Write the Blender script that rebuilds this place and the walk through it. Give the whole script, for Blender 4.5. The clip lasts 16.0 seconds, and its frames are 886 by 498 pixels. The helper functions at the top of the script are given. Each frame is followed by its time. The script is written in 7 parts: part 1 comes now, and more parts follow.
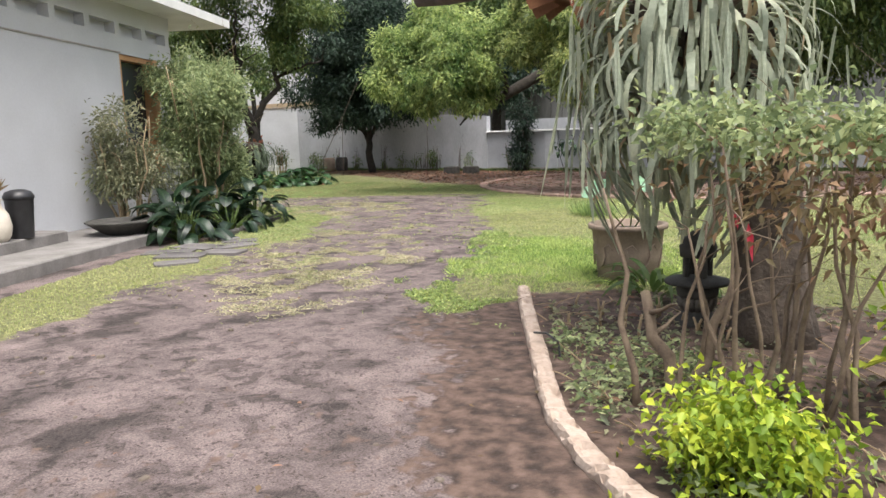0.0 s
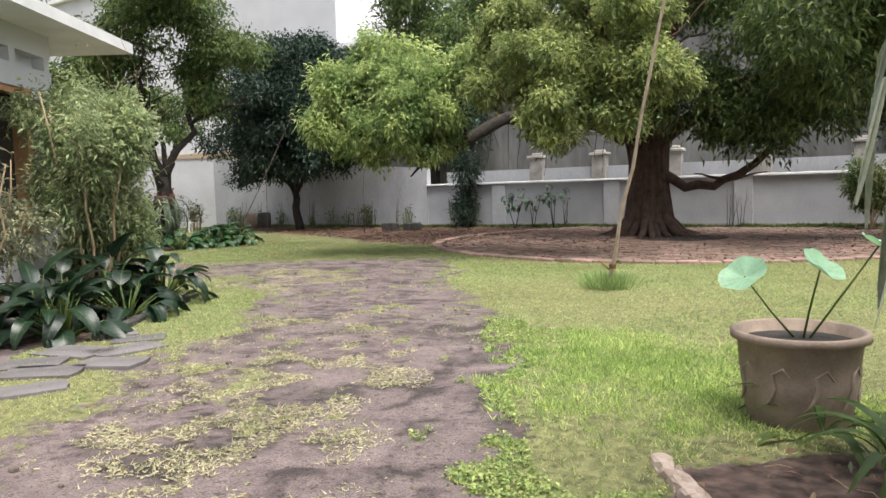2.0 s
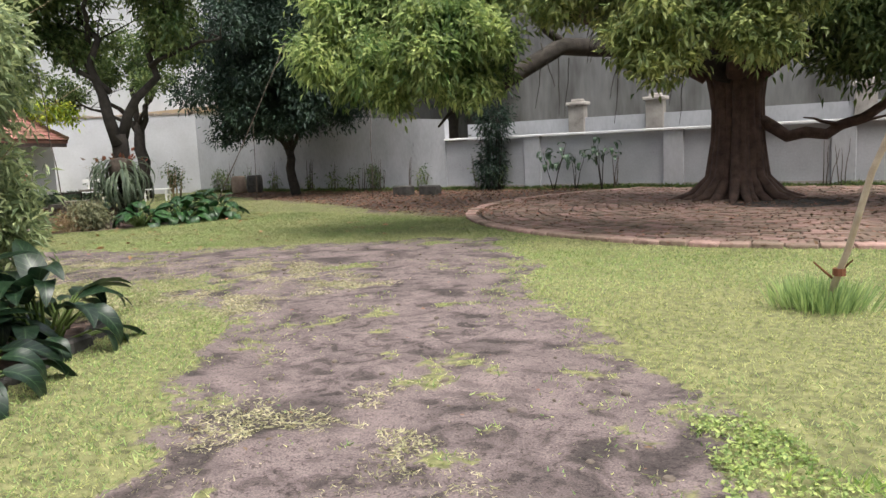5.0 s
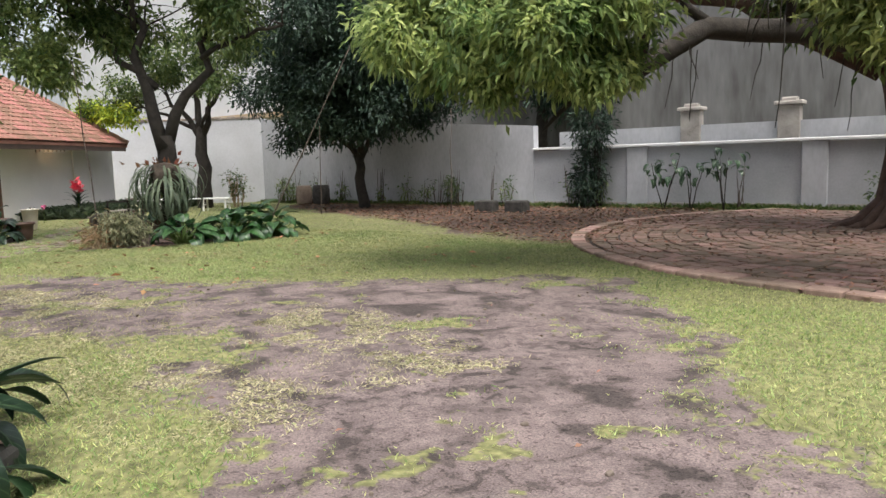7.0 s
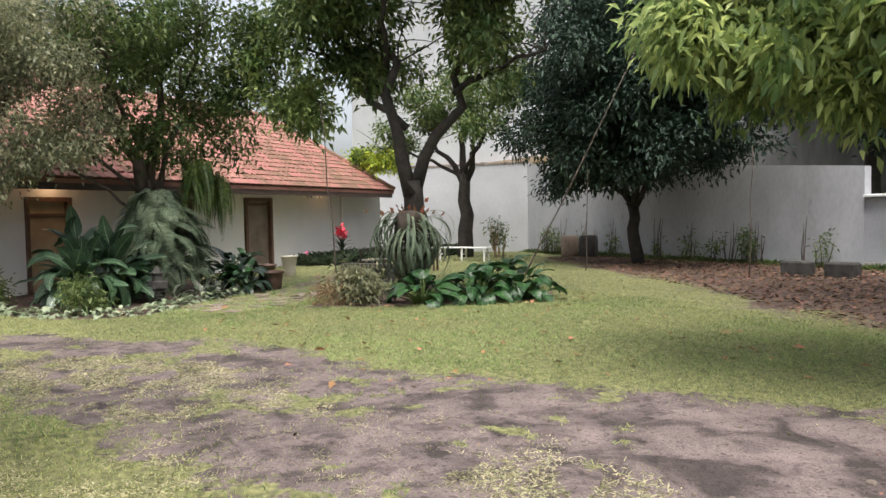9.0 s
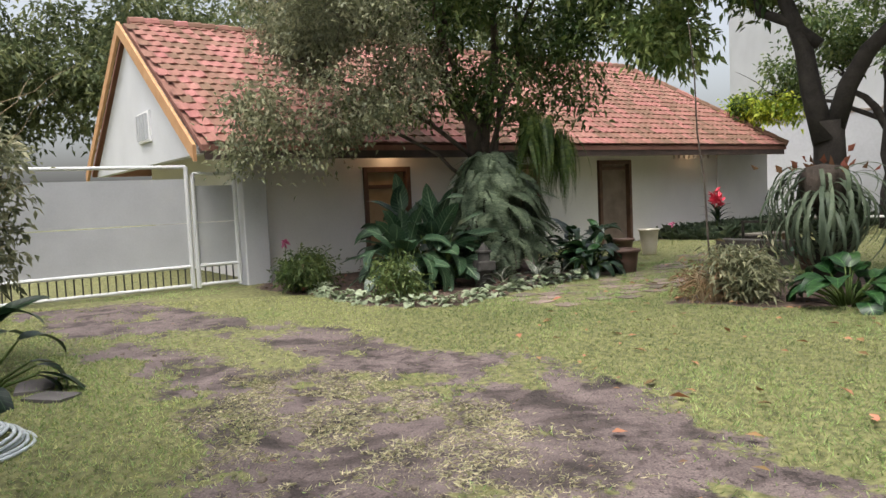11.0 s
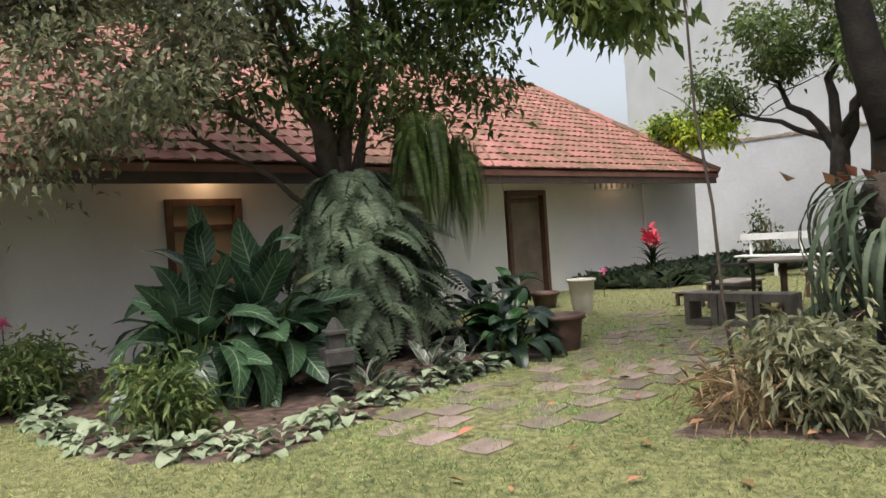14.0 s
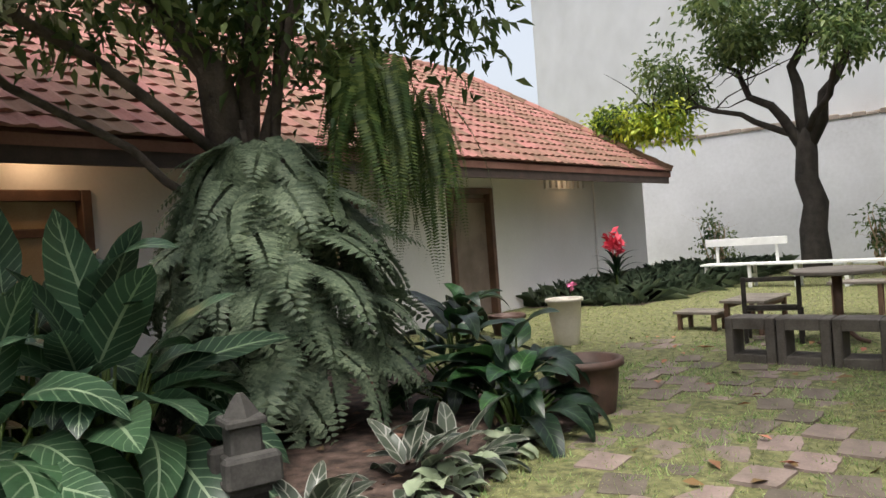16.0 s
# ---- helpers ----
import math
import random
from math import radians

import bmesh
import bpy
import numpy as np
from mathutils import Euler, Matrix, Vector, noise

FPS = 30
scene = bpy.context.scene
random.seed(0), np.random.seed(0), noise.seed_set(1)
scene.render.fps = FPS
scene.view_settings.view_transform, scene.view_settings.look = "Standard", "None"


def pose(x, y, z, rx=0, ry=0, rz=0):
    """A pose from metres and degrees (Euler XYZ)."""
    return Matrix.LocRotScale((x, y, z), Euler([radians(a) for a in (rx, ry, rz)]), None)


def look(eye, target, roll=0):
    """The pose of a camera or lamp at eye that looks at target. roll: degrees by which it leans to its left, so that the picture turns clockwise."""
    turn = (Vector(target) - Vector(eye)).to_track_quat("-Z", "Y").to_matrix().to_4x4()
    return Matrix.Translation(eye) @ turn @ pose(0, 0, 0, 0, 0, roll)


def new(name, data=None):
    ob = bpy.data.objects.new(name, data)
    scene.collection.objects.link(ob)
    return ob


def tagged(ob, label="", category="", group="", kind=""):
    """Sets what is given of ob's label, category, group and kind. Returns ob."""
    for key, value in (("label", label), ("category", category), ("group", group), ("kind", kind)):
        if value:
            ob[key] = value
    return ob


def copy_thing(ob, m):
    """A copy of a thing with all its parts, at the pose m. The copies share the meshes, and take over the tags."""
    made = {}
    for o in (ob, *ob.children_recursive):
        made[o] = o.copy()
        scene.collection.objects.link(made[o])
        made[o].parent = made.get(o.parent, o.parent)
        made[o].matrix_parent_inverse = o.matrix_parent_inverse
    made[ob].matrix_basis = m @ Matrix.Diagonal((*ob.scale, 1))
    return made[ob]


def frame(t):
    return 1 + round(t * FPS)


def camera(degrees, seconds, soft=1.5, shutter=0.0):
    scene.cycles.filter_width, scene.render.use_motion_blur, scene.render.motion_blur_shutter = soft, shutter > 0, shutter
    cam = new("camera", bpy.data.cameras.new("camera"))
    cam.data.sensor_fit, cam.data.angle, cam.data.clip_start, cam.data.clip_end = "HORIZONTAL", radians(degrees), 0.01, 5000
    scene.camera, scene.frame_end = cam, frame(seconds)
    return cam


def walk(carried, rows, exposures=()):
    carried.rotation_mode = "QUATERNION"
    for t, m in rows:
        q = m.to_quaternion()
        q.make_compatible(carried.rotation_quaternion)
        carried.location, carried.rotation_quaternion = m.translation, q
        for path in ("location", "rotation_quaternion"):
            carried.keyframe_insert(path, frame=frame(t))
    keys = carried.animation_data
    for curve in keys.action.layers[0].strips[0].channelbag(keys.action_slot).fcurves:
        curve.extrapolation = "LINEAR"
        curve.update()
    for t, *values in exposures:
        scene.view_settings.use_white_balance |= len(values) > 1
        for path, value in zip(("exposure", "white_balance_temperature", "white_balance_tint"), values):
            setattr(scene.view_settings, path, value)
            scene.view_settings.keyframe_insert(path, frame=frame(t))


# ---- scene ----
cam = camera(62.0, 16.0)
PATH = [
    (0, (-0.05, 0.098, 1.485), (-1.262, 1.661, 1.192), -1.7),
    (0.5, (-0.767, 0.572, 1.492), (-1.92, 2.188, 1.25), -0.6),
    (1, (-1.43, 1.106, 1.463), (-2.49, 2.784, 1.217), 0.4),
    (1.5, (-2.086, 1.725, 1.457), (-3.15, 3.398, 1.192), -1.0),
    (2, (-2.683, 2.196, 1.501), (-3.717, 3.901, 1.345), -1.6),
    (2.5, (-3.262, 2.674, 1.502), (-4.288, 4.378, 1.294), -0.8),
    (3, (-3.768, 3.275, 1.517), (-4.752, 5.002, 1.295), -1.8),
    (3.5, (-4.328, 3.852, 1.497), (-5.3, 5.583, 1.249), -1.2),
    (4, (-4.803, 4.487, 1.48), (-5.799, 6.2, 1.209), -2.2),
    (4.2, (-4.991, 4.73, 1.49), (-5.994, 6.434, 1.194), -2.5),
    (6.3, (-7.064, 7.418, 1.443), (-8.141, 9.09, 1.232), -1.9),
    (6.5, (-7.286, 7.602, 1.425), (-8.363, 9.273, 1.212), -1.4),
    (7, (-7.792, 8.166, 1.443), (-8.98, 9.758, 1.21), -1.6),
    (7.5, (-8.343, 8.706, 1.449), (-9.656, 10.196, 1.209), -1.3),
    (8, (-8.785, 9.27, 1.45), (-10.227, 10.632, 1.194), -1.0),
    (8.5, (-9.278, 9.77, 1.468), (-10.838, 11.007, 1.279), -1.9),
    (9, (-9.741, 10.287, 1.504), (-11.427, 11.36, 1.412), -1.1),
    (9.5, (-10.314, 10.766, 1.525), (-12.196, 11.429, 1.383), -2.6),
    (10, (-11.067, 11.045, 1.54), (-13.03, 11.415, 1.432), -2.6),
    (10.2, (-11.399, 11.164, 1.521), (-13.384, 11.403, 1.469), -2.6),
    (12.3, (-14.712, 12.228, 1.331), (-16.695, 12.375, 1.11), -3.1),
    (12.5, (-14.992, 12.297, 1.326), (-16.971, 12.483, 1.098), -3.4),
    (13, (-15.696, 12.429, 1.336), (-17.671, 12.648, 1.113), -3.1),
    (13.5, (-16.478, 12.507, 1.337), (-18.455, 12.797, 1.257), -3.5),
    (14, (-17.207, 12.634, 1.328), (-19.16, 13.065, 1.293), -3.9),
    (14.5, (-17.959, 12.697, 1.365), (-19.913, 13.125, 1.348), -3.6),
    (15, (-18.657, 12.668, 1.355), (-20.613, 13.087, 1.357), -4.5),
    (15.5, (-19.422, 12.727, 1.336), (-21.349, 13.259, 1.3), -4.8),
    (16, (-20.121, 12.78, 1.332), (-21.993, 13.483, 1.304), -4.3),
]
EXPOSURES = [(0, 1.07), (2, 1.1), (4, 1.04), (7, 1.04), (8.5, 1.09), (10, 0.95), (12.5, 0.78), (14, 0.89), (16, 0.99)]
walk(cam, [(t, look(eye, target, roll)) for t, eye, target, roll in PATH], EXPOSURES)

# ---- world, sun and exposure ----
world = bpy.data.worlds.new("sky")
scene.world = world
world.use_nodes = True
wn = world.node_tree
sky = wn.nodes.new("ShaderNodeTexSky")
sky.sky_type, sky.sun_disc = "NISHITA", False
sky.sun_elevation, sky.sun_rotation = radians(70), radians(117)
sky.air_density, sky.dust_density, sky.ozone_density = 1.0, 6.0, 1.0
bg = wn.nodes["Background"]
haze = wn.nodes.new("ShaderNodeHueSaturation")
haze.inputs["Saturation"].default_value = 0.4
wn.links.new(sky.outputs[0], haze.inputs["Color"])
wn.links.new(haze.outputs[0], bg.inputs[0])
bg.inputs[1].default_value = 0.15
sun_data = bpy.data.lights.new("sun", "SUN")
sun_data.energy, sun_data.angle, sun_data.color = 1.5, radians(40), (1.0, 0.96, 0.9)
sun = new("sun", sun_data)
sun.matrix_world = look((0, 0, 40), (-2.5, 1.3, 32.2))


# ---- materials ----
def surf(name, a, b, scale=4.0, rough=0.8, bump=0.3, fine=60.0, metal=0.0, rnd=0.0, island=0.0, c=None, clear=0.0, dist=0.01, spec=0.5):
    """A worn surface: colours a and b mixed by coarse and fine noise, with relief; rnd and island vary it piece by piece."""
    m = bpy.data.materials.new(name)
    m.use_nodes = True
    t, n = m.node_tree, m.node_tree.nodes
    p = n["Principled BSDF"]
    tc = n.new("ShaderNodeNewGeometry").outputs["Position"]
    if rnd:
        tc = n.new("ShaderNodeTexCoord").outputs["Object"]
    n1, n2 = n.new("ShaderNodeTexNoise"), n.new("ShaderNodeTexNoise")
    for q, s, dt in ((n1, scale, 6), (n2, fine, 4)):
        q.inputs["Scale"].default_value, q.inputs["Detail"].default_value = s, dt
        t.links.new(tc, q.inputs["Vector"])
    mixn = n.new("ShaderNodeMath")
    mixn.operation = "MULTIPLY_ADD"
    t.links.new(n2.outputs[0], mixn.inputs[0])
    mixn.inputs[1].default_value = 0.4
    t.links.new(n1.outputs[0], mixn.inputs[2])
    r = n.new("ShaderNodeValToRGB")
    r.color_ramp.elements[0].position, r.color_ramp.elements[1].position = 0.5, 0.9
    r.color_ramp.elements[0].color, r.color_ramp.elements[1].color = (*a, 1), (*b, 1)
    if c:
        e = r.color_ramp.elements.new(0.36)
        e.color = (*c, 1)
    t.links.new(mixn.outputs[0], r.inputs[0])
    col = r.outputs[0]
    if rnd or island:
        h = n.new("ShaderNodeHueSaturation")
        src = n.new("ShaderNodeObjectInfo").outputs["Random"] if rnd else n.new("ShaderNodeNewGeometry").outputs["Random Per Island"]
        mp = n.new("ShaderNodeMapRange")
        amt = rnd or island
        mp.inputs[3].default_value, mp.inputs[4].default_value = 1 - amt, 1 + amt
        t.links.new(src, mp.inputs[0])
        t.links.new(mp.outputs[0], h.inputs["Value"])
        mh = n.new("ShaderNodeMapRange")
        mh.inputs[3].default_value, mh.inputs[4].default_value = 0.5 + amt * 0.06, 0.5 - amt * 0.06
        t.links.new(src, mh.inputs[0])
        t.links.new(mh.outputs[0], h.inputs["Hue"])
        t.links.new(col, h.inputs["Color"])
        col = h.outputs[0]
    t.links.new(col, p.inputs["Base Color"])
    p.inputs["Roughness"].default_value, p.inputs["Metallic"].default_value = rough, metal
    p.inputs["Specular IOR Level"].default_value = spec
    if bump:
        bp = n.new("ShaderNodeBump")
        bp.inputs["Strength"].default_value, bp.inputs["Distance"].default_value = bump, dist
        t.links.new(mixn.outputs[0], bp.inputs["Height"])
        t.links.new(bp.outputs[0], p.inputs["Normal"])
    if clear:
        tr, mx = n.new("ShaderNodeBsdfTranslucent"), n.new("ShaderNodeMixShader")
        t.links.new(col, tr.inputs[0])
        mx.inputs[0].default_value = clear
        t.links.new(p.outputs[0], mx.inputs[1])
        t.links.new(tr.outputs[0], mx.inputs[2])
        t.links.new(mx.outputs[0], n["Material Output"].inputs[0])
    return m


def veined(name, blade, rib, veins=9.0, rough=0.35, rnd=0.35, border=0.0):
    """A broad leaf: blade colour with a pale midrib and side veins read from the leaf's own UV (u across, v along)."""
    m = surf(name, blade, tuple(min(1, x * 1.5) for x in blade), 9, rough, 0.15, 90, rnd=rnd, clear=0.25)
    t, n = m.node_tree, m.node_tree.nodes
    p = n["Principled BSDF"]
    base = p.inputs["Base Color"].links[0].from_socket
    uv = n.new("ShaderNodeUVMap")
    sp = n.new("ShaderNodeSeparateXYZ")
    t.links.new(uv.outputs[0], sp.inputs[0])

    def op(kind, x, y=0.0, z=0.0):
        q = n.new("ShaderNodeMath")
        q.operation = kind
        for i, v in enumerate((x, y, z)):
            if isinstance(v, (int, float)):
                q.inputs[i].default_value = v
            else:
                t.links.new(v, q.inputs[i])
        return q.outputs[0]
    across = op("ABSOLUTE", op("SUBTRACT", sp.outputs[0], 0.5))
    midrib = op("LESS_THAN", across, 0.03)
    side = op("LESS_THAN", op("ABSOLUTE", op("SUBTRACT", op("FRACT", op("MULTIPLY", op("SUBTRACT", sp.outputs[1], op("MULTIPLY", across, 0.35)), veins)), 0.5)), 0.065)
    mask = op("MAXIMUM", midrib, op("MULTIPLY", side, 0.6))
    if border:
        mask = op("MAXIMUM", mask, op("GREATER_THAN", across, 0.5 - border))
    mx = n.new("ShaderNodeMix")
    mx.data_type = "RGBA"
    t.links.new(mask, mx.inputs["Factor"])
    t.links.new(base, mx.inputs["A"])
    mx.inputs["B"].default_value = (*rib, 1)
    t.links.new(mx.outputs["Result"], p.inputs["Base Color"])
    return m


def glass(name, tint):
    m = bpy.data.materials.new(name)
    m.use_nodes = True
    p = m.node_tree.nodes["Principled BSDF"]
    p.inputs["Base Color"].default_value = (*tint, 1)
    p.inputs["Roughness"].default_value = 0.08
    p.inputs["Metallic"].default_value = 0.0
    p.inputs["Specular IOR Level"].default_value = 0.9
    return m


M_plaster = surf("white_plaster", (0.5, 0.505, 0.525), (0.58, 0.585, 0.61), 0.7, 0.85, 0.15, 30, c=(0.42, 0.42, 0.42))
M_wall_old = surf("weathered_white_wall", (0.36, 0.37, 0.39), (0.5, 0.51, 0.54), 0.9, 0.9, 0.4, 14, c=(0.2, 0.2, 0.2), dist=0.02)
M_wall_bright = surf("bright_rendered_wall", (0.5, 0.51, 0.53), (0.62, 0.63, 0.66), 0.6, 0.9, 0.3, 12, c=(0.36, 0.36, 0.36))
M_wall_grey = surf("grey_white_wall", (0.33, 0.34, 0.36), (0.45, 0.46, 0.49), 0.8, 0.9, 0.3, 18, c=(0.18, 0.18, 0.18))
M_annex = surf("cream_grey_plaster", (0.7, 0.68, 0.665), (0.8, 0.78, 0.765), 0.8, 0.85, 0.15, 30)
M_concrete = surf("old_concrete", (0.26, 0.24, 0.22), (0.42, 0.39, 0.36), 3, 0.9, 0.5, 45, c=(0.13, 0.12, 0.11))
M_kerb = surf("pale_kerb_concrete", (0.3, 0.23, 0.185), (0.47, 0.385, 0.325), 7, 0.95, 0.8, 45, c=(0.15, 0.11, 0.085), dist=0.015, spec=0.2)
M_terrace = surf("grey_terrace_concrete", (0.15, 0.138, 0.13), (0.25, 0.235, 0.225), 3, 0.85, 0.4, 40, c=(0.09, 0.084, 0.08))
M_render_dark = surf("stained_render", (0.085, 0.083, 0.08), (0.22, 0.22, 0.22), 0.9, 0.9, 0.4, 5, c=(0.03, 0.03, 0.03))
def streaked(m, squash):
    """Draws a surface's stains out downwards, as rain does."""
    t, n = m.node_tree, m.node_tree.nodes
    mp = n.new("ShaderNodeMapping")
    mp.inputs["Scale"].default_value = (1, 1, squash)
    t.links.new(n.new("ShaderNodeNewGeometry").outputs["Position"], mp.inputs["Vector"])
    for q in [x for x in n if x.type == "TEX_NOISE"]:
        t.links.new(mp.outputs[0], q.inputs["Vector"])
    return m


streaked(M_render_dark, 0.22)
streaked(M_wall_old, 0.45)
M_tan = surf("tan_panel", (0.36, 0.27, 0.17), (0.46, 0.36, 0.25), 1, 0.8, 0.2, 20)
M_coping = surf("white_coping", (0.68, 0.68, 0.68), (0.8, 0.8, 0.8), 2, 0.8, 0.2, 30)
M_tile = surf("clay_tile", (0.19, 0.088, 0.062), (0.28, 0.145, 0.108), 2, 0.9, 0.4, 40, rnd=0.4, c=(0.085, 0.055, 0.048))
M_tile_far = surf("clay_tile_joined", (0.19, 0.088, 0.062), (0.28, 0.145, 0.108), 2, 0.9, 0.4, 40, island=0.4, c=(0.085, 0.055, 0.048))
M_brownwood = surf("dark_brown_wood", (0.09, 0.05, 0.035), (0.16, 0.085, 0.055), 6, 0.6, 0.3, 80)
M_fascia = surf("dark_fascia", (0.05, 0.035, 0.03), (0.09, 0.06, 0.05), 5, 0.7, 0.2, 60)
M_orange = surf("ochre_barge_board", (0.42, 0.22, 0.1), (0.52, 0.3, 0.15), 4, 0.7, 0.2, 50)
M_panel = surf("ochre_blind", (0.4, 0.27, 0.15), (0.5, 0.36, 0.22), 3, 0.8, 0.2, 60)
M_metal_white = surf("white_painted_metal", (0.6, 0.61, 0.62), (0.7, 0.71, 0.72), 2, 0.5, 0.05, 40)
M_metal_grey = surf("grey_sheet_metal", (0.42, 0.43, 0.45), (0.5, 0.51, 0.53), 1.5, 0.5, 0.05, 40)
M_glass = glass("dark_window_glass", (0.05, 0.06, 0.07))
M_bulb = surf("warm_bulb", (0.9, 0.8, 0.6), (0.95, 0.85, 0.65), 5, 0.3, 0.0, 40)
M_bulb.node_tree.nodes["Principled BSDF"].inputs["Emission Color"].default_value = (1.0, 0.65, 0.35, 1)
M_bulb.node_tree.nodes["Principled BSDF"].inputs["Emission Strength"].default_value = 2.0
M_black = surf("black_plastic", (0.015, 0.015, 0.018), (0.03, 0.03, 0.033), 8, 0.4, 0.05, 60)
M_cream = surf("cream_glazed_ceramic", (0.56, 0.5, 0.42), (0.66, 0.6, 0.52), 5, 0.4, 0.05, 40)
M_clay = surf("weathered_clay_pot", (0.2, 0.15, 0.115), (0.31, 0.24, 0.19), 7, 0.85, 0.5, 50, c=(0.18, 0.13, 0.1))
M_brownpot = surf("dark_brown_pot", (0.06, 0.035, 0.026), (0.11, 0.06, 0.045), 6, 0.6, 0.2, 40)
M_stone = surf("dark_lava_stone", (0.03, 0.028, 0.025), (0.075, 0.07, 0.063), 7, 0.9, 0.6, 60, c=(0.02, 0.026, 0.015))
M_flag = surf("paving_stone", (0.15, 0.12, 0.1), (0.25, 0.2, 0.17), 4, 0.95, 0.6, 50, rnd=0.35, c=(0.13, 0.13, 0.06), spec=0.2)
M_slab = surf("grey_broken_slab", (0.09, 0.082, 0.082), (0.16, 0.147, 0.146), 4, 0.85, 0.5, 50, rnd=0.3, c=(0.1, 0.1, 0.085))
M_door = surf("faded_brown_door", (0.17, 0.125, 0.1), (0.27, 0.215, 0.18), 3, 0.7, 0.3, 60, c=(0.1, 0.07, 0.055))
M_twig = surf("dull_brown_stem", (0.12, 0.085, 0.06), (0.24, 0.18, 0.125), 12, 0.85, 0.4, 80, c=(0.06, 0.045, 0.035))
M_worn_top = surf("stained_wall_top", (0.16, 0.125, 0.1), (0.34, 0.29, 0.25), 3, 0.95, 0.5, 30, c=(0.07, 0.06, 0.05))
M_brick = surf("old_paver", (0.2, 0.13, 0.1), (0.32, 0.22, 0.18), 8, 0.9, 0.5, 50, rnd=0.3)
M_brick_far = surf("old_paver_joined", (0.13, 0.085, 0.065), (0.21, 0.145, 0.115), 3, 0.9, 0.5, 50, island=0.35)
M_bark = surf("grey_brown_bark", (0.05, 0.038, 0.03), (0.11, 0.085, 0.067), 7, 0.95, 0.9, 40, c=(0.022, 0.018, 0.015), dist=0.03)
M_bark_red = surf("reddish_banyan_bark", (0.05, 0.029, 0.022), (0.11, 0.068, 0.052), 5, 0.95, 1.0, 30, c=(0.025, 0.016, 0.013), dist=0.04)
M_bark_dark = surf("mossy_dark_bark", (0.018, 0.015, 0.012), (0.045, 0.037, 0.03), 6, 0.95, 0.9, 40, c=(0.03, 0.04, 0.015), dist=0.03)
M_stem = surf("pale_dry_stem", (0.24, 0.17, 0.1), (0.38, 0.29, 0.18), 12, 0.8, 0.3, 80, c=(0.13, 0.09, 0.06))
M_pole = surf("weathered_bamboo_pole", (0.34, 0.26, 0.2), (0.5, 0.41, 0.33), 9, 0.8, 0.3, 70)
M_rust = surf("rust_brown_shield_fronds", (0.13, 0.05, 0.025), (0.22, 0.095, 0.045), 10, 0.9, 0.4, 60, island=0.4, c=(0.12, 0.05, 0.03), clear=0.2)


def leafm(name, a, b, island=0.45, rough=0.45, clear=0.42, scale=1.6):
    return surf(name, a, b, scale, rough, 0.0, 6, island=island, clear=clear, spec=0.3)


L_bright = leafm("bright_green_leaves", (0.11, 0.19, 0.058), (0.46, 0.55, 0.22), clear=0.6, rough=0.35)
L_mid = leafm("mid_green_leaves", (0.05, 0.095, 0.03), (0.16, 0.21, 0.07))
L_dark = leafm("dark_green_leaves", (0.015, 0.036, 0.026), (0.045, 0.075, 0.048), clear=0.12, rough=0.6)
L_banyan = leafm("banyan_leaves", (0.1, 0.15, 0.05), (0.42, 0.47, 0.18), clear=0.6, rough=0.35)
L_grey = leafm("grey_green_leaves", (0.13, 0.145, 0.08), (0.33, 0.335, 0.21))
L_shrub = leafm("feathery_shrub_leaves", (0.19, 0.245, 0.11), (0.36, 0.425, 0.22))
L_lime = leafm("lime_leaves", (0.24, 0.34, 0.03), (0.42, 0.5, 0.06), clear=0.35)
L_fern = leafm("dusty_fern_green", (0.12, 0.17, 0.108), (0.28, 0.35, 0.23), rough=0.45)
L_boston = leafm("boston_fern_green", (0.045, 0.085, 0.022), (0.12, 0.17, 0.045))
L_pale = leafm("pale_silver_green_leaves", (0.17, 0.22, 0.13), (0.32, 0.37, 0.25), clear=0.2)
L_strap = leafm("dark_strap_leaves", (0.05, 0.08, 0.05), (0.11, 0.145, 0.09), rough=0.35)
L_dry = leafm("dry_brown_foliage", (0.2, 0.13, 0.07), (0.34, 0.25, 0.14))
L_far = leafm("far_tree_leaves", (0.1, 0.13, 0.06), (0.19, 0.22, 0.1))
L_grass = leafm("lawn_grass", (0.29, 0.345, 0.125), (0.48, 0.5, 0.24), island=0.4, rough=0.6, clear=0.35, scale=0.5)
L_lush = leafm("lush_lawn_grass", (0.2, 0.32, 0.1), (0.37, 0.48, 0.2), island=0.35, rough=0.6, clear=0.35, scale=0.5)
# olive lawn colour, darkened to carry the shade under the trees
L_olive_shade = leafm("olive_shade_lawn_grass", (0.165, 0.225, 0.085), (0.35, 0.37, 0.175), island=0.45, rough=0.6, clear=0.35, scale=0.5)
L_verdant = leafm("verdant_long_grass", (0.26, 0.39, 0.1), (0.46, 0.57, 0.2), island=0.5, rough=0.6, clear=0.4, scale=0.9)
L_straw = leafm("pale_dry_grass", (0.3, 0.29, 0.16), (0.5, 0.47, 0.29), island=0.4, rough=0.7, clear=0.2, scale=1.0)
L_weed = leafm("low_weed_leaves", (0.2, 0.29, 0.08), (0.36, 0.44, 0.16), island=0.4, rough=0.5, clear=0.35)
L_fresh_litter = leafm("orange_brown_leaves", (0.17, 0.085, 0.042), (0.38, 0.21, 0.1), island=0.6, rough=0.8, clear=0.0)
L_litter = leafm("fallen_leaves", (0.1, 0.058, 0.035), (0.22, 0.135, 0.078), island=0.6, rough=0.8, clear=0.0)
M_stag = surf("staghorn_fern_strap", (0.27, 0.31, 0.22), (0.5, 0.53, 0.4), 5, 0.6, 0.1, 40, rnd=0.4, c=(0.15, 0.2, 0.12), clear=0.25)
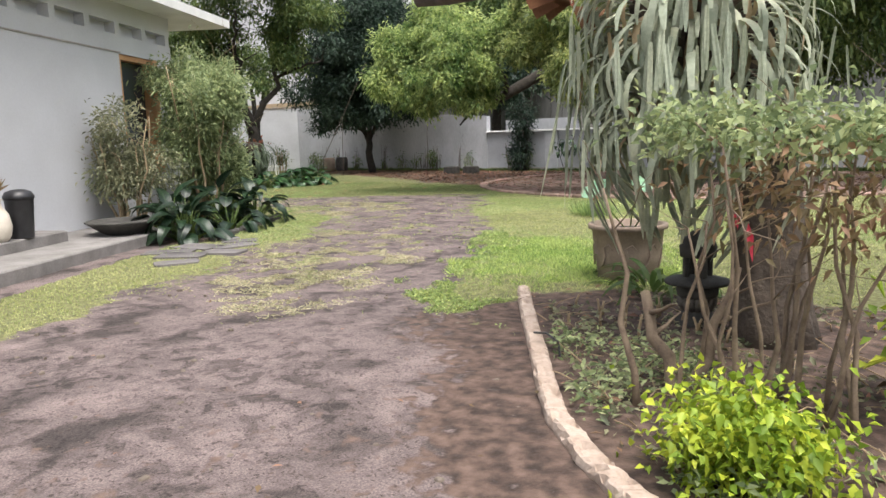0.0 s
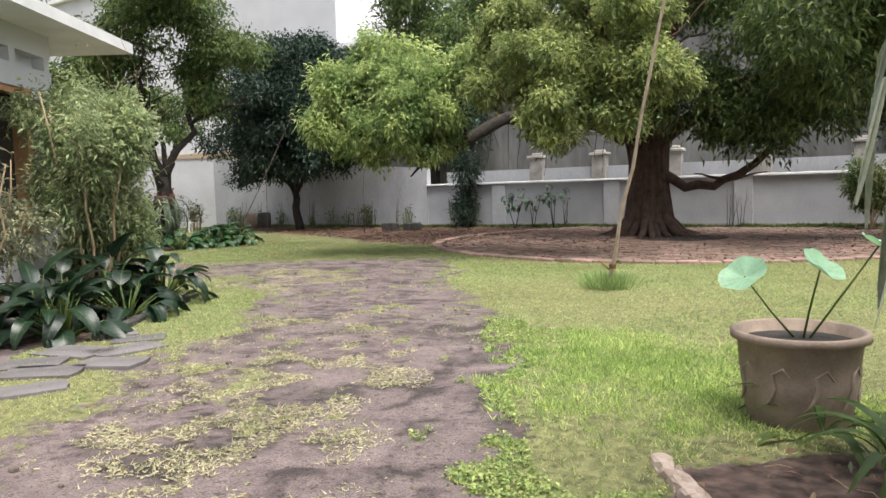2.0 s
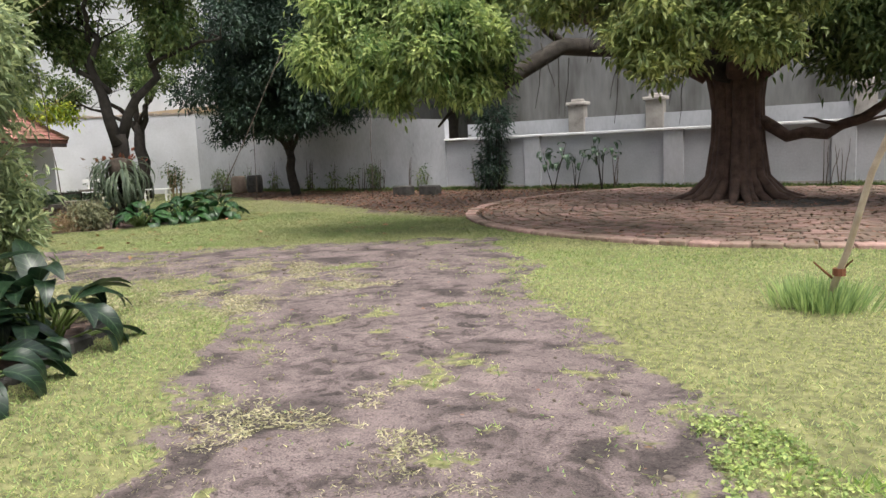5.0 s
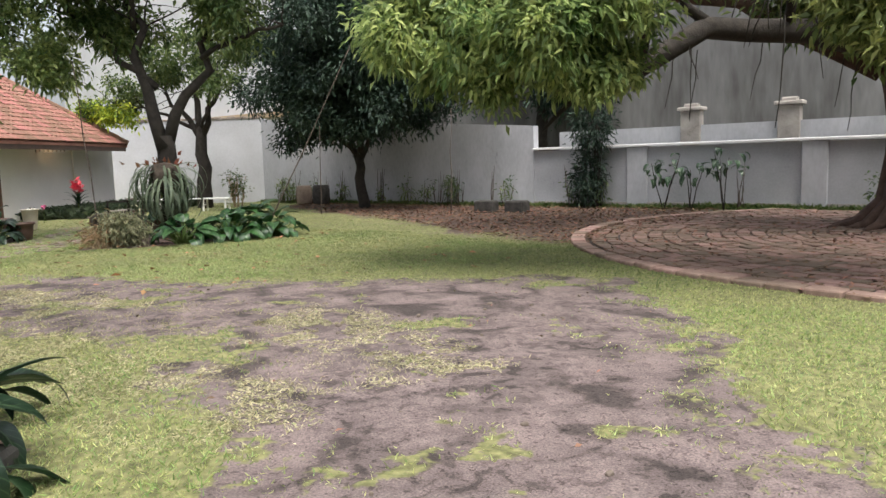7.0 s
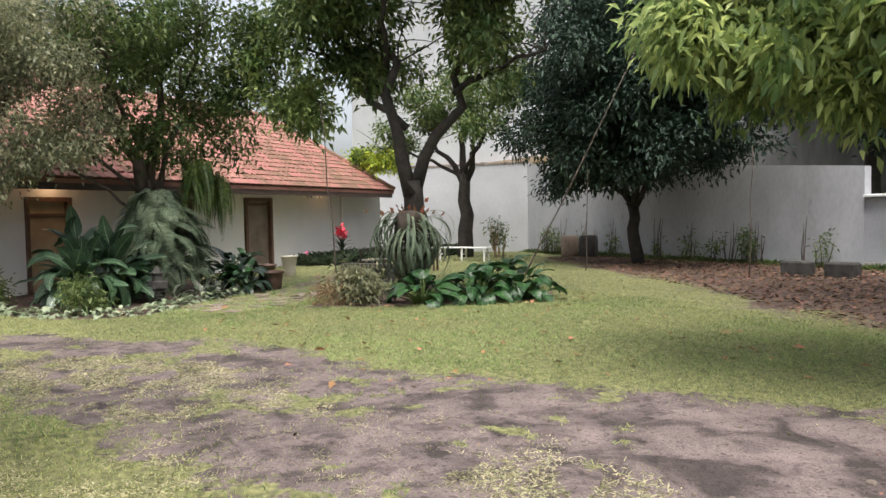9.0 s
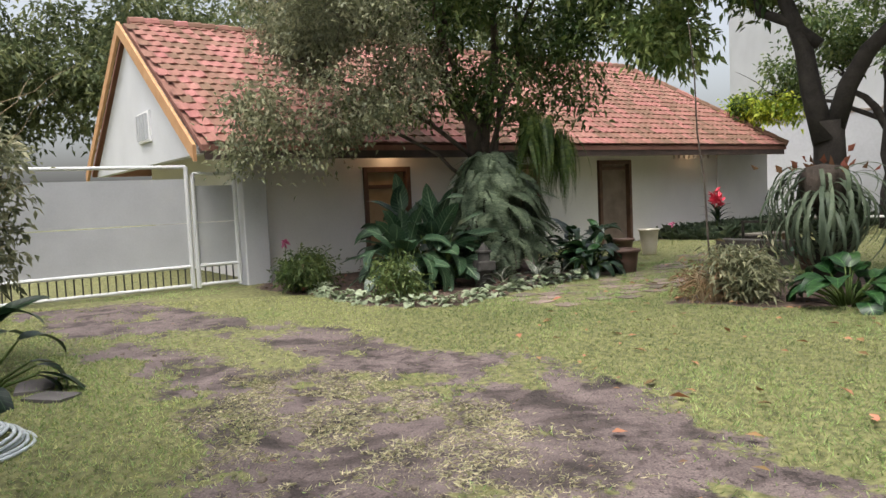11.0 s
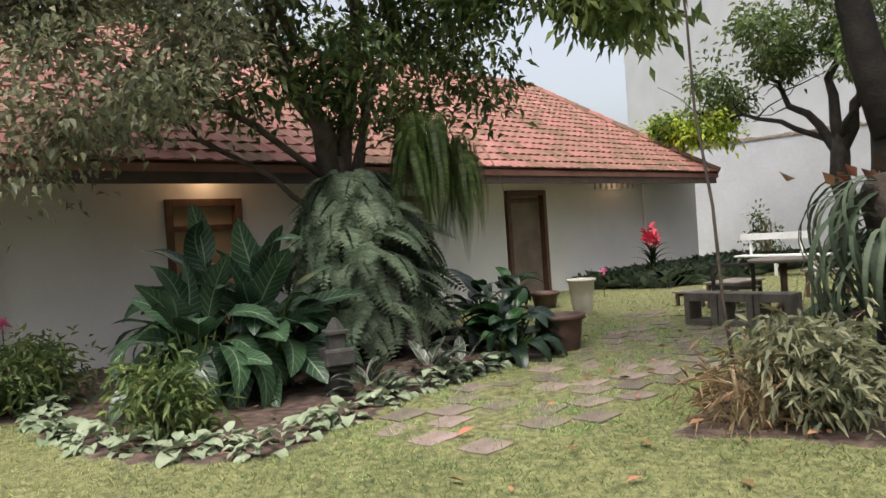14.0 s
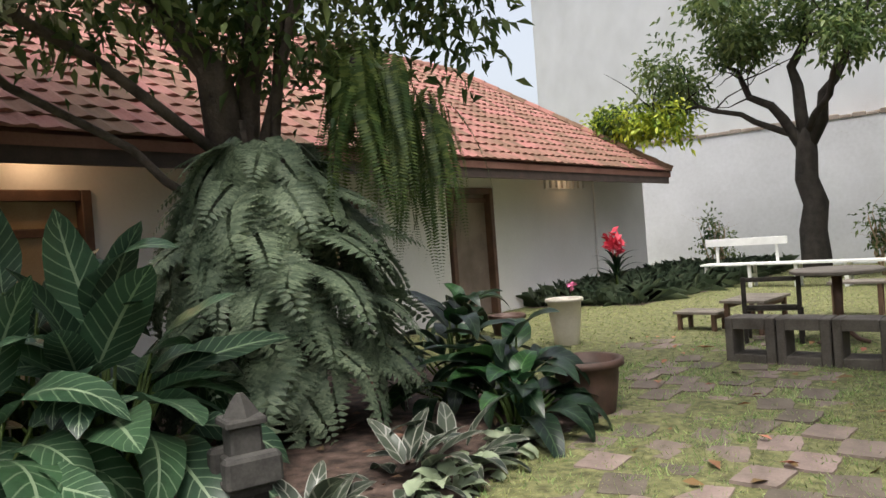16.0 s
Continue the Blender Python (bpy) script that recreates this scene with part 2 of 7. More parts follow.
M_stag_dry = surf("withered_staghorn_strap", (0.3, 0.23, 0.13), (0.44, 0.35, 0.22), 5, 0.8, 0.2, 40, rnd=0.3, clear=0.15)
M_stag2 = surf("hanging_fern_strap", (0.08, 0.115, 0.07), (0.15, 0.19, 0.12), 5, 0.6, 0.1, 40, rnd=0.35, clear=0.2)
V_big = veined("veined_dark_leaf", (0.026, 0.058, 0.03), (0.27, 0.36, 0.22), 10, 0.33)
V_hosta = veined("glossy_green_leaf", (0.016, 0.05, 0.014), (0.09, 0.2, 0.06), 6, 0.35)
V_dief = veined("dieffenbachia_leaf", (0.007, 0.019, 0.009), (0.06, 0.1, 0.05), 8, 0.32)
V_stripe = veined("striped_calathea_leaf", (0.03, 0.04, 0.026), (0.33, 0.33, 0.28), 3, 0.35, border=0.05)
V_lotus = veined("lotus_leaf", (0.2, 0.36, 0.22), (0.32, 0.46, 0.3), 5, 0.5)
M_red = surf("red_bract", (0.5, 0.02, 0.05), (0.68, 0.06, 0.1), 20, 0.45, 0.05, 60, clear=0.2)
M_pink = surf("pink_petal", (0.55, 0.1, 0.25), (0.7, 0.25, 0.4), 20, 0.5, 0.0, 60, clear=0.2)
M_hose = surf("pale_blue_grey_hose", (0.42, 0.47, 0.5), (0.58, 0.62, 0.64), 6, 0.45, 0.05, 60)
M_white_wood = surf("chipped_white_paint", (0.62, 0.62, 0.6), (0.74, 0.74, 0.72), 6, 0.6, 0.2, 60, c=(0.4, 0.38, 0.34))
M_table = surf("grey_weathered_wood", (0.13, 0.11, 0.09), (0.22, 0.19, 0.16), 6, 0.8, 0.3, 70)
M_block = surf("mossy_concrete_block", (0.085, 0.072, 0.06), (0.16, 0.14, 0.12), 5, 0.95, 0.6, 60, c=(0.08, 0.085, 0.05))


def ground_material():
    """Soil, packed drive and turf, mixed by the covers that the ground mesh carries."""
    m = bpy.data.materials.new("garden_ground")
    m.use_nodes = True
    t, n = m.node_tree, m.node_tree.nodes
    p = n["Principled BSDF"]
    pos = n.new("ShaderNodeNewGeometry").outputs["Position"]

    def noi(s, d=6, dis=0.0, rg=0.5):
        q = n.new("ShaderNodeTexNoise")
        q.inputs["Roughness"].default_value = rg
        q.inputs["Scale"].default_value, q.inputs["Detail"].default_value, q.inputs["Distortion"].default_value = s, d, dis
        t.links.new(pos, q.inputs["Vector"])
        return q.outputs[0]

    def ramp(f, stops):
        r = n.new("ShaderNodeValToRGB")
        el = r.color_ramp.elements
        el[0].position, el[0].color = stops[0][0], (*stops[0][1], 1)
        el[1].position, el[1].color = stops[-1][0], (*stops[-1][1], 1)
        for q, c in stops[1:-1]:
            el.new(q).color = (*c, 1)
        t.links.new(f, r.inputs[0])
        return r.outputs[0]

    def mix(f, a, b):
        q = n.new("ShaderNodeMix")
        q.data_type = "RGBA"
        t.links.new(f, q.inputs["Factor"])
        t.links.new(a, q.inputs["A"])
        t.links.new(b, q.inputs["B"])
        return q.outputs["Result"]

    def attr(name, grain):
        """A cover with a crisp, ragged edge."""
        q = n.new("ShaderNodeAttribute")
        q.attribute_name = name
        add = n.new("ShaderNodeMath")
        add.operation = "MULTIPLY_ADD"
        t.links.new(noi(grain, 6, 0.4), add.inputs[0])
        add.inputs[1].default_value = 1.3
        t.links.new(q.outputs["Fac"], add.inputs[2])
        mr = n.new("ShaderNodeMapRange")
        mr.inputs[1].default_value, mr.inputs[2].default_value = 1.08, 1.24
        t.links.new(add.outputs[0], mr.inputs[0])
        return mr.outputs[0]
    blotch = ramp(noi(2.0, 14, 0.5, 0.56), [(0.4, (0.042, 0.034, 0.032)), (0.45, (0.075, 0.059, 0.056)), (0.485, (0.135, 0.107, 0.104)), (0.68, (0.215, 0.17, 0.165))])
    blotch2 = ramp(noi(6.0, 12, 0.6, 0.6), [(0.42, (0.045, 0.036, 0.034)), (0.45, (0.078, 0.061, 0.059)), (0.464, (0.13, 0.102, 0.1)), (0.62, (0.2, 0.16, 0.156))])
    drive = mix(ramp(noi(0.6, 4), [(0.42, (0.1, 0.1, 0.1)), (0.6, (0.7, 0.7, 0.7))]), blotch, blotch2)
    speck = ramp(noi(26, 7, 1.2), [(0.36, (0.35, 0.33, 0.32)), (0.43, (1, 1, 1))])
    chip = n.new("ShaderNodeMix")
    chip.data_type, chip.blend_type = "RGBA", "MULTIPLY"
    chip.inputs["Factor"].default_value = 0.85
    t.links.new(drive, chip.inputs["A"])
    t.links.new(speck, chip.inputs["B"])
    drive = chip.outputs["Result"]
    grit = ramp(noi(90, 3), [(0.3, (0.55, 0.55, 0.55)), (0.7, (1.3, 1.28, 1.25))])
    mul = n.new("ShaderNodeMix")
    mul.data_type, mul.blend_type = "RGBA", "MULTIPLY"
    mul.inputs["Factor"].default_value = 1.0
    t.links.new(drive, mul.inputs["A"])
    t.links.new(grit, mul.inputs["B"])
    drive = mul.outputs["Result"]
    soil = ramp(noi(9, 8), [(0.35, (0.03, 0.021, 0.017)), (0.5, (0.075, 0.05, 0.04)), (0.68, (0.14, 0.095, 0.075))])
    turf = ramp(noi(16, 8), [(0.32, (0.07, 0.072, 0.031)), (0.5, (0.145, 0.148, 0.062)), (0.68, (0.23, 0.225, 0.1))])
    col = mix(attr("soil", 9), drive, soil)
    col = mix(attr("turf", 13), col, turf)
    t.links.new(col, p.inputs["Base Color"])
    p.inputs["Roughness"].default_value = 0.85
    p.inputs["Specular IOR Level"].default_value = 0.3
    b1, b2 = n.new("ShaderNodeBump"), n.new("ShaderNodeBump")
    for b, h, s, dd in ((b1, noi(2.0, 14, 0.5, 0.56), 0.7, 0.07), (b2, noi(55, 5), 0.5, 0.012)):
        b.inputs["Strength"].default_value, b.inputs["Distance"].default_value = s, dd
        t.links.new(h, b.inputs["Height"])
    t.links.new(b1.outputs[0], b2.inputs["Normal"])
    t.links.new(b2.outputs[0], p.inputs["Normal"])
    return m


M_ground = ground_material()


# ---- building blocks ----
class Shape:
    """Collects vertices and faces of one mesh."""

    def __init__(self):
        self.v, self.f, self.uv = [], [], None

    def box(self, x0, x1, y0, y1, z0, z1, m=None, bev=0.0):
        k = len(self.v)
        if bev:
            b = min(bev, (x1 - x0) / 3, (y1 - y0) / 3, (z1 - z0) / 3)
            ring = [(x0 + b, y0), (x1 - b, y0), (x1, y0 + b), (x1, y1 - b), (x1 - b, y1), (x0 + b, y1), (x0, y1 - b), (x0, y0 + b)]
            cx, cy = (x0 + x1) / 2, (y0 + y1) / 2
            ins = [(x + (b if x < cx else -b) * 0.7, y + (b if y < cy else -b) * 0.7) for x, y in ring]
            pts = [(x, y, z0) for x, y in ring] + [(x, y, z1 - b) for x, y in ring] + [(x, y, z1) for x, y in ins]
            self.f += [tuple(k + i for i in reversed(range(8)))] + [(k + 8 * j + i, k + 8 * j + (i + 1) % 8, k + 8 * j + 8 + (i + 1) % 8, k + 8 * j + 8 + i) for j in (0, 1) for i in range(8)]
            self.f.append(tuple(k + 16 + i for i in range(8)))
        else:
            pts = [(x, y, z) for z in (z0, z1) for x, y in ((x0, y0), (x1, y0), (x1, y1), (x0, y1))]
            self.f += [(k + 3, k + 2, k + 1, k), (k + 4, k + 5, k + 6, k + 7)] + [(k + i, k + (i + 1) % 4, k + 4 + (i + 1) % 4, k + 4 + i) for i in range(4)]
        self.v += [tuple(m @ Vector(p)) for p in pts] if m else pts
        return self

    def prism(self, poly, z0, z1, m=None):
        k, q = len(self.v), len(poly)
        pts = [(x, y, z) for z in (z0, z1) for x, y in poly]
        self.f += [tuple(k + i for i in reversed(range(q))), tuple(k + q + i for i in range(q))]
        self.f += [(k + i, k + (i + 1) % q, k + q + (i + 1) % q, k + q + i) for i in range(q)]
        self.v += [tuple(m @ Vector(p)) for p in pts] if m else pts
        return self

    def tube(self, pts, radii, sides=8, flute=0.0, seed=0):
        """A tapered limb along pts; flute makes its section uneven, as bark and buttress roots do."""
        k = len(self.v)
        pts = [Vector(p) for p in pts]
        rng = random.Random(seed)
        ph = [rng.uniform(0, 6.28) for _ in range(3)]
        side = None
        for i, p in enumerate(pts):
            ax = (pts[min(i + 1, len(pts) - 1)] - pts[max(i - 1, 0)]).normalized()
            if side is None:
                side = ax.orthogonal().normalized()
            side = (side - ax * side.dot(ax)).normalized()
            up = ax.cross(side)
            for j in range(sides):
                a = 2 * math.pi * j / sides
                r = radii[i] * (1 + flute * (0.6 * math.sin(5 * a + ph[0] + 0.3 * i) + 0.4 * math.sin(9 * a + ph[1]) + 0.3 * math.sin(2 * a + ph[2])))
                self.v.append(tuple(p + side * (r * math.cos(a)) + up * (r * math.sin(a))))
        for i in range(len(pts) - 1):
            for j in range(sides):
                self.f.append((k + i * sides + j, k + i * sides + (j + 1) % sides, k + (i + 1) * sides + (j + 1) % sides, k + (i + 1) * sides + j))
        self.f.append(tuple(k + j for j in reversed(range(sides))))
        self.f.append(tuple(k + (len(pts) - 1) * sides + j for j in range(sides)))
        return self

    def lathe(self, prof, at=(0, 0, 0), sides=24):
        """Turns a profile of (radius, height) round the upright axis."""
        k = len(self.v)
        for r, z in prof:
            for j in range(sides):
                a = 2 * math.pi * j / sides
                self.v.append((at[0] + r * math.cos(a), at[1] + r * math.sin(a), at[2] + z))
        for i in range(len(prof) - 1):
            for j in range(sides):
                self.f.append((k + i * sides + j, k + i * sides + (j + 1) % sides, k + (i + 1) * sides + (j + 1) % sides, k + (i + 1) * sides + j))
        self.f.append(tuple(k + j for j in reversed(range(sides))))
        self.f.append(tuple(k + (len(prof) - 1) * sides + j for j in range(sides)))
        return self

    def mesh(self, name, mat, smooth=False):
        me = bpy.data.meshes.new(name)
        me.from_pydata(self.v, [], self.f)
        if smooth:
            me.polygons.foreach_set("use_smooth", [True] * len(me.polygons))
        if self.uv:
            layer = me.uv_layers.new(name="UVMap")
            for lp in me.loops:
                layer.data[lp.index].uv = self.uv[lp.vertex_index]
        me.materials.append(mat)
        me.update()
        return me


def place(ob, parent, at=None):
    ob.parent = parent
    if at is not None:
        ob.matrix_basis = at
    return ob


def part(name, shape, mat, parent=None, label="", smooth=False, at=None):
    """One mesh object under a thing or a part."""
    ob = new(name, shape if isinstance(shape, bpy.types.Mesh) else shape.mesh(name, mat, smooth))
    if label:
        ob["label"] = label
    if parent is not None or at is not None:
        place(ob, parent, at)
    return ob


def thing(name, label, category, group="", kind="", at=None):
    """An Empty at a thing's base, that parents its parts."""
    ob = tagged(new(name), label, category, group, kind)
    if at is not None:
        ob.matrix_basis = at
    return ob


def leaf_mesh(name, pos, way, up, length, width, mat, fold=0.25, droop=0.2):
    """Many small folded leaves in one mesh: base, two shoulders and a drooping tip each."""
    pos, way, up = (np.asarray(a, float) for a in (pos, way, up))
    n = len(pos)
    length, width = np.broadcast_to(length, n)[:, None], np.broadcast_to(width, n)[:, None]
    way = way / (np.linalg.norm(way, axis=1, keepdims=True) + 1e-9)
    side = np.cross(way, up)
    side /= np.linalg.norm(side, axis=1, keepdims=True) + 1e-9
    nrm = np.cross(side, way)
    tip = pos + way * length - np.array([0, 0, 1.0]) * length * droop
    mid = pos + way * length * 0.45
    verts = np.stack([pos, mid - side * width / 2 + nrm * width * fold, tip, mid + side * width / 2 + nrm * width * fold], 1).reshape(-1, 3)
    idx = np.arange(n)[:, None] * 4
    tris = np.concatenate([idx + [[0, 1, 2]], idx + [[0, 2, 3]]], 1).reshape(-1)
    me = bpy.data.meshes.new(name)
    me.vertices.add(4 * n)
    me.vertices.foreach_set("co", verts.reshape(-1))
    me.loops.add(6 * n)
    me.loops.foreach_set("vertex_index", tris.astype(np.int32))
    me.polygons.add(2 * n)
    me.polygons.foreach_set("loop_start", np.arange(0, 6 * n, 3, dtype=np.int32))
    me.update(calc_edges=True)
    me.validate()
    me.materials.append(mat)
    return me


def grass_mesh(name, pos, way, length, width, mat, rng):
    """Single-faced grass blades in one mesh."""
    n = len(pos)
    way = way / np.linalg.norm(way, axis=1, keepdims=True)
    side = np.cross(way, rng.normal(size=(n, 3)))
    side /= np.linalg.norm(side, axis=1, keepdims=True) + 1e-9
    w = (side * np.broadcast_to(width, n)[:, None]) / 2
    verts = np.stack([pos - w, pos + w, pos + way * length[:, None]], 1).reshape(-1, 3)
    me = bpy.data.meshes.new(name)
    me.vertices.add(3 * n)
    me.vertices.foreach_set("co", verts.reshape(-1))
    me.loops.add(3 * n)
    me.loops.foreach_set("vertex_index", np.arange(3 * n, dtype=np.int32))
    me.polygons.add(n)
    me.polygons.foreach_set("loop_start", np.arange(0, 3 * n, 3, dtype=np.int32))
    me.update(calc_edges=True)
    me.materials.append(mat)
    return me


def sprigs(centres, rng, per=9, spread=0.16, droop=0.6, out=None):
    """Leaves in loose tufts round twig ends: their bases, directions and face normals."""
    n = len(centres)
    c = np.repeat(np.asarray(centres, float), per, 0)
    w = rng.normal(size=(n * per, 3))
    if out is not None:
        w += np.repeat(out, per, 0) * 1.2
    w[:, 2] -= droop
    w /= np.linalg.norm(w, axis=1, keepdims=True)
    p = c + rng.normal(size=(n * per, 3)) * spread
    up = rng.normal(size=(n * per, 3)) * 0.5
    up[:, 2] += 1
    return p, w, up


def clump_points(blobs, count, rng, shell=0.55, gap=0.9, flat=0.0):
    """Points in the outer part of overlapping uneven blobs (x, y, z, rx, ry, rz), thinned by noise to leave gaps."""
    vol = np.array([(b[3] * b[4] * b[5]) ** 0.67 for b in blobs])
    pick = rng.choice(len(blobs), count, p=vol / vol.sum())
    b = np.array(blobs, float)[pick]
    u = rng.normal(size=(count, 3))
    u /= np.linalg.norm(u, axis=1, keepdims=True)
    r = shell + (1 - shell) * rng.random(count) ** 0.7
    lump = 1 + 0.22 * np.sin(u[:, 0] * 7 + b[:, 0] * 3) * np.sin(u[:, 1] * 6 + b[:, 1] * 5) + 0.12 * np.sin(u[:, 2] * 11 + b[:, 2])
    p = b[:, :3] + u * b[:, 3:6] * (r * lump)[:, None]
    keep = np.sin(p[:, 0] * 3.1 + p[:, 2] * 2.3) + np.sin(p[:, 1] * 2.7 - p[:, 2] * 1.9 + 1) + np.sin((p[:, 0] - p[:, 1]) * 1.7 + p[:, 2] * 3.3) > -gap - rng.random(count)
    return p[keep], u[keep]


def lumps(blobs, rng, n=11):
    """Breaks each blob of a crown into smaller leafy lumps round its outside, with room between them."""
    out = []
    for x, y, z, a, b, c in blobs:
        if min(a, b) < 0.5:
            out.append((x, y, z, a, b, c))
            continue
        for k in range(n):
            u = rng.normal(size=3)
            u /= np.linalg.norm(u)
            q, f = rng.uniform(0.45, 0.95), rng.uniform(0.26, 0.46)
            out.append((x + u[0] * a * q, y + u[1] * b * q, z + u[2] * c * q, a * f, b * f, c * f * 0.9))
    return out


def crown(name, blobs, count, mat, parent, seed, length=0.13, width=0.05, per=9, spread=0.14, droop=0.5, label="", gap=0.9, shell=0.5):
    rng = np.random.default_rng(seed)
    c, u = clump_points(lumps(blobs, rng), count // per, rng, shell, gap)
    p, w, up = sprigs(c, rng, per, spread, droop, u)
    size = length * rng.uniform(0.65, 1.25, len(p))
    ob = part(name, leaf_mesh(name, p, w, up, size, size * width / length, mat), mat, parent, label)
    ob["kind"] = "stuff"
    return ob


def limb_path(a, b, sag=0.0, wob=0.12, n=7, seed=0):
    rng = random.Random(seed)
    a, b = Vector(a), Vector(b)
    out = []
    for i in range(n):
        t = i / (n - 1)
        k = 4 * t * (1 - t)
        ln = (b - a).length
        out.append(a.lerp(b, t) + Vector((rng.uniform(-1, 1) * wob * k * ln * 0.4, rng.uniform(-1, 1) * wob * k * ln * 0.4, sag * k + rng.uniform(-1, 1) * wob * k * ln * 0.25)))
    return out


def limb(name, a, b, r0, r1, mat, parent, sag=0.0, wob=0.12, n=7, seed=0, sides=8, flute=0.08, twigs=0):
    """A crooked tapered limb; twigs adds thinner side shoots to the same mesh."""
    sh = Shape()
    pts = limb_path(a, b, sag, wob, n, seed)
    sh.tube(pts, [r0 + (r1 - r0) * i / (n - 1) for i in range(n)], sides, flute, seed)
    rng = random.Random(seed + 77)
    ln = (Vector(b) - Vector(a)).length
    for i in range(twigs):
        p = pts[rng.randrange(n // 2, n)]
        q = p + Vector((rng.uniform(-1, 1), rng.uniform(-1, 1), rng.uniform(-0.2, 0.9))) * ln * 0.4
        sh.tube(limb_path(p, q, 0, 0.2, 5, seed * 31 + i), [r1 * 0.7, r1 * 0.55, r1 * 0.4, r1 * 0.3, r1 * 0.15], 5)
    return part(name, sh, mat, parent, smooth=True)


# ---- the plan: regions of the garden's ground ----
MF = pose(0, 0, 0, 0, 0, 31)  # the houses' frame: x out of their fronts, y along them


def F(c, s, z=0.0):
    return MF @ Vector((c, s, z))


DRIVE = [(3, -8), (0.6, 1.0), (-1.1, 2.75), (-1.85, 3.35), (-2.5, 4.25), (-3.3, 5.4), (-3.9, 4.9), (-4.5, 5.3), (-5.6, 7.1), (-5.6, 7.9), (-6.6, 9.6), (-8.05, 11.45), (-9.0, 12.5), (-9.8, 14.2),
         (-11.2, 16.2), (-12.0, 16.4), (-13.2, 15.5), (-14.9, 14.3), (-16.3, 13.6), (-17.9, 13.3), (-18.9, 12.85), (-19.75, 11.95), (-21, 10.75), (-22.3, 9.6), (-24.2, 7.8), (-23.6, 6.4), (-20.8, 8.4),
         (-19.0, 9.7), (-17.2, 10.6), (-15.5, 11.05), (-13.9, 11.3), (-12.3, 11.0), (-10.9, 10.4), (-9.9, 9.6), (-9.0, 8.4), (-8.5, 6.8), (-7.3, 4.3), (-6.4, 2.5), (-5, -1), (-5, -8)]
MEDIAN = [(-18.7, 10.9), (-19.4, 11.1), (-20.5, 10.2), (-21.4, 9.3), (-20.7, 8.9), (-19.6, 9.9)]
BED_RIGHT = [(-1.0, 2.75), (-1.85, 3.4), (-2.5, 4.3), (-3.65, 6.0), (-3.1, 6.6), (-1.8, 6.9), (0.5, 6.6), (3, 5), (2.5, 2), (0.6, 1.6)]
BED_LEFT = [(-9.9, 6.7), (-10.7, 8.0), (-11.8, 9.8), (-12.6, 9.9), (-13.8, 9.3), (-13.2, 6.2), (-11.6, 6.2), (-10.6, 6.2)]
BED_FERN = [(-25.4, 9.3), (-23.4, 10.7), (-22.2, 11.6), (-21.95, 12.4), (-22.3, 12.8), (-23.3, 13.7), (-24.3, 15.0), (-24.7, 15.7), (-25.5, 15.8), (-27.5, 15.2), (-29.3, 14.2), (-26.8, 9.4)]
ISLAND = [(-21.3, 14.9), (-20.6, 15.9), (-20.1, 17.6), (-19.7, 18.8), (-20.3, 19.5), (-22, 19.5), (-23.2, 18.2), (-22.8, 16.2)]
LITTER = [(-29.5, 28.4), (-28, 25.8), (-23, 23.6), (-18, 21.4), (-15.2, 19.6), (-13.4, 19.2), (-13, 24), (-13.5, 28.4)]
MONDO = [tuple(F(c, s)[:2]) for c, s in ((-17.6, 32.3), (-15.6, 32.6), (-15.2, 35), (-15.0, 39.7), (-17.6, 39.7))]
FLAGS = [(-22.3, 13.0), (-23.4, 14.1), (-24.8, 16.0), (-27.2, 17.6), (-26.2, 18.8), (-24.2, 17.3), (-22.6, 15.9), (-21.9, 14.7), (-21.4, 13.6)]
APRON = [tuple(F(c, s)[:2]) for c, s in ((-7.5, 4), (-5.4, 4), (-5.4, 11.6), (-6.0, 12.4), (-7.5, 12.4))]
RING_AT, RING_R = (-7.6, 22.9), 6.7


def depth_in(poly, x, y):
    """How far points lie inside a polygon (outside: negative)."""
    inside = np.zeros(x.shape, bool)
    best = np.full(x.shape, 1e9)
    for (ax, ay), (bx, by) in zip(poly, poly[1:] + poly[:1]):
        if ay != by:
            inside ^= ((ay > y) != (by > y)) & (x < (bx - ax) * (y - ay) / (by - ay) + ax)
        ex, ey = bx - ax, by - ay
        t = np.clip(((x - ax) * ex + (y - ay) * ey) / (ex * ex + ey * ey), 0, 1)
        best = np.minimum(best, np.hypot(x - ax - t * ex, y - ay - t * ey))
    return np.where(inside, best, -best)


LATTICE = np.random.default_rng(5).random((256, 256))


def value_noise(x, y, scale):
    out, amp, tot = 0, 1.0, 0
    for o in range(4):
        u, v = x * scale + 37.3 * o, y * scale + 11.7 * o
        i, j = np.floor(u).astype(int), np.floor(v).astype(int)
        fu, fv = u - i, v - j
        fu, fv = fu * fu * (3 - 2 * fu), fv * fv * (3 - 2 * fv)
        g = lambda p, q: LATTICE[p % 256, q % 256]
        out = out + amp * ((g(i, j) * (1 - fu) + g(i + 1, j) * fu) * (1 - fv) + (g(i, j + 1) * (1 - fu) + g(i + 1, j + 1) * fu) * fv)
        tot, amp, scale = tot + amp, amp * 0.55, scale * 2.1
    return out / tot


def ramp01(v, a, b):
    return np.clip((v - a) / (b - a), 0, 1)


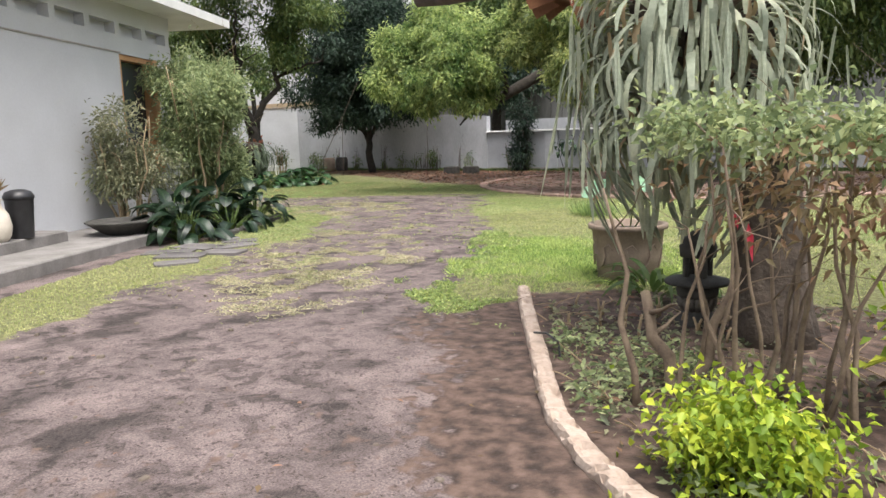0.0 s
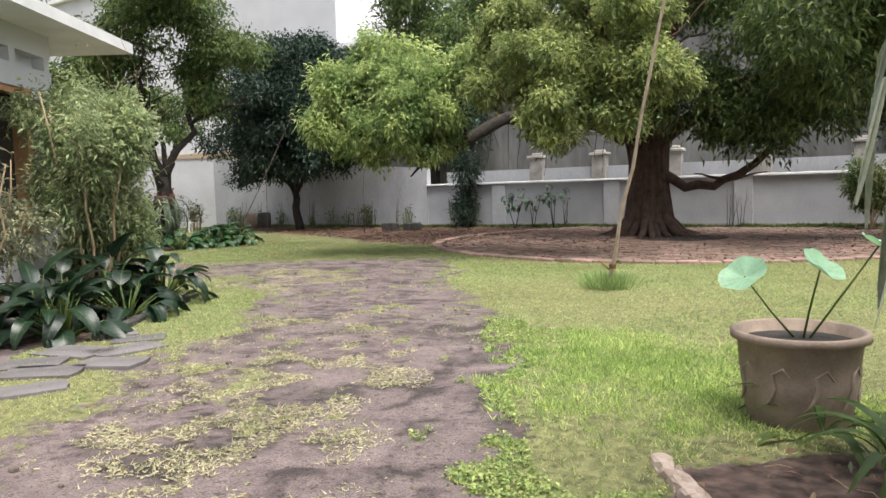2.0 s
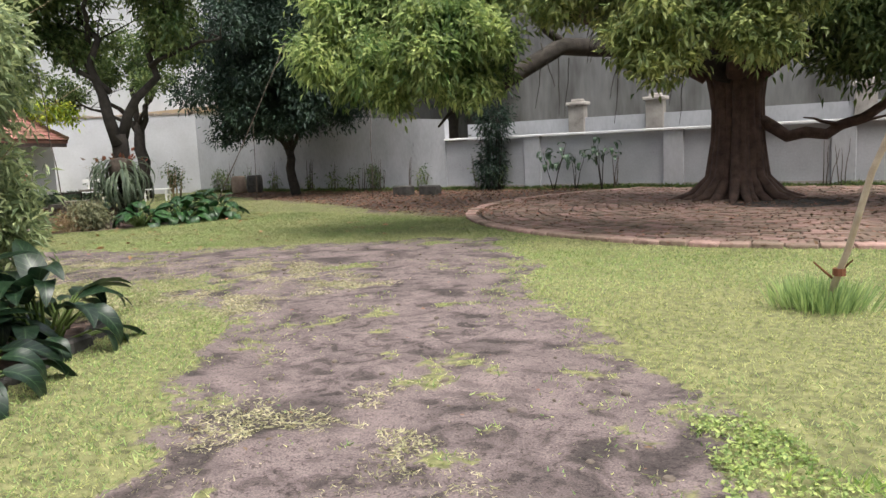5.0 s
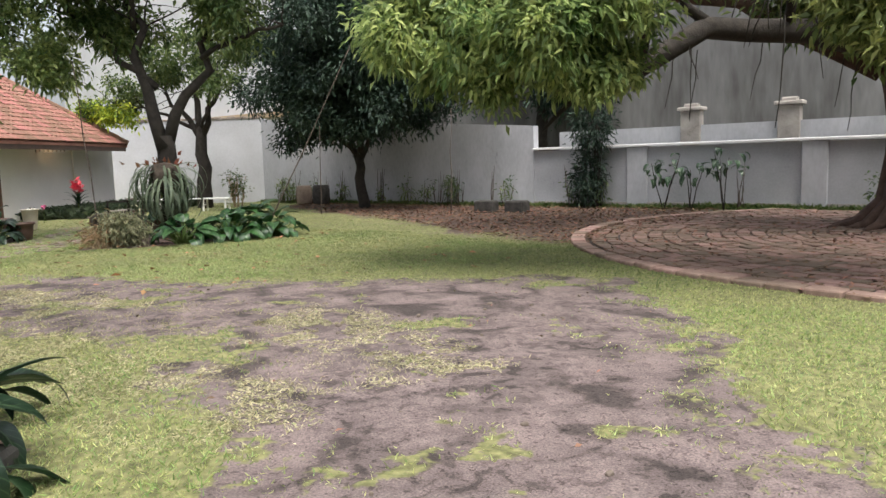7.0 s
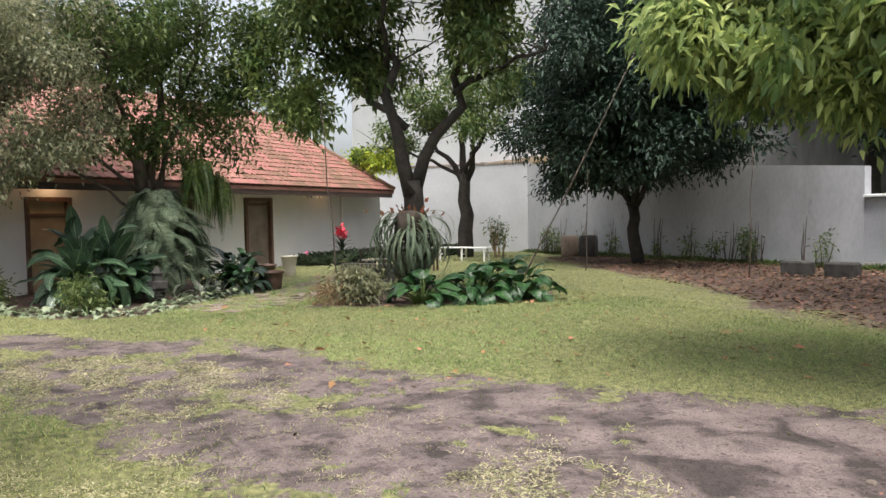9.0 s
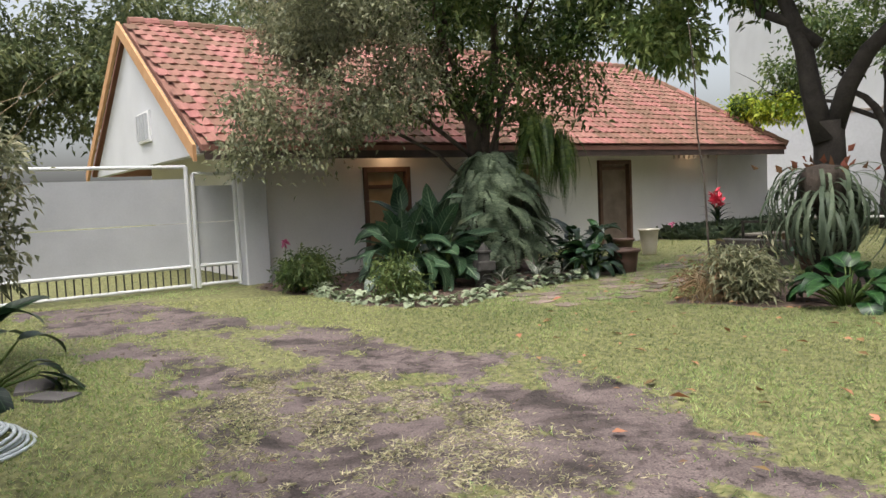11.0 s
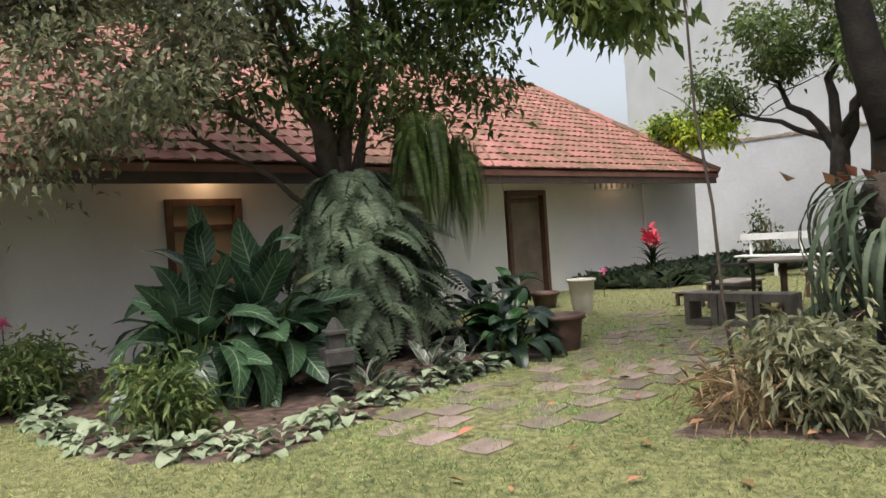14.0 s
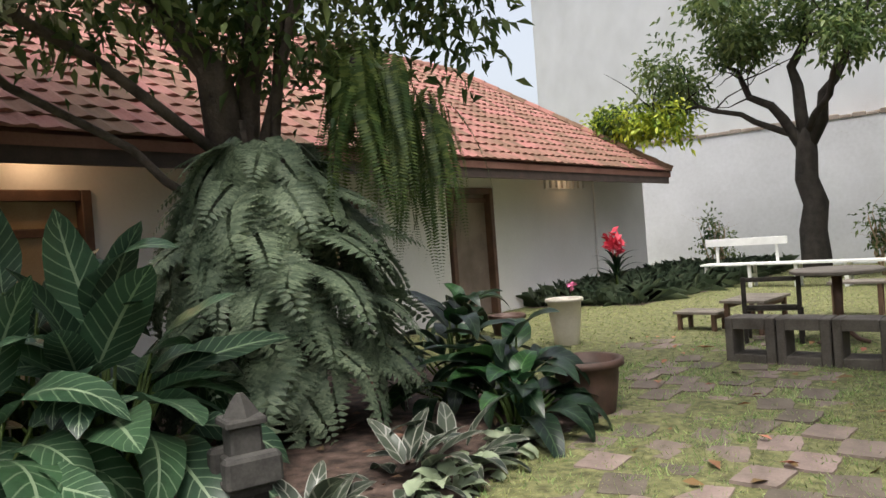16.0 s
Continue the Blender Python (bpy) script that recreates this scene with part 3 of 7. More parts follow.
def covers(x, y):
    """Turf and soil covers of the ground, from 0 to 1."""
    n1, n2 = value_noise(x, y, 0.9), value_noise(x + 50, y, 2.6)
    edge = (n1 - 0.5) * 1.0 + (n2 - 0.5) * 0.7
    drive = ramp01(depth_in(DRIVE, x, y) + edge + 0.15, -0.06, 0.1)
    tufts = ramp01(value_noise(x, y + 90, 1.2) * 0.5 + value_noise(x + 20, y, 4.5) * 0.5 + 0.06 * np.clip((-x - 7) / 5, 0, 1), 0.622, 0.672)
    verge = ramp01(depth_in(DRIVE, x, y), 0.9, 0.0) * ramp01(n2, 0.46, 0.62) * 0.8
    tufts = np.maximum(tufts, np.where(x < -6.2, verge, 0)) * ramp01(y - 0.35 * x, 4.2, 6.5)
    tufts = np.maximum(tufts, ramp01(depth_in(MEDIAN, x, y) + edge * 0.5, -0.2, 0.15))
    turf = 1 - drive * (1 - tufts * 0.72)
    soil = np.zeros_like(x)
    for poly in (BED_RIGHT, BED_LEFT, BED_FERN, ISLAND, MONDO):
        soil = np.maximum(soil, ramp01(depth_in(poly, x, y) + edge * 0.3, -0.05, 0.08))
    lit = ramp01(depth_in(LITTER, x, y) + edge * 2.2, -0.7, 1.1)
    ring = ramp01(RING_R - np.hypot(x - RING_AT[0], y - RING_AT[1]), -0.02, 0.02)
    shore = ramp01(depth_in(BED_RIGHT, x, y) + edge * 0.8, -1.5, -0.3) * drive
    flags = ramp01(depth_in(FLAGS, x, y) + edge * 0.5, -0.2, 0.3)
    turf = turf * (1 - soil) * (1 - lit * 0.97) * (1 - ring) * (1 - flags * 0.25)
    turf = turf * (1 - ramp01(depth_in(APRON, x, y), -0.05, 0.02))
    dusty = ramp01(0.65 * x - 0.75 * y, -9.5, -1.0) * 0.45 * drive
    soil = np.maximum.reduce([soil, lit, ring, shore * 0.8, flags * 0.7, dusty])
    return turf, soil


def build_ground():
    step = 0.1
    gx, gy = np.arange(-36, 5.01, step), np.arange(-8, 30.01, step)
    X, Y = np.meshgrid(gx, gy, indexing="ij")
    turf, soil = covers(X, Y)
    Z = (value_noise(X, Y, 0.5) - 0.5) * 0.05 + (value_noise(X, Y, 4) - 0.5) * 0.03 + turf * 0.012 + soil * 0.01
    nx, ny = X.shape
    verts = np.stack([X, Y, Z], -1).reshape(-1, 3)
    i, j = np.meshgrid(np.arange(nx - 1), np.arange(ny - 1), indexing="ij")
    a = (i * ny + j).reshape(-1)
    quads = np.stack([a, a + ny, a + ny + 1, a + 1], 1)
    # a skirt carries the same sheet out to the horizon
    rim = [k * ny for k in range(nx)] + [(nx - 1) * ny + k for k in range(1, ny)] + [k * ny + ny - 1 for k in range(nx - 2, -1, -1)] + [k for k in range(ny - 2, 0, -1)]
    base = len(verts)
    c = np.array([-15.5, 11.0])
    far = []
    for k in rim:
        w = verts[k, :2] - c
        far.append((*(c + w / np.abs(w).max() * 900), 0.0))
    verts = np.concatenate([verts, np.array(far)])
    m = len(rim)
    skirt = np.array([(rim[k], base + k, base + (k + 1) % m, rim[(k + 1) % m]) for k in range(m)])
    faces = np.concatenate([quads, skirt])
    me = bpy.data.meshes.new("ground")
    me.vertices.add(len(verts))
    me.vertices.foreach_set("co", verts.reshape(-1))
    me.loops.add(faces.size)
    me.loops.foreach_set("vertex_index", faces.reshape(-1).astype(np.int32))
    me.polygons.add(len(faces))
    me.polygons.foreach_set("loop_start", np.arange(0, faces.size, 4, dtype=np.int32))
    me.update(calc_edges=True)
    for name, val in (("turf", turf), ("soil", soil)):
        at = me.attributes.new(name, "FLOAT", "POINT")
        at.data.foreach_set("value", np.concatenate([val.reshape(-1), np.full(m, 0.7 if name == "turf" else 0.0)]).astype(np.float32))
    me.polygons.foreach_set("use_smooth", [True] * len(faces))
    me.materials.append(M_ground)
    return tagged(new("ground", me), "worn garden ground of lawn, drive and bare soil", "ground", kind="structure")


ground = build_ground()


# ---- boundary walls ----
def structure(name, shape, mat, label, category, smooth=False):
    return tagged(part(name, shape, mat, smooth=smooth), label, category, kind="structure")


def panel_wall(name, x0, x1, posts):
    """The low garden wall: a rendered wall with raised posts, a recess between them and a white coping."""
    w = structure(name, Shape().box(x0, x1, 28.5, 28.68, -0.1, 1.72), M_wall_grey, "low weathered grey-white garden wall with panels", "wall")
    for px in posts:
        part("wall_post", Shape().box(px - 0.3, px + 0.3, 28.41, 28.72, -0.1, 1.74, bev=0.02), M_wall_old, w)
    part("coping", Shape().box(x0, x1, 28.36, 28.76, 1.744, 1.81, bev=0.02), M_coping, w, "white painted coping")
    part("plinth", Shape().box(x0, x1, 28.44, 28.497, -0.1, 0.16), M_concrete, w)
    return w


panel_wall("wall_low", -19.3, 6.0, [-15.95, -11.35, -6.85, -2.35, 2.2])
tall = Shape()
A0, A1 = F(-24, 40.2), F(-12.9, 40.2)
corner = Vector((-32.1, 28.5, 0))
tall.prism([(-19.3, 28.45), (-19.3, 28.75), (corner.x - 0.2, 28.75), (corner.x, 28.45)], -0.1, 3.4)
for i, (x, y, z) in enumerate(tall.v):
    if z > 1:
        tall.v[i] = (x, y, 2.5 if x > -20 else 3.4)
structure("wall_tall", tall, M_wall_old, "tall weathered white rendered boundary wall", "wall")
ww = Shape()
e = F(-24, 40.6)
ww.prism([(corner.x - 0.02, 28.45), (corner.x - 0.02, 28.75), (e.x, e.y + 0.3), (e.x, e.y)], -0.1, 3.45)
structure("wall_white", ww, M_wall_bright, "bright white rendered boundary wall with a worn top", "wall")

wt = Shape()
rwt = random.Random(15)
a, b = Vector((corner.x - 0.05, 28.44, 0)), Vector((e.x, e.y - 0.02, 0))
for k in range(40):
    p, q = a.lerp(b, k / 40), a.lerp(b, (k + 1) / 40)
    d = (q - p).normalized()
    m = Matrix.Translation(p) @ Matrix.Rotation(math.atan2(d.y, d.x), 4, "Z")
    wt.box(0, (q - p).length - 0.01, -0.34, 0.03, 3.452, 3.54 + rwt.uniform(-0.02, 0.03), m, 0.02)
structure("wall_coping", wt, M_worn_top, "brown weathered coping on the white wall", "coping")

# ---- the tiled annex beyond the gate ----
annex = thing("annex_house", "low white annex with red clay tile roof and dark eaves", "house")


def annex_wall():
    c0, c1 = -17.9, -17.7
    for s0, s1, z0, z1 in ((21.6, 23.7, 0, 2.6), (23.7, 24.8, 2.05, 2.6), (24.8, 27.4, 0, 2.6), (27.4, 28.4, 2.05, 2.6), (27.4, 28.4, 0, 0.9), (28.4, 30.35, 0, 2.6), (30.35, 31.6, 2.12, 2.6),
                           (31.6, 33.35, 0, 2.6), (33.35, 34.95, 0, 2.12), (33.35, 34.95, 2.3, 2.6), (34.95, 37.9, 0, 2.6)):
        part("wall", Shape().box(c0, c1, s0, s1, z0, z1, MF), M_annex, annex)
    part("side_wall", Shape().box(-25.2, c0 - 0.002, 21.6, 21.8, 0, 2.6, MF), M_annex, annex)
    part("side_wall", Shape().box(-25.2, c0 - 0.002, 37.7, 37.9, 0, 2.6, MF), M_annex, annex)
    part("rear_wall", Shape().box(-25.2, -25, 21.8, 37.7, 0, 2.6, MF), M_annex, annex)


annex_wall()
part("soffit", Shape().box(-24, -17.45, 20.5, 37.2, 2.602, 2.66, MF), M_brownwood, annex)


def framed(name, s0, s1, z0, z1, leaf_mat, parent, c=-17.7, bars=()):
    """A window or door set in the annex's front: frame, and its leaf set back."""
    fr = Shape()
    w = 0.1
    fr.box(c - 0.16, c + 0.04, s0, s0 + w, z0, z1, MF, 0.01).box(c - 0.16, c + 0.04, s1 - w, s1, z0, z1, MF, 0.01)
    fr.box(c - 0.16, c + 0.035, s0 + w, s1 - w, z1 - w, z1, MF, 0.01)
    if z0 > 0.2:
        fr.box(c - 0.16, c + 0.035, s0 + w, s1 - w, z0, z0 + w, MF, 0.01)
    f = part(name, fr, M_brownwood, parent, "dark brown timber frame")
    part("panel", Shape().box(c - 0.13, c - 0.09, s0 + w, s1 - w, z0 + (w if z0 > 0.2 else 0), z1 - w, MF), leaf_mat, f)
    for z in bars:
        part("rail", Shape().box(c - 0.085, c - 0.05, s0 + w, s1 - w, z - 0.04, z + 0.04, MF, 0.01), M_brownwood, f)
    return f


framed("door", 23.7, 24.8, 0.02, 2.05, M_panel, annex, bars=(1.66,))
framed("window", 27.4, 28.4, 0.9, 2.05, M_panel, annex)
framed("door", 30.4, 31.6, 0.02, 2.12, M_door, annex, bars=(1.92,))
vent = part("vent", Shape().box(-17.8, -17.66, 33.35, 34.95, 2.12, 2.14, MF).box(-17.8, -17.66, 33.35, 34.95, 2.28, 2.3, MF), M_coping, annex)
for k in range(7):
    part("slat", Shape().box(-17.78, -17.68, 33.4 + k * 0.22, 33.52 + k * 0.22, 2.14, 2.28, MF), M_coping, vent)
part("downpipe", Shape().tube([F(-17.64, 35.25, z) for z in (0, 1.2, 2.4)], [0.03] * 3, 8), M_annex, annex)


def eave_lamp(s, watts):
    """A small warm bulb in a holder under the eave; bulb and holder are assumed."""
    t = thing("eave_lamp", "small warm lamp assumed under the annex eave", "lamp", "lamps under the annex eave")
    part("holder", Shape().tube([F(-17.52, s, 2.604), F(-17.52, s, 2.5)], [0.035, 0.03], 12), M_coping, t)
    part("bulb", Shape().tube([F(-17.52, s, z) for z in (2.498, 2.47, 2.44, 2.41, 2.4)], [0.015, 0.03, 0.034, 0.022, 0.004], 12), M_bulb, t, "glowing warm bulb", smooth=True)
    la = bpy.data.lights.new("eave_bulb_light", "POINT")
    la.energy, la.color, la.shadow_soft_size = watts, (1.0, 0.62, 0.33), 0.06
    place_light = new("eave_bulb_light", la)
    place_light.location = F(-17.42, s, 2.34)


# first lamp is added to brighten the wall by the door, no fitting known
eave_lamp(24.25, 2.2)
eave_lamp(33.95, 1.0)
EAVE_Z, RIDGE_Z, EAVE_C, RIDGE_C = 2.42, 5.3, -16.85, -21.4
PITCH = math.atan2(RIDGE_Z - EAVE_Z, EAVE_C - RIDGE_C)
rf = Shape()
roof_pts = [(EAVE_C, 20.3, EAVE_Z), (EAVE_C, 37.5, EAVE_Z), (RIDGE_C, 35.9, RIDGE_Z), (RIDGE_C, 20.3, RIDGE_Z), (-26, 37.5, EAVE_Z), (-26, 20.3, EAVE_Z)]
rf.v = [tuple(F(*p)) for p in roof_pts] + [tuple(F(p[0], p[1], p[2] - 0.1)) for p in roof_pts]
rf.f = [(0, 1, 2, 3), (1, 4, 2), (4, 5, 3, 2), (9, 8, 7, 6), (8, 10, 7), (8, 9, 11, 10), (0, 6, 7, 1), (1, 7, 10, 4), (4, 10, 11, 5), (0, 3, 9, 6), (3, 5, 11, 9)]
roof = part("roof", rf, M_tile_far, annex, "red clay tile roof, hipped at one end")
part("fascia", Shape().box(EAVE_C - 0.06, EAVE_C - 0.02, 20.36, 37.42, EAVE_Z - 0.24, EAVE_Z - 0.06, MF), M_fascia, roof, "dark fascia board under the eaves")
for sgn, cc in ((1, EAVE_C), (-1, -26.05)):
    a, b = F(cc, 20.22, EAVE_Z - 0.05), F(RIDGE_C, 20.22, RIDGE_Z - 0.02)
    bb = Shape()
    o = Vector((0, 0, 0.22))
    y = F(0, 0.06) - F(0, 0)
    bb.v = [tuple(q) for q in (a - o, b - o, b + o * 0.2, a + o * 0.2, a - o - y, b - o - y, b + o * 0.2 - y, a + o * 0.2 - y)]
    bb.f = [(0, 1, 2, 3), (7, 6, 5, 4), (0, 4, 5, 1), (1, 5, 6, 2), (2, 6, 7, 3), (3, 7, 4, 0)]
    part("barge_board", bb, M_orange, roof, "ochre barge board on the gable")
gab = Shape()
gp = [(-17.15, 2.3), (RIDGE_C, RIDGE_Z - 0.2), (-25.65, 2.3)]
gab.v = [tuple(F(c, s, z)) for s in (20.36, 20.56) for c, z in gp]
gab.f = [(0, 1, 2), (5, 4, 3), (0, 3, 4, 1), (1, 4, 5, 2), (2, 5, 3, 0)]
part("gable", gab, M_plaster, annex)
gw = part("gable_vent", Shape().box(-20.9, -20.0, 20.31, 20.356, 2.75, 3.35, MF), M_coping, annex, "white louvred vent in the gable")
for k in range(5):
    part("slat", Shape().box(-20.85 + k * 0.17, -20.77 + k * 0.17, 20.26, 20.308, 2.8, 3.3, MF), M_metal_grey, gw)

# ---- near house, white with a flat roof ----
house = thing("near_house", "white plastered house with flat roof slab and slot vents", "house")
hs = Shape()
hc0, hc1 = -7.75, -7.5
for s0, s1, z0, z1 in ((0, 13.36, 0, 3.58), (13.36, 14.74, 3.24, 3.58), (13.36, 14.74, 0, 1.0), (14.74, 15.4, 0, 3.58), (0, 15.4, 3.8, 4.16)):
    hs.box(hc0, hc1, s0, s1, z0, z1, MF)
for s in np.arange(0, 15.4, 0.95):
    hs.box(hc0, hc1, s, min(15.4, s + 0.16), 3.58, 3.8, MF)
hs.box(hc0, hc0 + 0.06, 0, 15.4, 3.58, 3.8, MF)
hs.box(-15, hc0 - 0.002, 15.15, 15.4, 0, 4.16, MF)
part("wall", hs, M_plaster, house)
part("roof", Shape().prism([(-16, -1), (-6.8, -1), (-6.8, 17), (-8.4, 17), (-8.4, 15.7), (-16, 15.7)], 4.162, 4.34, MF), M_coping, house, "white flat concrete roof slab")
win = part("window", Shape().box(hc0, hc1 - 0.03, 13.36, 13.46, 1.0, 3.24, MF).box(hc0, hc1 + 0.02, 14.55, 14.74, 1.0, 3.24, MF).box(hc0, hc1 - 0.03, 13.46, 14.55, 3.14, 3.24, MF), M_orange, house, "window in an ochre timber frame")
part("pane", Shape().box(hc0 + 0.03, hc0 + 0.05, 13.46, 14.55, 1.0, 3.14, MF), M_glass, win)
part("cornice", Shape().box(hc1 + 0.001, hc1 + 0.02, 0, 13.4, 3.25, 3.275, MF), M_concrete, house)
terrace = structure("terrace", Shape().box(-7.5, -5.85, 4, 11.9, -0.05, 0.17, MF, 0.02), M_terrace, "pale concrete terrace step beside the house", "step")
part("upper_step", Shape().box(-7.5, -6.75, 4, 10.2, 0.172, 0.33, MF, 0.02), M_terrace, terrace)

# ---- gate beside the annex ----
gate = thing("metal_gate", "grey sheet metal gate in a white tube frame", "gate")
GC = -17.55
part("pillar", Shape().box(-17.95, -17.45, 21.15, 21.6, 0, 2.35, MF, 0.02), M_plaster, gate, "white plastered gate pillar")


def gate_leaf(s0, s1, top):
    fr = Shape()
    for s in (s0, s1):
        fr.tube([F(GC, s, 0.05), F(GC, s, top)], [0.04, 0.04], 8)
    for z in (0.1, 0.42, top):
        fr.tube([F(GC, s0, z), F(GC, s1, z)], [0.03, 0.03], 8)
    lf = part("gate_frame", fr, M_metal_white, gate, "white tubular gate frame")
    part("sheet", Shape().box(GC - 0.02, GC - 0.004, s0 + 0.04, s1 - 0.04, 0.42, 1.15, MF).box(GC - 0.02, GC - 0.004, s0 + 0.04, s1 - 0.04, 1.165, top - 0.2, MF), M_metal_grey, lf)
    bars = int((s1 - s0) / 0.12)
    for k in range(1, bars):
        s = s0 + (s1 - s0) * k / bars
        part("bar", Shape().tube([F(GC, s, 0.1), F(GC, s, 0.42)], [0.012, 0.012], 6), M_black, lf)


gate_leaf(20.33, 21.05, 1.98)
gate_leaf(15.6, 20.23, 2.1)

# ---- buildings beyond the walls ----
def plain_house(name, label, x0, x1, y0, y1, h, mat, windows=(), roofm=M_coping, m=None):
    """A neighbour's house: body with window recesses on its near face, flat roof."""
    b = thing(name, label, "house")
    part("wall", Shape().box(x0, x1, y0, y1, 0, h, m), mat, b)
    part("roof", Shape().box(x0 - 0.3, x1 + 0.3, y0 - 0.3, y1 + 0.3, h + 0.002, h + 0.25, m), roofm, b)
    for wx, wz, ww_, wh, wm in windows:
        f = part("window", Shape().box(wx - 0.08, wx + ww_ + 0.08, y0 - 0.06, y0 - 0.002, wz - 0.08, wz + wh + 0.08, m), M_concrete, b)
        part("pane", Shape().box(wx, wx + ww_, y0 - 0.09, y0 - 0.062, wz, wz + wh, m), wm, f)
    return b


plain_house("stained_house", "dark stained rendered building behind the low wall", -27.1, 8, 33, 40, 9, M_render_dark, [(-12.6, 5.6, 1.6, 1.6, M_glass), (-4, 5.6, 1.8, 1.6, M_glass)])
plain_house("white_house", "tall white building behind the boundary wall", -57, -27.5, 33, 42, 15, M_plaster, [(-34.2, 3.6, 2.6, 1.9, M_tan)])
structure("wall_ledge", Shape().box(-57, -27.6, 32.6, 32.98, 3.9, 4.15), M_tan, "brown weathered ledge on the white building", "ledge")
structure("wall_east", Shape().box(8, 8.2, -12, 28.7, -0.1, 2.2), M_wall_grey, "plain garden wall closing the side", "wall")
structure("wall_south", Shape().box(-22, 8, -12.2, -12, -0.1, 2.2), M_wall_grey, "plain garden wall closing the rear", "wall")
nf = structure("neighbour_fence", Shape().box(-19, 7, 29.6, 29.75, 0, 2.3), M_wall_old, "pale neighbouring wall with capped pillars", "wall")
for px in (-14.8, -12.2, -9.4, -6.4, -3.4):
    pil = part("fence_pillar", Shape().box(px - 0.28, px + 0.28, 29.5, 29.85, 0, 2.72, bev=0.02), M_concrete, nf)
    part("pillar_cap", Shape().box(px - 0.36, px + 0.36, 29.42, 29.93, 2.722, 2.82, bev=0.03).box(px - 0.2, px + 0.2, 29.55, 29.8, 2.822, 2.92, bev=0.05), M_concrete, pil)


# ---- trees ----
# the banyan on its round paving
banyan = thing("banyan_tree", "huge banyan with a fluted reddish trunk and long limbs", "tree")
bt = Shape()
BX, BY = -8.85, 24.4
bt.tube([(BX, BY, -0.1), (BX, BY, 0.15), (BX, BY, 0.5), (BX + 0.02, BY, 1.1), (BX, BY, 1.8), (BX - 0.05, BY, 2.5), (BX - 0.05, BY, 3.1), (BX, BY, 3.8), (BX + 0.1, BY, 5.0), (BX, BY, 6.5)],
        [0.95, 0.74, 0.58, 0.5, 0.48, 0.53, 0.66, 0.58, 0.4, 0.25], 40, 0.2, 3)
rb = random.Random(11)
for k in range(24):
    a = k * 0.262 + rb.uniform(-0.1, 0.1)
    r = rb.uniform(0.42, 0.56)
    bt.tube([(BX + math.cos(a) * q * r, BY + math.sin(a) * q * r, z) for q, z in ((3.2, -0.03), (2.1, 0.1), (1.2, 0.5), (0.98, 1.4), (0.95, 2.3), (1.2, 3.1))], [0.05, 0.11, 0.14, 0.11, 0.1, 0.07], 7, 0.15, k)
part("trunk", bt, M_bark_red, banyan, "fluted trunk of fused aerial roots", smooth=True)
low = Shape().tube([(-9.0, 24.1, 2.9), (-9.5, 23.3, 3.25), (-10.4, 21.9, 3.45), (-11.0, 20.8, 3.4), (-11.45, 20.0, 3.4), (-11.83, 19.35, 3.02), (-12.15, 18.8, 2.7), (-12.5, 18.3, 2.5), (-12.9, 17.5, 2.7), (-13.3, 16.8, 3.2)],
                   [0.3, 0.25, 0.2, 0.18, 0.17, 0.16, 0.15, 0.13, 0.09, 0.05], 10, 0.12, 44)
for a, b in (((-11.4, 20.0, 3.45), (-12.6, 18.9, 4.6)), ((-12.4, 18.4, 2.55), (-13.3, 18.2, 1.9)), ((-10.6, 21.5, 3.5), (-10.4, 19.2, 4.7)), ((-12.1, 18.9, 2.8), (-11.4, 17.4, 3.4))):
    low.tube(limb_path(a, b, 0.1, 0.16, 6, int(abs(a[0] * 10))), [0.09, 0.075, 0.06, 0.05, 0.035, 0.02], 7, 0.08, 3)
part("limb", low, M_bark_dark, banyan, "long low crooked limb", smooth=True)
for k, (b, r0, sag, tw) in enumerate((((-15.5, 22.5, 5.6), 0.22, 0.3, 4), ((-8.2, 17.5, 5.2), 0.24, 0.5, 5), ((-3.8, 23, 4.8), 0.22, 0.2, 4), ((-5.5, 24.2, 2.4), 0.15, -0.7, 4), ((-10.5, 26.5, 7), 0.24, 0.2, 4), ((-6.5, 20, 6.2), 0.22, 0.4, 4))):
    limb("limb", (BX + (b[0] - BX) * 0.1, BY + (b[1] - BY) * 0.1, 2.9 if k != 3 else 1.9), b, r0, 0.09, M_bark_red, banyan, sag, 0.14, 9, 40 + k, 10, 0.1, tw)
for k in range(16):
    x, y, z = rb.uniform(-13.2, -9.6), rb.uniform(19, 24), rb.uniform(3.4, 4.4)
    part("aerial_root", Shape().tube(limb_path((x, y, z), (x + rb.uniform(-0.3, 0.3), y, z - rb.uniform(0.6, 1.7)), 0, 0.06, 6, 700 + k), [0.012, 0.012, 0.011, 0.01, 0.008, 0.005], 5), M_bark_dark, banyan, smooth=True)
LOW = [(-13.9, 15.9, 3.3, 0.8, 0.8, 0.9), (-12.2, 16.3, 2.75, 0.8, 0.7, 0.65), (-12.9, 16.1, 3.0, 0.9, 0.8, 0.75), (-11.7, 16.8, 3.3, 0.85, 0.8, 0.8), (-13.0, 17.4, 4.4, 1.6, 1.4, 1.2), (-11.9, 17.2, 4.3, 1.0, 1.0, 0.9), (-13.6, 16.6, 3.9, 1.0, 0.9, 0.8), (-12.5, 16.5, 3.7, 1.0, 0.9, 0.8)]
crown("crown", LOW, 84000, L_bright, banyan, 1, 0.135, 0.05, 11, 0.11, 0.75, "bright hanging foliage")
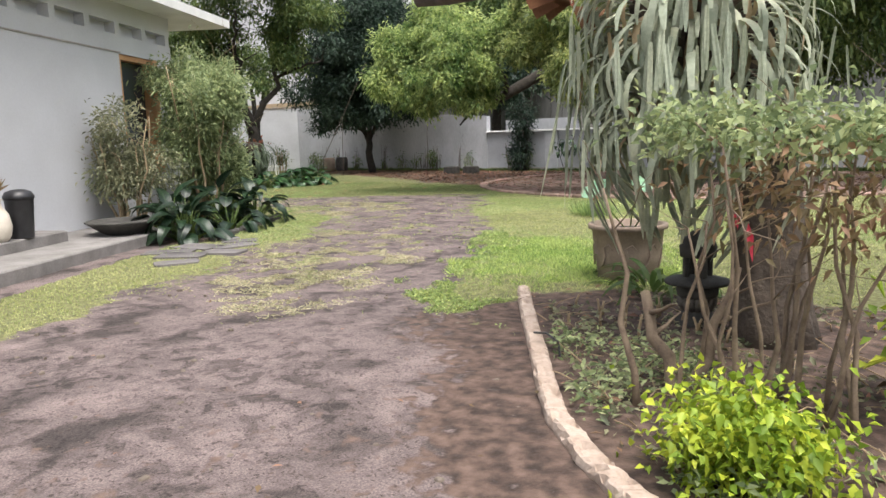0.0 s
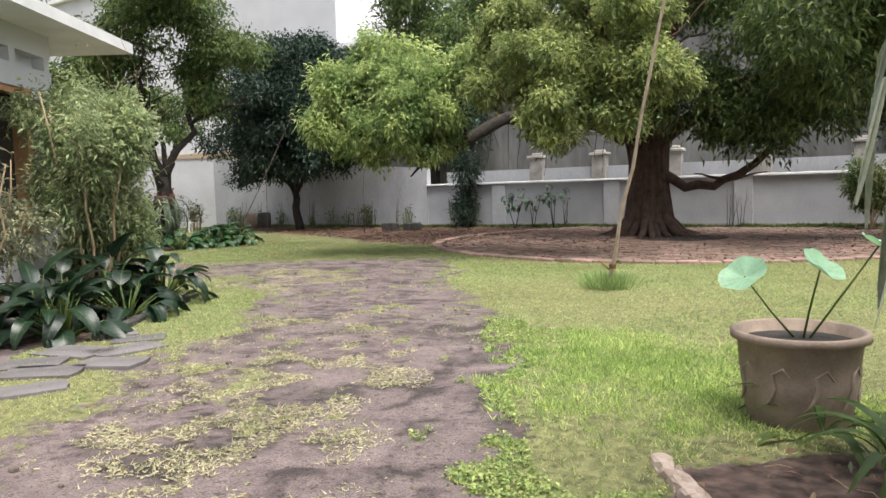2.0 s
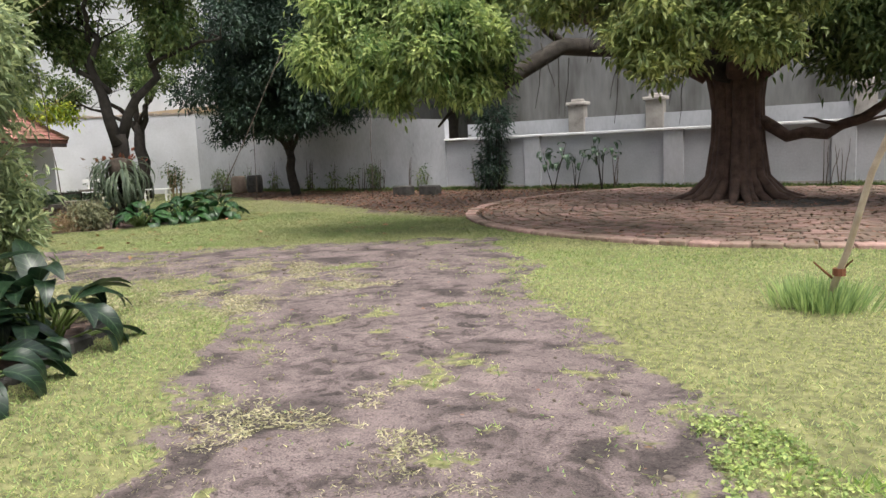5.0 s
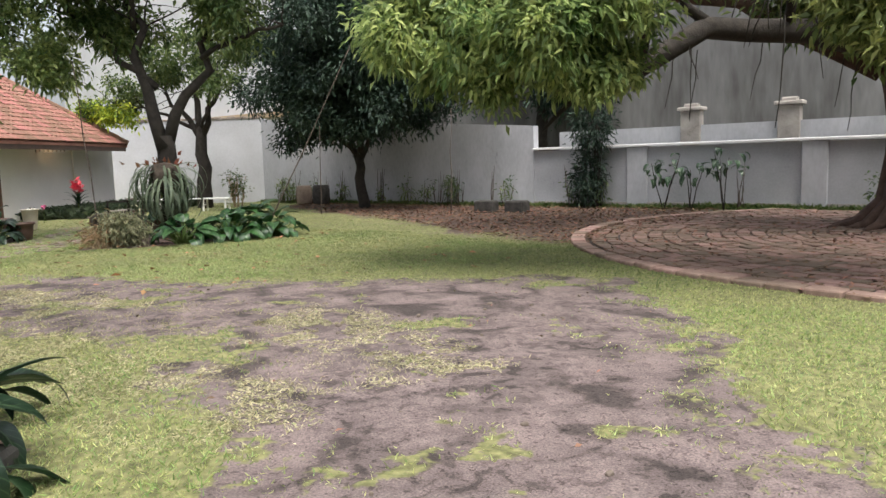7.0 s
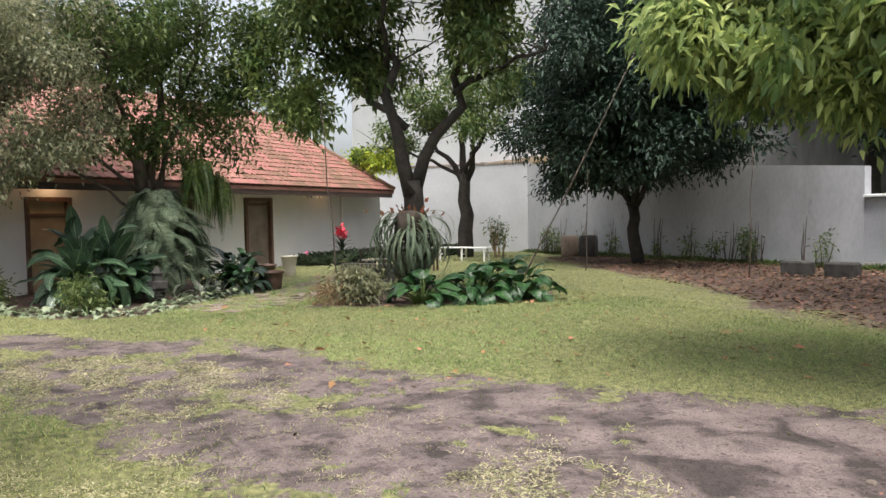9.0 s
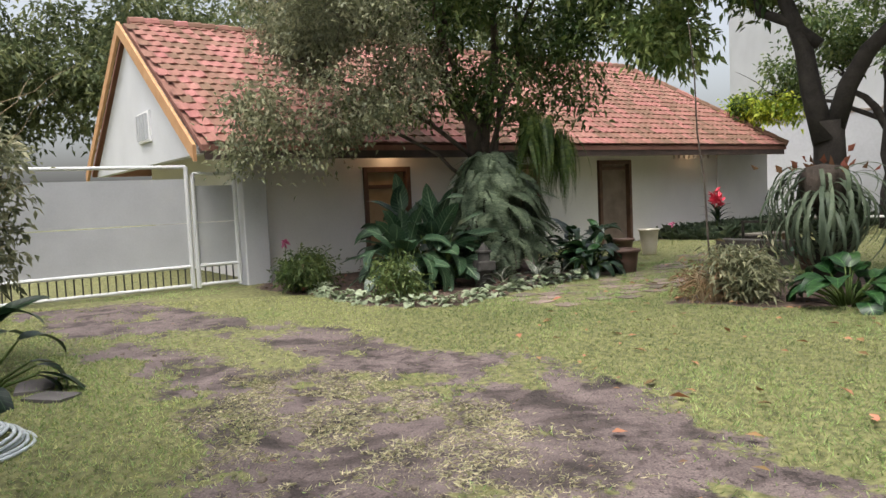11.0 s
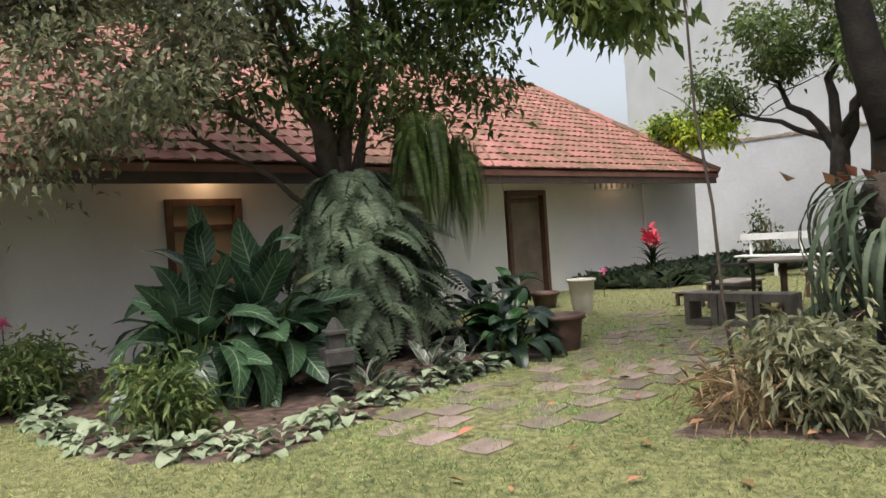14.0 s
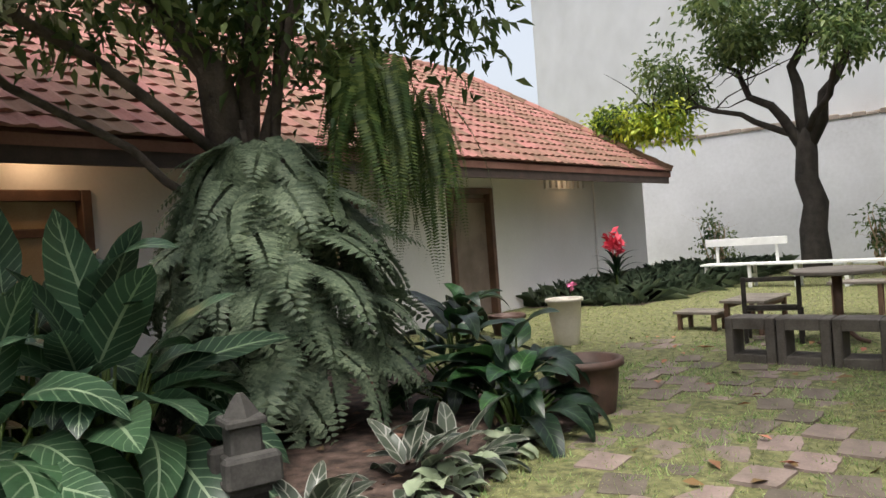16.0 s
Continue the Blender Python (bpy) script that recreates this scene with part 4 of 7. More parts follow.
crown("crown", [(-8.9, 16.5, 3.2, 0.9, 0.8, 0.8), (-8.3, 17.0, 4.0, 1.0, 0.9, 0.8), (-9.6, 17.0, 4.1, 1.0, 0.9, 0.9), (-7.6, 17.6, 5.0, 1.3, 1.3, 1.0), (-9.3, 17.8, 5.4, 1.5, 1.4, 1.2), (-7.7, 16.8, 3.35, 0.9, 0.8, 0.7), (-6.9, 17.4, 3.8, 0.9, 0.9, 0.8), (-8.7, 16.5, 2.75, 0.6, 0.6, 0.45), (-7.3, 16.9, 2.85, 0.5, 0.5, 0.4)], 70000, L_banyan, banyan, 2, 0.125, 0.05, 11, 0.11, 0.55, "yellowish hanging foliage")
# upper leaves take a darker colour that stands in for their shade
crown("crown", [(-4.5, 22.5, 4.6, 2.6, 2.2, 1.6), (-9, 24.5, 7.5, 4.5, 3.5, 2.4), (-14.5, 22.5, 6.8, 2.6, 2.6, 1.8), (-3, 20, 5.5, 2.2, 2.2, 1.6), (0, 23, 4.8, 2.8, 2.5, 2.0), (-6.4, 23.4, 3.5, 1.1, 1.0, 0.9), (-4.5, 23.5, 3.3, 1.3, 1.2, 1.0), (-2.3, 23.2, 3.4, 1.4, 1.2, 1.1), (-0.2, 23.2, 3.7, 1.5, 1.3, 1.1), (-7.4, 22.8, 4.0, 1.3, 1.0, 1.1), (-6.3, 22.7, 3.2, 1.1, 0.9, 0.9), (-5.2, 22.6, 3.3, 1.2, 1.0, 0.9), (-9.0, 22.3, 4.5, 1.4, 1.0, 1.0), (-10.2, 22.6, 4.4, 1.2, 1.0, 0.9)], 110000, L_mid, banyan, 3, 0.19, 0.07, 9, 0.2, 0.6, "upper foliage with its shade put into darker leaves")

# the dark tree by the tall wall
dt = thing("dark_tree", "dark dense evergreen tree with a forked trunk", "tree")
limb("trunk", (-24.4, 26.2, -0.1), (-24.5, 26.1, 1.7), 0.2, 0.14, M_bark_dark, dt, 0, 0.1, 6, 50, 10)
for k, b in enumerate(((-25.7, 26, 4.2), (-24.2, 25.6, 5), (-23.1, 26, 3.9), (-24.8, 26.8, 4.6), (-23.6, 25.2, 3.2), (-25.6, 25.2, 3.0))):
    limb("limb", (-24.5, 26.1, 1.4 + 0.05 * k), b, 0.1, 0.03, M_bark_dark, dt, 0.1, 0.12, 6, 51 + k, 7, 0.05, 3)
crown("crown", [(-24.4, 25.8, 5.2, 3.0, 2.6, 2.3), (-27.0, 25.8, 4.3, 1.8, 1.7, 1.6), (-21.8, 25.8, 4.3, 1.9, 1.8, 1.6), (-24.0, 24.9, 3.6, 1.9, 1.5, 1.2), (-26.2, 25.3, 2.9, 1.2, 1.1, 0.8), (-22.6, 25.4, 2.9, 1.3, 1.2, 0.8), (-25, 26, 7.6, 2.6, 2.4, 1.8)], 95000, L_dark, dt, 4, 0.17, 0.065, 9, 0.18, 0.5, "dense dark crown")

# the forked tree of the island bed, with its hanging fern
it = thing("forked_tree", "tall forked garden tree with mossy dark bark", "tree")
limb("trunk", (-22.4, 17.7, -0.1), (-22.2, 17.55, 2.2), 0.24, 0.19, M_bark_dark, it, 0, 0.08, 6, 60, 10)
for k, (a, b, r) in enumerate((((-22.2, 17.5, 1.9), (-23.0, 17.2, 6.2), 0.16), ((-22.2, 17.6, 2.0), (-20.9, 18.6, 5.6), 0.14), ((-22.3, 17.5, 3.2), (-24.0, 16.0, 5.2), 0.08), ((-21.5, 18.1, 3.8), (-19.9, 19.0, 4.4), 0.07), ((-22.7, 17.3, 4.4), (-21.3, 16.4, 6), 0.07), ((-21.5, 18.2, 4.2), (-22.6, 19.4, 6), 0.07))):
    limb("limb", a, b, r, 0.03, M_bark_dark, it, 0.1, 0.14, 8, 61 + k, 8, 0.06, 6)
# the last lump is out of view, added to shade the ground below
crown("crown", [(-23.2, 16.8, 6.0, 1.6, 1.5, 1.1), (-24.4, 15.9, 5.3, 1.1, 1.1, 0.8), (-20.6, 18.8, 5.9, 1.6, 1.5, 1.0), (-22, 17.5, 7.2, 2.4, 2.2, 1.1), (-22.5, 19.2, 5.6, 1.2, 1.1, 0.8), (-23.6, 17.8, 4.6, 0.8, 0.8, 0.6), (-23.0, 16.9, 4.7, 0.9, 0.8, 0.6), (-20.9, 18.4, 4.6, 0.9, 0.8, 0.6), (-20.4, 16.2, 7.2, 1.6, 1.5, 0.8)], 42000, L_mid, it, 5, 0.16, 0.065, 7, 0.16, 0.4, "open leafy crown with an unseen lump added for shade", gap=0.5)
crown("crown", [(-24.0, 16.3, 3.6, 0.45, 0.4, 0.35), (-24.6, 15.8, 4.3, 0.9, 0.8, 0.8)], 4000, L_bright, it, 6, 0.16, 0.065, 7, 0.14, 0.5, "fresh light green leaves")

# the tree of the fern bed
ft = thing("fern_bed_tree", "spreading tree with several stems above a fern mound", "tree")
limb("trunk", (-26.0, 13.4, -0.1), (-26.0, 13.3, 2.35), 0.26, 0.15, M_bark, ft, 0, 0.06, 6, 70, 14, 0.14)
for k, (a, b, r) in enumerate((((-26.0, 13.3, 2.0), (-26.1, 12.3, 6.2), 0.15), ((-26.0, 13.4, 1.9), (-26.3, 13.9, 6.4), 0.11), ((-25.9, 13.5, 2.0), (-26.0, 14.7, 5.8), 0.05), ((-25.8, 13.6, 2.0), (-25.7, 14.4, 5.5), 0.04), ((-25.9, 13.2, 2.1), (-24.4, 10.4, 3.6), 0.045), ((-25.95, 13.1, 1.7), (-25.2, 11.2, 2.9), 0.035), ((-26.0, 12.9, 3.2), (-25.2, 10.8, 4.6), 0.05), ((-26, 13, 3.6), (-23.8, 12.2, 5), 0.05))):
    limb("limb", a, b, r, 0.025, M_bark, ft, 0.1, 0.12, 8, 71 + k, 8, 0.06, 6)
crown("crown", [(-24.4, 10.5, 3.0, 1.1, 1.1, 0.9), (-24.9, 11.3, 4.0, 1.5, 1.5, 1.0), (-24.3, 9.8, 2.2, 0.6, 0.6, 0.55), (-23.9, 11.3, 4.6, 1.3, 1.2, 0.9), (-25.3, 10.3, 4.6, 1.3, 1.3, 0.9), (-24.6, 12.2, 3.2, 0.6, 0.6, 0.4), (-24.3, 11.3, 2.7, 0.9, 0.9, 0.45), (-24.4, 10.4, 2.4, 0.8, 0.8, 0.5), (-24.1, 9.75, 2.0, 0.5, 0.5, 0.4)], 30000, L_grey, ft, 7, 0.092, 0.045, 9, 0.13, 0.4, "dusty grey-green lower foliage", gap=0.55)
# darker leaves stand in for shade; the last, unseen lump shades the path
crown("crown", [(-26.2, 12.5, 6.2, 2.2, 2.2, 1.2), (-26.2, 14.5, 5.2, 1.5, 1.6, 1.0), (-25.6, 15.4, 4.6, 0.9, 0.9, 0.6), (-24.5, 12.6, 5.2, 1.4, 1.4, 0.8), (-26.5, 10.9, 5.6, 1.6, 1.5, 1.0), (-26.0, 14.4, 4.0, 0.8, 0.8, 0.5), (-25.5, 15.0, 4.0, 1.0, 1.0, 0.5), (-25.6, 12.0, 3.0, 0.9, 0.9, 0.4), (-25.2, 13.4, 3.3, 0.7, 0.9, 0.35), (-25.4, 14.8, 3.1, 0.7, 0.8, 0.35), (-25.9, 14.0, 3.1, 0.9, 1.1, 0.6), (-25.8, 14.6, 3.7, 0.8, 1.0, 0.7), (-25.7, 12.6, 4.3, 1.0, 1.1, 0.8), (-25.6, 13.6, 4.9, 1.0, 1.2, 0.8), (-24.4, 13.4, 7.0, 1.7, 1.7, 0.8)], 29000, L_mid, ft, 8, 0.14, 0.06, 8, 0.15, 0.4, "upper foliage with its shade put into darker leaves", gap=0.6)

# the gnarled tree by the white wall
gt = thing("gnarled_tree", "gnarled tree with sparse leaves beside a white wall", "tree")
limb("trunk", (-31.4, 25.0, -0.1), (-31.6, 25.2, 3.0), 0.3, 0.2, M_bark_dark, gt, 0, 0.05, 7, 80, 12, 0.16)
for k, (b, r) in enumerate((((-32.8, 24.2, 4.6), 0.13), ((-30.2, 25.6, 5.4), 0.13), ((-31.8, 25.6, 6.2), 0.14), ((-33.9, 23.2, 3.9), 0.08), ((-29.4, 24.4, 4.6), 0.08))):
    limb("limb", (-31.55, 25.15, 2.5 + 0.1 * k), b, r, 0.03, M_bark_dark, gt, 0.2, 0.16, 8, 81 + k, 8, 0.08, 7)
crown("crown", [(-33.6, 23.4, 4.3, 1.1, 1.0, 0.5), (-32.4, 24, 5.4, 1.6, 1.4, 0.7), (-30.2, 25, 5.6, 2.0, 1.8, 0.9), (-34.6, 22.8, 3.7, 0.6, 0.6, 0.4), (-29.2, 24.2, 4.4, 0.9, 0.9, 0.5)], 15000, L_mid, gt, 9, 0.16, 0.075, 6, 0.16, 0.4, "sparse leaves", gap=0.3)
crown("crown", [(-34.7, 22.7, 3.6, 0.55, 0.5, 0.45), (-33.6, 23.2, 3.5, 0.7, 0.6, 0.35)], 2600, L_lime, gt, 10, 0.16, 0.07, 6, 0.14, 0.4, "fresh lime green leaves")


# far trees and the neighbours' greenery
def far_tree(x, y, h, r, seed, mat=L_far, n=16000, leaf=0.34):
    t = thing("far_tree", "tall leafy tree beyond the garden", "tree", "trees beyond the garden")
    rng = random.Random(seed)
    limb("trunk", (x, y, -0.1), (x, y, h * 0.6), 0.3, 0.15, M_bark_dark, t, 0, 0.05, 6, seed, 8)
    blobs = [(x + rng.uniform(-0.6, 0.6) * r, y + rng.uniform(-0.6, 0.6) * r, h * rng.uniform(0.45, 0.9), r * 0.55, r * 0.55, r * 0.42) for _ in range(9)]
    crown("crown", blobs, n, mat, t, seed, leaf, leaf * 0.42, 9, 0.3, 0.4)
    return t


for k, (x, y, h, r) in enumerate(((-48, 2, 12, 5.5), (-44, -4, 11, 5), (-52, 8, 13, 6), (-40, -9, 11, 5), (-57, 16, 13, 6), (-34, -12, 10, 5), (-47, 10, 12, 4.5))):
    far_tree(x, y, h, r, 100 + k)
for k, (x, y, h, r) in enumerate(((11.5, 12, 8.5, 3.5), (12, 19, 9, 4), (11, 25.5, 9, 3.2), (1, 31.2, 8, 2.6))):
    far_tree(x, y, h, r, 120 + k, L_mid, 16000, 0.24)
far_tree(-20.5, 31.2, 9, 2.2, 130, L_dark, 16000, 0.24)
far_tree(-29.5, 30.8, 9.5, 2.0, 131, L_dark, 12000, 0.24)


# ---- shrubs and large-leaved plants ----
def shrub(name, label, x, y, h, r, mat, seed, n=9000, leaf=0.09, width=0.03, stems=9, lean=0.0, droop=0.3, z0=0.25):
    """A many-stemmed bush with leafy shoots."""
    t = thing(name, label, "shrub")
    rng = random.Random(seed)
    for k in range(stems):
        a = rng.uniform(0, 6.28)
        q = r * rng.uniform(0.2, 0.75)
        limb("stem", (x + math.cos(a) * 0.12, y + math.sin(a) * 0.12, -0.05), (x + math.cos(a) * q, y + math.sin(a) * q, h * rng.uniform(0.55, 0.9)), 0.03, 0.008, M_stem, t, 0, 0.1, 6, seed * 13 + k, 6, 0, 2)
    blobs = []
    for k in range(10):
        a, q, z = rng.uniform(0, 6.28), r * rng.uniform(0, 0.6), rng.uniform(z0 + 0.1, 0.82)
        blobs.append((x + math.cos(a) * q, y + math.sin(a) * q, h * z, r * 0.5, r * 0.5, h * 0.17))
    crown("foliage", blobs, n, mat, t, seed, leaf, width, 9, 0.1, droop)
    return t


shrub("feathery_shrub", "tall feathery light green bush beside the house corner", -12.65, 8.8, 3.8, 1.15, L_shrub, 201, 46000, 0.11, 0.03, 12, z0=0.0)
shrub("grey_shrub", "thin grey-green shrub beside the house wall", -12.2, 6.9, 2.3, 0.8, L_grey, 202, 9000, 0.09, 0.035, 12)
shrub("drive_shrub", "grey-green shrub beside the gate drive", -19.6, 7.7, 2.8, 0.8, L_grey, 203, 6000, 0.1, 0.045, 9)
shrub("low_shrub", "low leafy shrub at the bed's corner", -24.5, 10.35, 0.55, 0.55, L_mid, 204, 5000, 0.1, 0.03, 8, z0=0.05)
shrub("low_shrub", "low leafy shrub beside the bed's edge", -22.85, 11.7, 0.5, 0.36, L_mid, 205, 1800, 0.11, 0.03, 6, z0=0.05)
shrub("dry_bush", "half-dry brownish bush at the island's end", -21.35, 15.5, 0.42, 0.4, L_dry, 206, 700, 0.14, 0.012, 14, z0=0.05)
shrub("dry_bush", "grey-green bush at the island's end", -21.2, 15.85, 0.62, 0.45, L_grey, 207, 3000, 0.12, 0.03, 8, z0=0.1)
shrub("bare_shrub", "sparse half-bare shrub against the white wall", -34.2, 25.0, 1.5, 0.5, L_mid, 210, 500, 0.12, 0.05, 10)
shrub("bare_shrub", "sparse half-bare shrub behind the white bench", -30.3, 25.7, 1.4, 0.5, L_mid, 211, 400, 0.12, 0.05, 10)
shrub("lime_shrub", "lime green leafy shrub behind the kerb", -0.85, 3.2, 0.42, 0.34, L_lime, 208, 3400, 0.052, 0.034, 7, z0=0.1)
shrub("lime_shrub", "small yellow-green shrub below the fern tree", -0.2, 4.6, 0.7, 0.4, L_lime, 209, 900, 0.11, 0.06, 5, z0=0.3)


def blade(name, mat, length, width, curl=0.5, shape=1.0, nseg=8, wave=0.0, cup=0.25):
    """A broad leaf along +y from its base, arched by curl, with UV (across, along)."""
    sh = Shape()
    sh.uv = []
    y = z = 0.0
    ang = 0.5
    for i in range(nseg + 1):
        t = i / nseg
        w = width * 0.5 * (math.sin(math.pi * min(1, t ** (0.62 * shape) * 0.97 + 0.03)) ** 0.66) + 0.003
        for u in (-1, -0.5, 0, 0.5, 1):
            sh.v.append((u * w, y, z + abs(u) * w * cup + wave * math.sin(t * 14 + u * 3) * abs(u) * w))
            sh.uv.append((0.5 + u * 0.5, t))
        y += math.cos(ang) * length / nseg
        z += math.sin(ang) * length / nseg
        ang -= curl * 2.2 / nseg
    for i in range(nseg):
        for j in range(4):
            a = i * 5 + j
            sh.f.append((a, a + 1, a + 6, a + 5))
    return sh.mesh(name, mat, True)


def leafy_clump(name, label, x, y, meshes, n, radius, hmin, hmax, seed, stalk=True, tilt=(5, 65), size=(0.7, 1.1), stem_mat=None, z=0.0, category="plant", group="", spin=20):
    """A clump of stalks, each with one broad leaf: leaves are single objects on shared meshes."""
    t = thing(name, label, category, group, at=pose(x, y, z))
    rng = random.Random(seed)
    for k in range(n):
        a = rng.uniform(0, 6.283)
        q = rng.random() ** 0.6
        h = hmin + (hmax - hmin) * (1 - q ** 1.5) * rng.uniform(0.75, 1.0)
        px, py = math.cos(a) * q * radius * 0.65, math.sin(a) * q * radius * 0.65
        s = rng.uniform(*size)
        up = tilt[1] - (tilt[1] - tilt[0]) * q + rng.uniform(-14, 14)
        ob = part("leaf", meshes[k % len(meshes)], None, t)
        ob.matrix_basis = pose(px, py, h, up - 28, rng.uniform(-spin, spin), math.degrees(a) - 90 + rng.uniform(-25, 25)) @ Matrix.Scale(s, 4)
        if stalk:
            part("stalk", Shape().tube([(px * 0.25, py * 0.25, -0.03), (px * 0.5, py * 0.5, h * 0.5), (px, py, h)], [0.016, 0.013, 0.009], 5), stem_mat or L_boston, t, smooth=True)
    return t


BIG = [blade("big_leaf", V_big, 0.7, 0.28, c, 1.1, 10, 0.08, 0.16) for c in (0.25, 0.55, 0.9)]
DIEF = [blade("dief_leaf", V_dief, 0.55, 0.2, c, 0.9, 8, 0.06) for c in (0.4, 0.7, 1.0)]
HOSTA = [blade("hosta_leaf", V_hosta, 0.42, 0.22, c, 0.9, 8, 0.06) for c in (0.5, 0.8, 1.1)]
STRIPE = [blade("stripe_leaf", V_stripe, 0.4, 0.12, c, 1.0, 7) for c in (0.3, 0.6)]
for k, (x, y, n, h) in enumerate(((-24.45, 12.4, 58, 1.15), (-24.05, 11.85, 40, 0.85), (-25.0, 11.9, 48, 1.25))):
    leafy_clump("veined_plant", "large dark-leaved plant with pale veins", x, y, BIG, n, 0.85, 0.22, h, 300 + k, tilt=(-35, 108), spin=30, size=(0.7, 1.1))
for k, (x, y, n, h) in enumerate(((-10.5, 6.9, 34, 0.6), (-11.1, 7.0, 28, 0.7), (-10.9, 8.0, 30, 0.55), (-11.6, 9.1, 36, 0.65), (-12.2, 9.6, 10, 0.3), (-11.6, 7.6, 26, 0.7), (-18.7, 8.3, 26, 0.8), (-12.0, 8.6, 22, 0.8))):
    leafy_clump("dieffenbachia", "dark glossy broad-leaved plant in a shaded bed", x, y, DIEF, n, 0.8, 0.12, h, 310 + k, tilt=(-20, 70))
for k, (x, y, n, h) in enumerate(((-20.5, 16.7, 36, 0.45), (-20.2, 17.6, 40, 0.5), (-19.9, 18.5, 34, 0.45), (-20.9, 18.3, 28, 0.6), (-21.3, 19.0, 26, 0.75))):
    leafy_clump("broad_leaf_plant", "low glossy green broad-leaved plant in the island bed", x, y, HOSTA, n, 0.75, 0.1, h, 320 + k, tilt=(0, 60), size=(0.8, 1.2))
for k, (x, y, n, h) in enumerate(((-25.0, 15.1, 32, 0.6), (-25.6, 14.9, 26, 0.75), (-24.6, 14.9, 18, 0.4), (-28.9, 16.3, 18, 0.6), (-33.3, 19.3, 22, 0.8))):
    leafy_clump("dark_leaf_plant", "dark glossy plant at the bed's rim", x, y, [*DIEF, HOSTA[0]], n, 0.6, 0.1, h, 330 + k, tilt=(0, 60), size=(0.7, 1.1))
for k, (x, y) in enumerate(((-23.9, 13.9), (-24.15, 14.25), (-23.4, 13.3))):
    leafy_clump("striped_plant", "striped purple-green plant at the bed's edge", x, y, STRIPE, 12, 0.3, 0.04, 0.18, 340 + k, stalk=False, tilt=(20, 70))


# ---- ferns ----
def frond(name, mat, length, pairs=18, pinna=0.16, curl=0.9, lacy=True, stiff=0.7):
    """An arching frond along +y: a rachis with paired pinnae; lacy ones are toothed again."""
    pos, way, up, ln = [], [], [], []
    y = z = 0.0
    ang = stiff
    step = length / pairs
    for i in range(pairs):
        t = i / pairs
        sz = pinna * (1 - t) ** 0.75 * min(1, 0.6 + t * 4)
        d = Vector((0, math.cos(ang), math.sin(ang)))
        for s in (-1, 1):
            w = Vector((s, d.y * 0.3, d.z * 0.3 - 0.1)).normalized()
            if lacy:
                pos.append((0, y, z)), way.append(w), up.append((0, -d.z, d.y)), ln.append(sz * 1.02)
                for q in range(8):
                    b = Vector((0, y, z)) + w * sz * ((q + 0.6) / 8.8)
                    for s2 in (-1, 1):
                        pos.append(b), way.append(w * 0.75 + d * s2 * 0.7), up.append((0, -d.z, d.y)), ln.append(sz * 0.36 * (1 - q / 9.5))
            else:
                pos.append((0, y, z)), way.append(w), up.append((0, -d.z, d.y)), ln.append(sz)
        y += math.cos(ang) * step
        z += math.sin(ang) * step
        ang -= curl * 2.0 / pairs
    ln = np.array(ln)
    return leaf_mesh(name, [tuple(p) for p in pos], [tuple(w) for w in way], up, ln, ln * np.where(ln > 0.9 * pinna * 0.1 + 0.09, 0.13, 0.42) if lacy else ln * 0.27, mat, 0.06, 0.05)


FROND = [frond("lacy_frond", L_fern, 0.6, 12, 0.25, c, True, 0.25) for c in (0.25, 0.45, 0.65)]
SWORD = [frond("sword_frond", L_boston, 1.25, 46, 0.13, c, False, 0.2) for c in (0.25, 0.4)]
mound = thing("fern_mound", "mound of grey-green lacy ferns round a trunk", "fern", at=pose(-25.6, 13.5, 0))
rm = random.Random(31)
for k in range(250):
    a = rm.uniform(0, 6.283)
    z = rm.uniform(0.4, 2.15)
    r = 0.2 + 0.62 * math.sin(math.pi * min(1, (z + 0.5) / 2.75)) * rm.uniform(0.7, 1.0)
    ob = part("frond", FROND[k % 3], None, mound)
    ob.matrix_basis = pose(math.cos(a) * r * 0.8, math.sin(a) * r, z, rm.uniform(-85, -25), rm.uniform(-25, 25), math.degrees(a) - 90 + rm.uniform(-25, 25)) @ Matrix.Scale(rm.uniform(0.8, 1.25), 4)
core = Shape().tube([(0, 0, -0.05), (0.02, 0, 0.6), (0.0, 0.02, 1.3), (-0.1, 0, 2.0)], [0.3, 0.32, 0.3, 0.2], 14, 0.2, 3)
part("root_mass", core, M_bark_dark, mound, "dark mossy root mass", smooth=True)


def hanging_fern(x, y, z, n, seed, r=0.25, size=(0.7, 1.1)):
    t = thing("hanging_fern", "hanging sword fern with drooping fronds", "fern", at=pose(x, y, z))
    rng = random.Random(seed)
    for k in range(n):
        a = rng.uniform(0, 6.283)
        ob = part("frond", SWORD[k % 2], None, t)
        ob.matrix_basis = pose(math.cos(a) * r * rng.random(), math.sin(a) * r * rng.random(), rng.uniform(-0.3, 0.2), rng.uniform(-95, -62), 0, math.degrees(a) - 90) @ Matrix.Scale(rng.uniform(*size), 4)
    part("root_ball", Shape().lathe([(0.02, -0.08), (0.05, -0.05), (0.06, 0), (0.04, 0.04), (0.01, 0.05)], sides=12), M_bark_dark, t, smooth=True)
    return t


hanging_fern(-25.35, 14.15, 2.65, 32, 41, 0.18)
hanging_fern(-25.45, 14.45, 2.6, 30, 42, 0.18)
hanging_fern(-25.6, 14.8, 2.35, 26, 43, size=(0.6, 0.95))


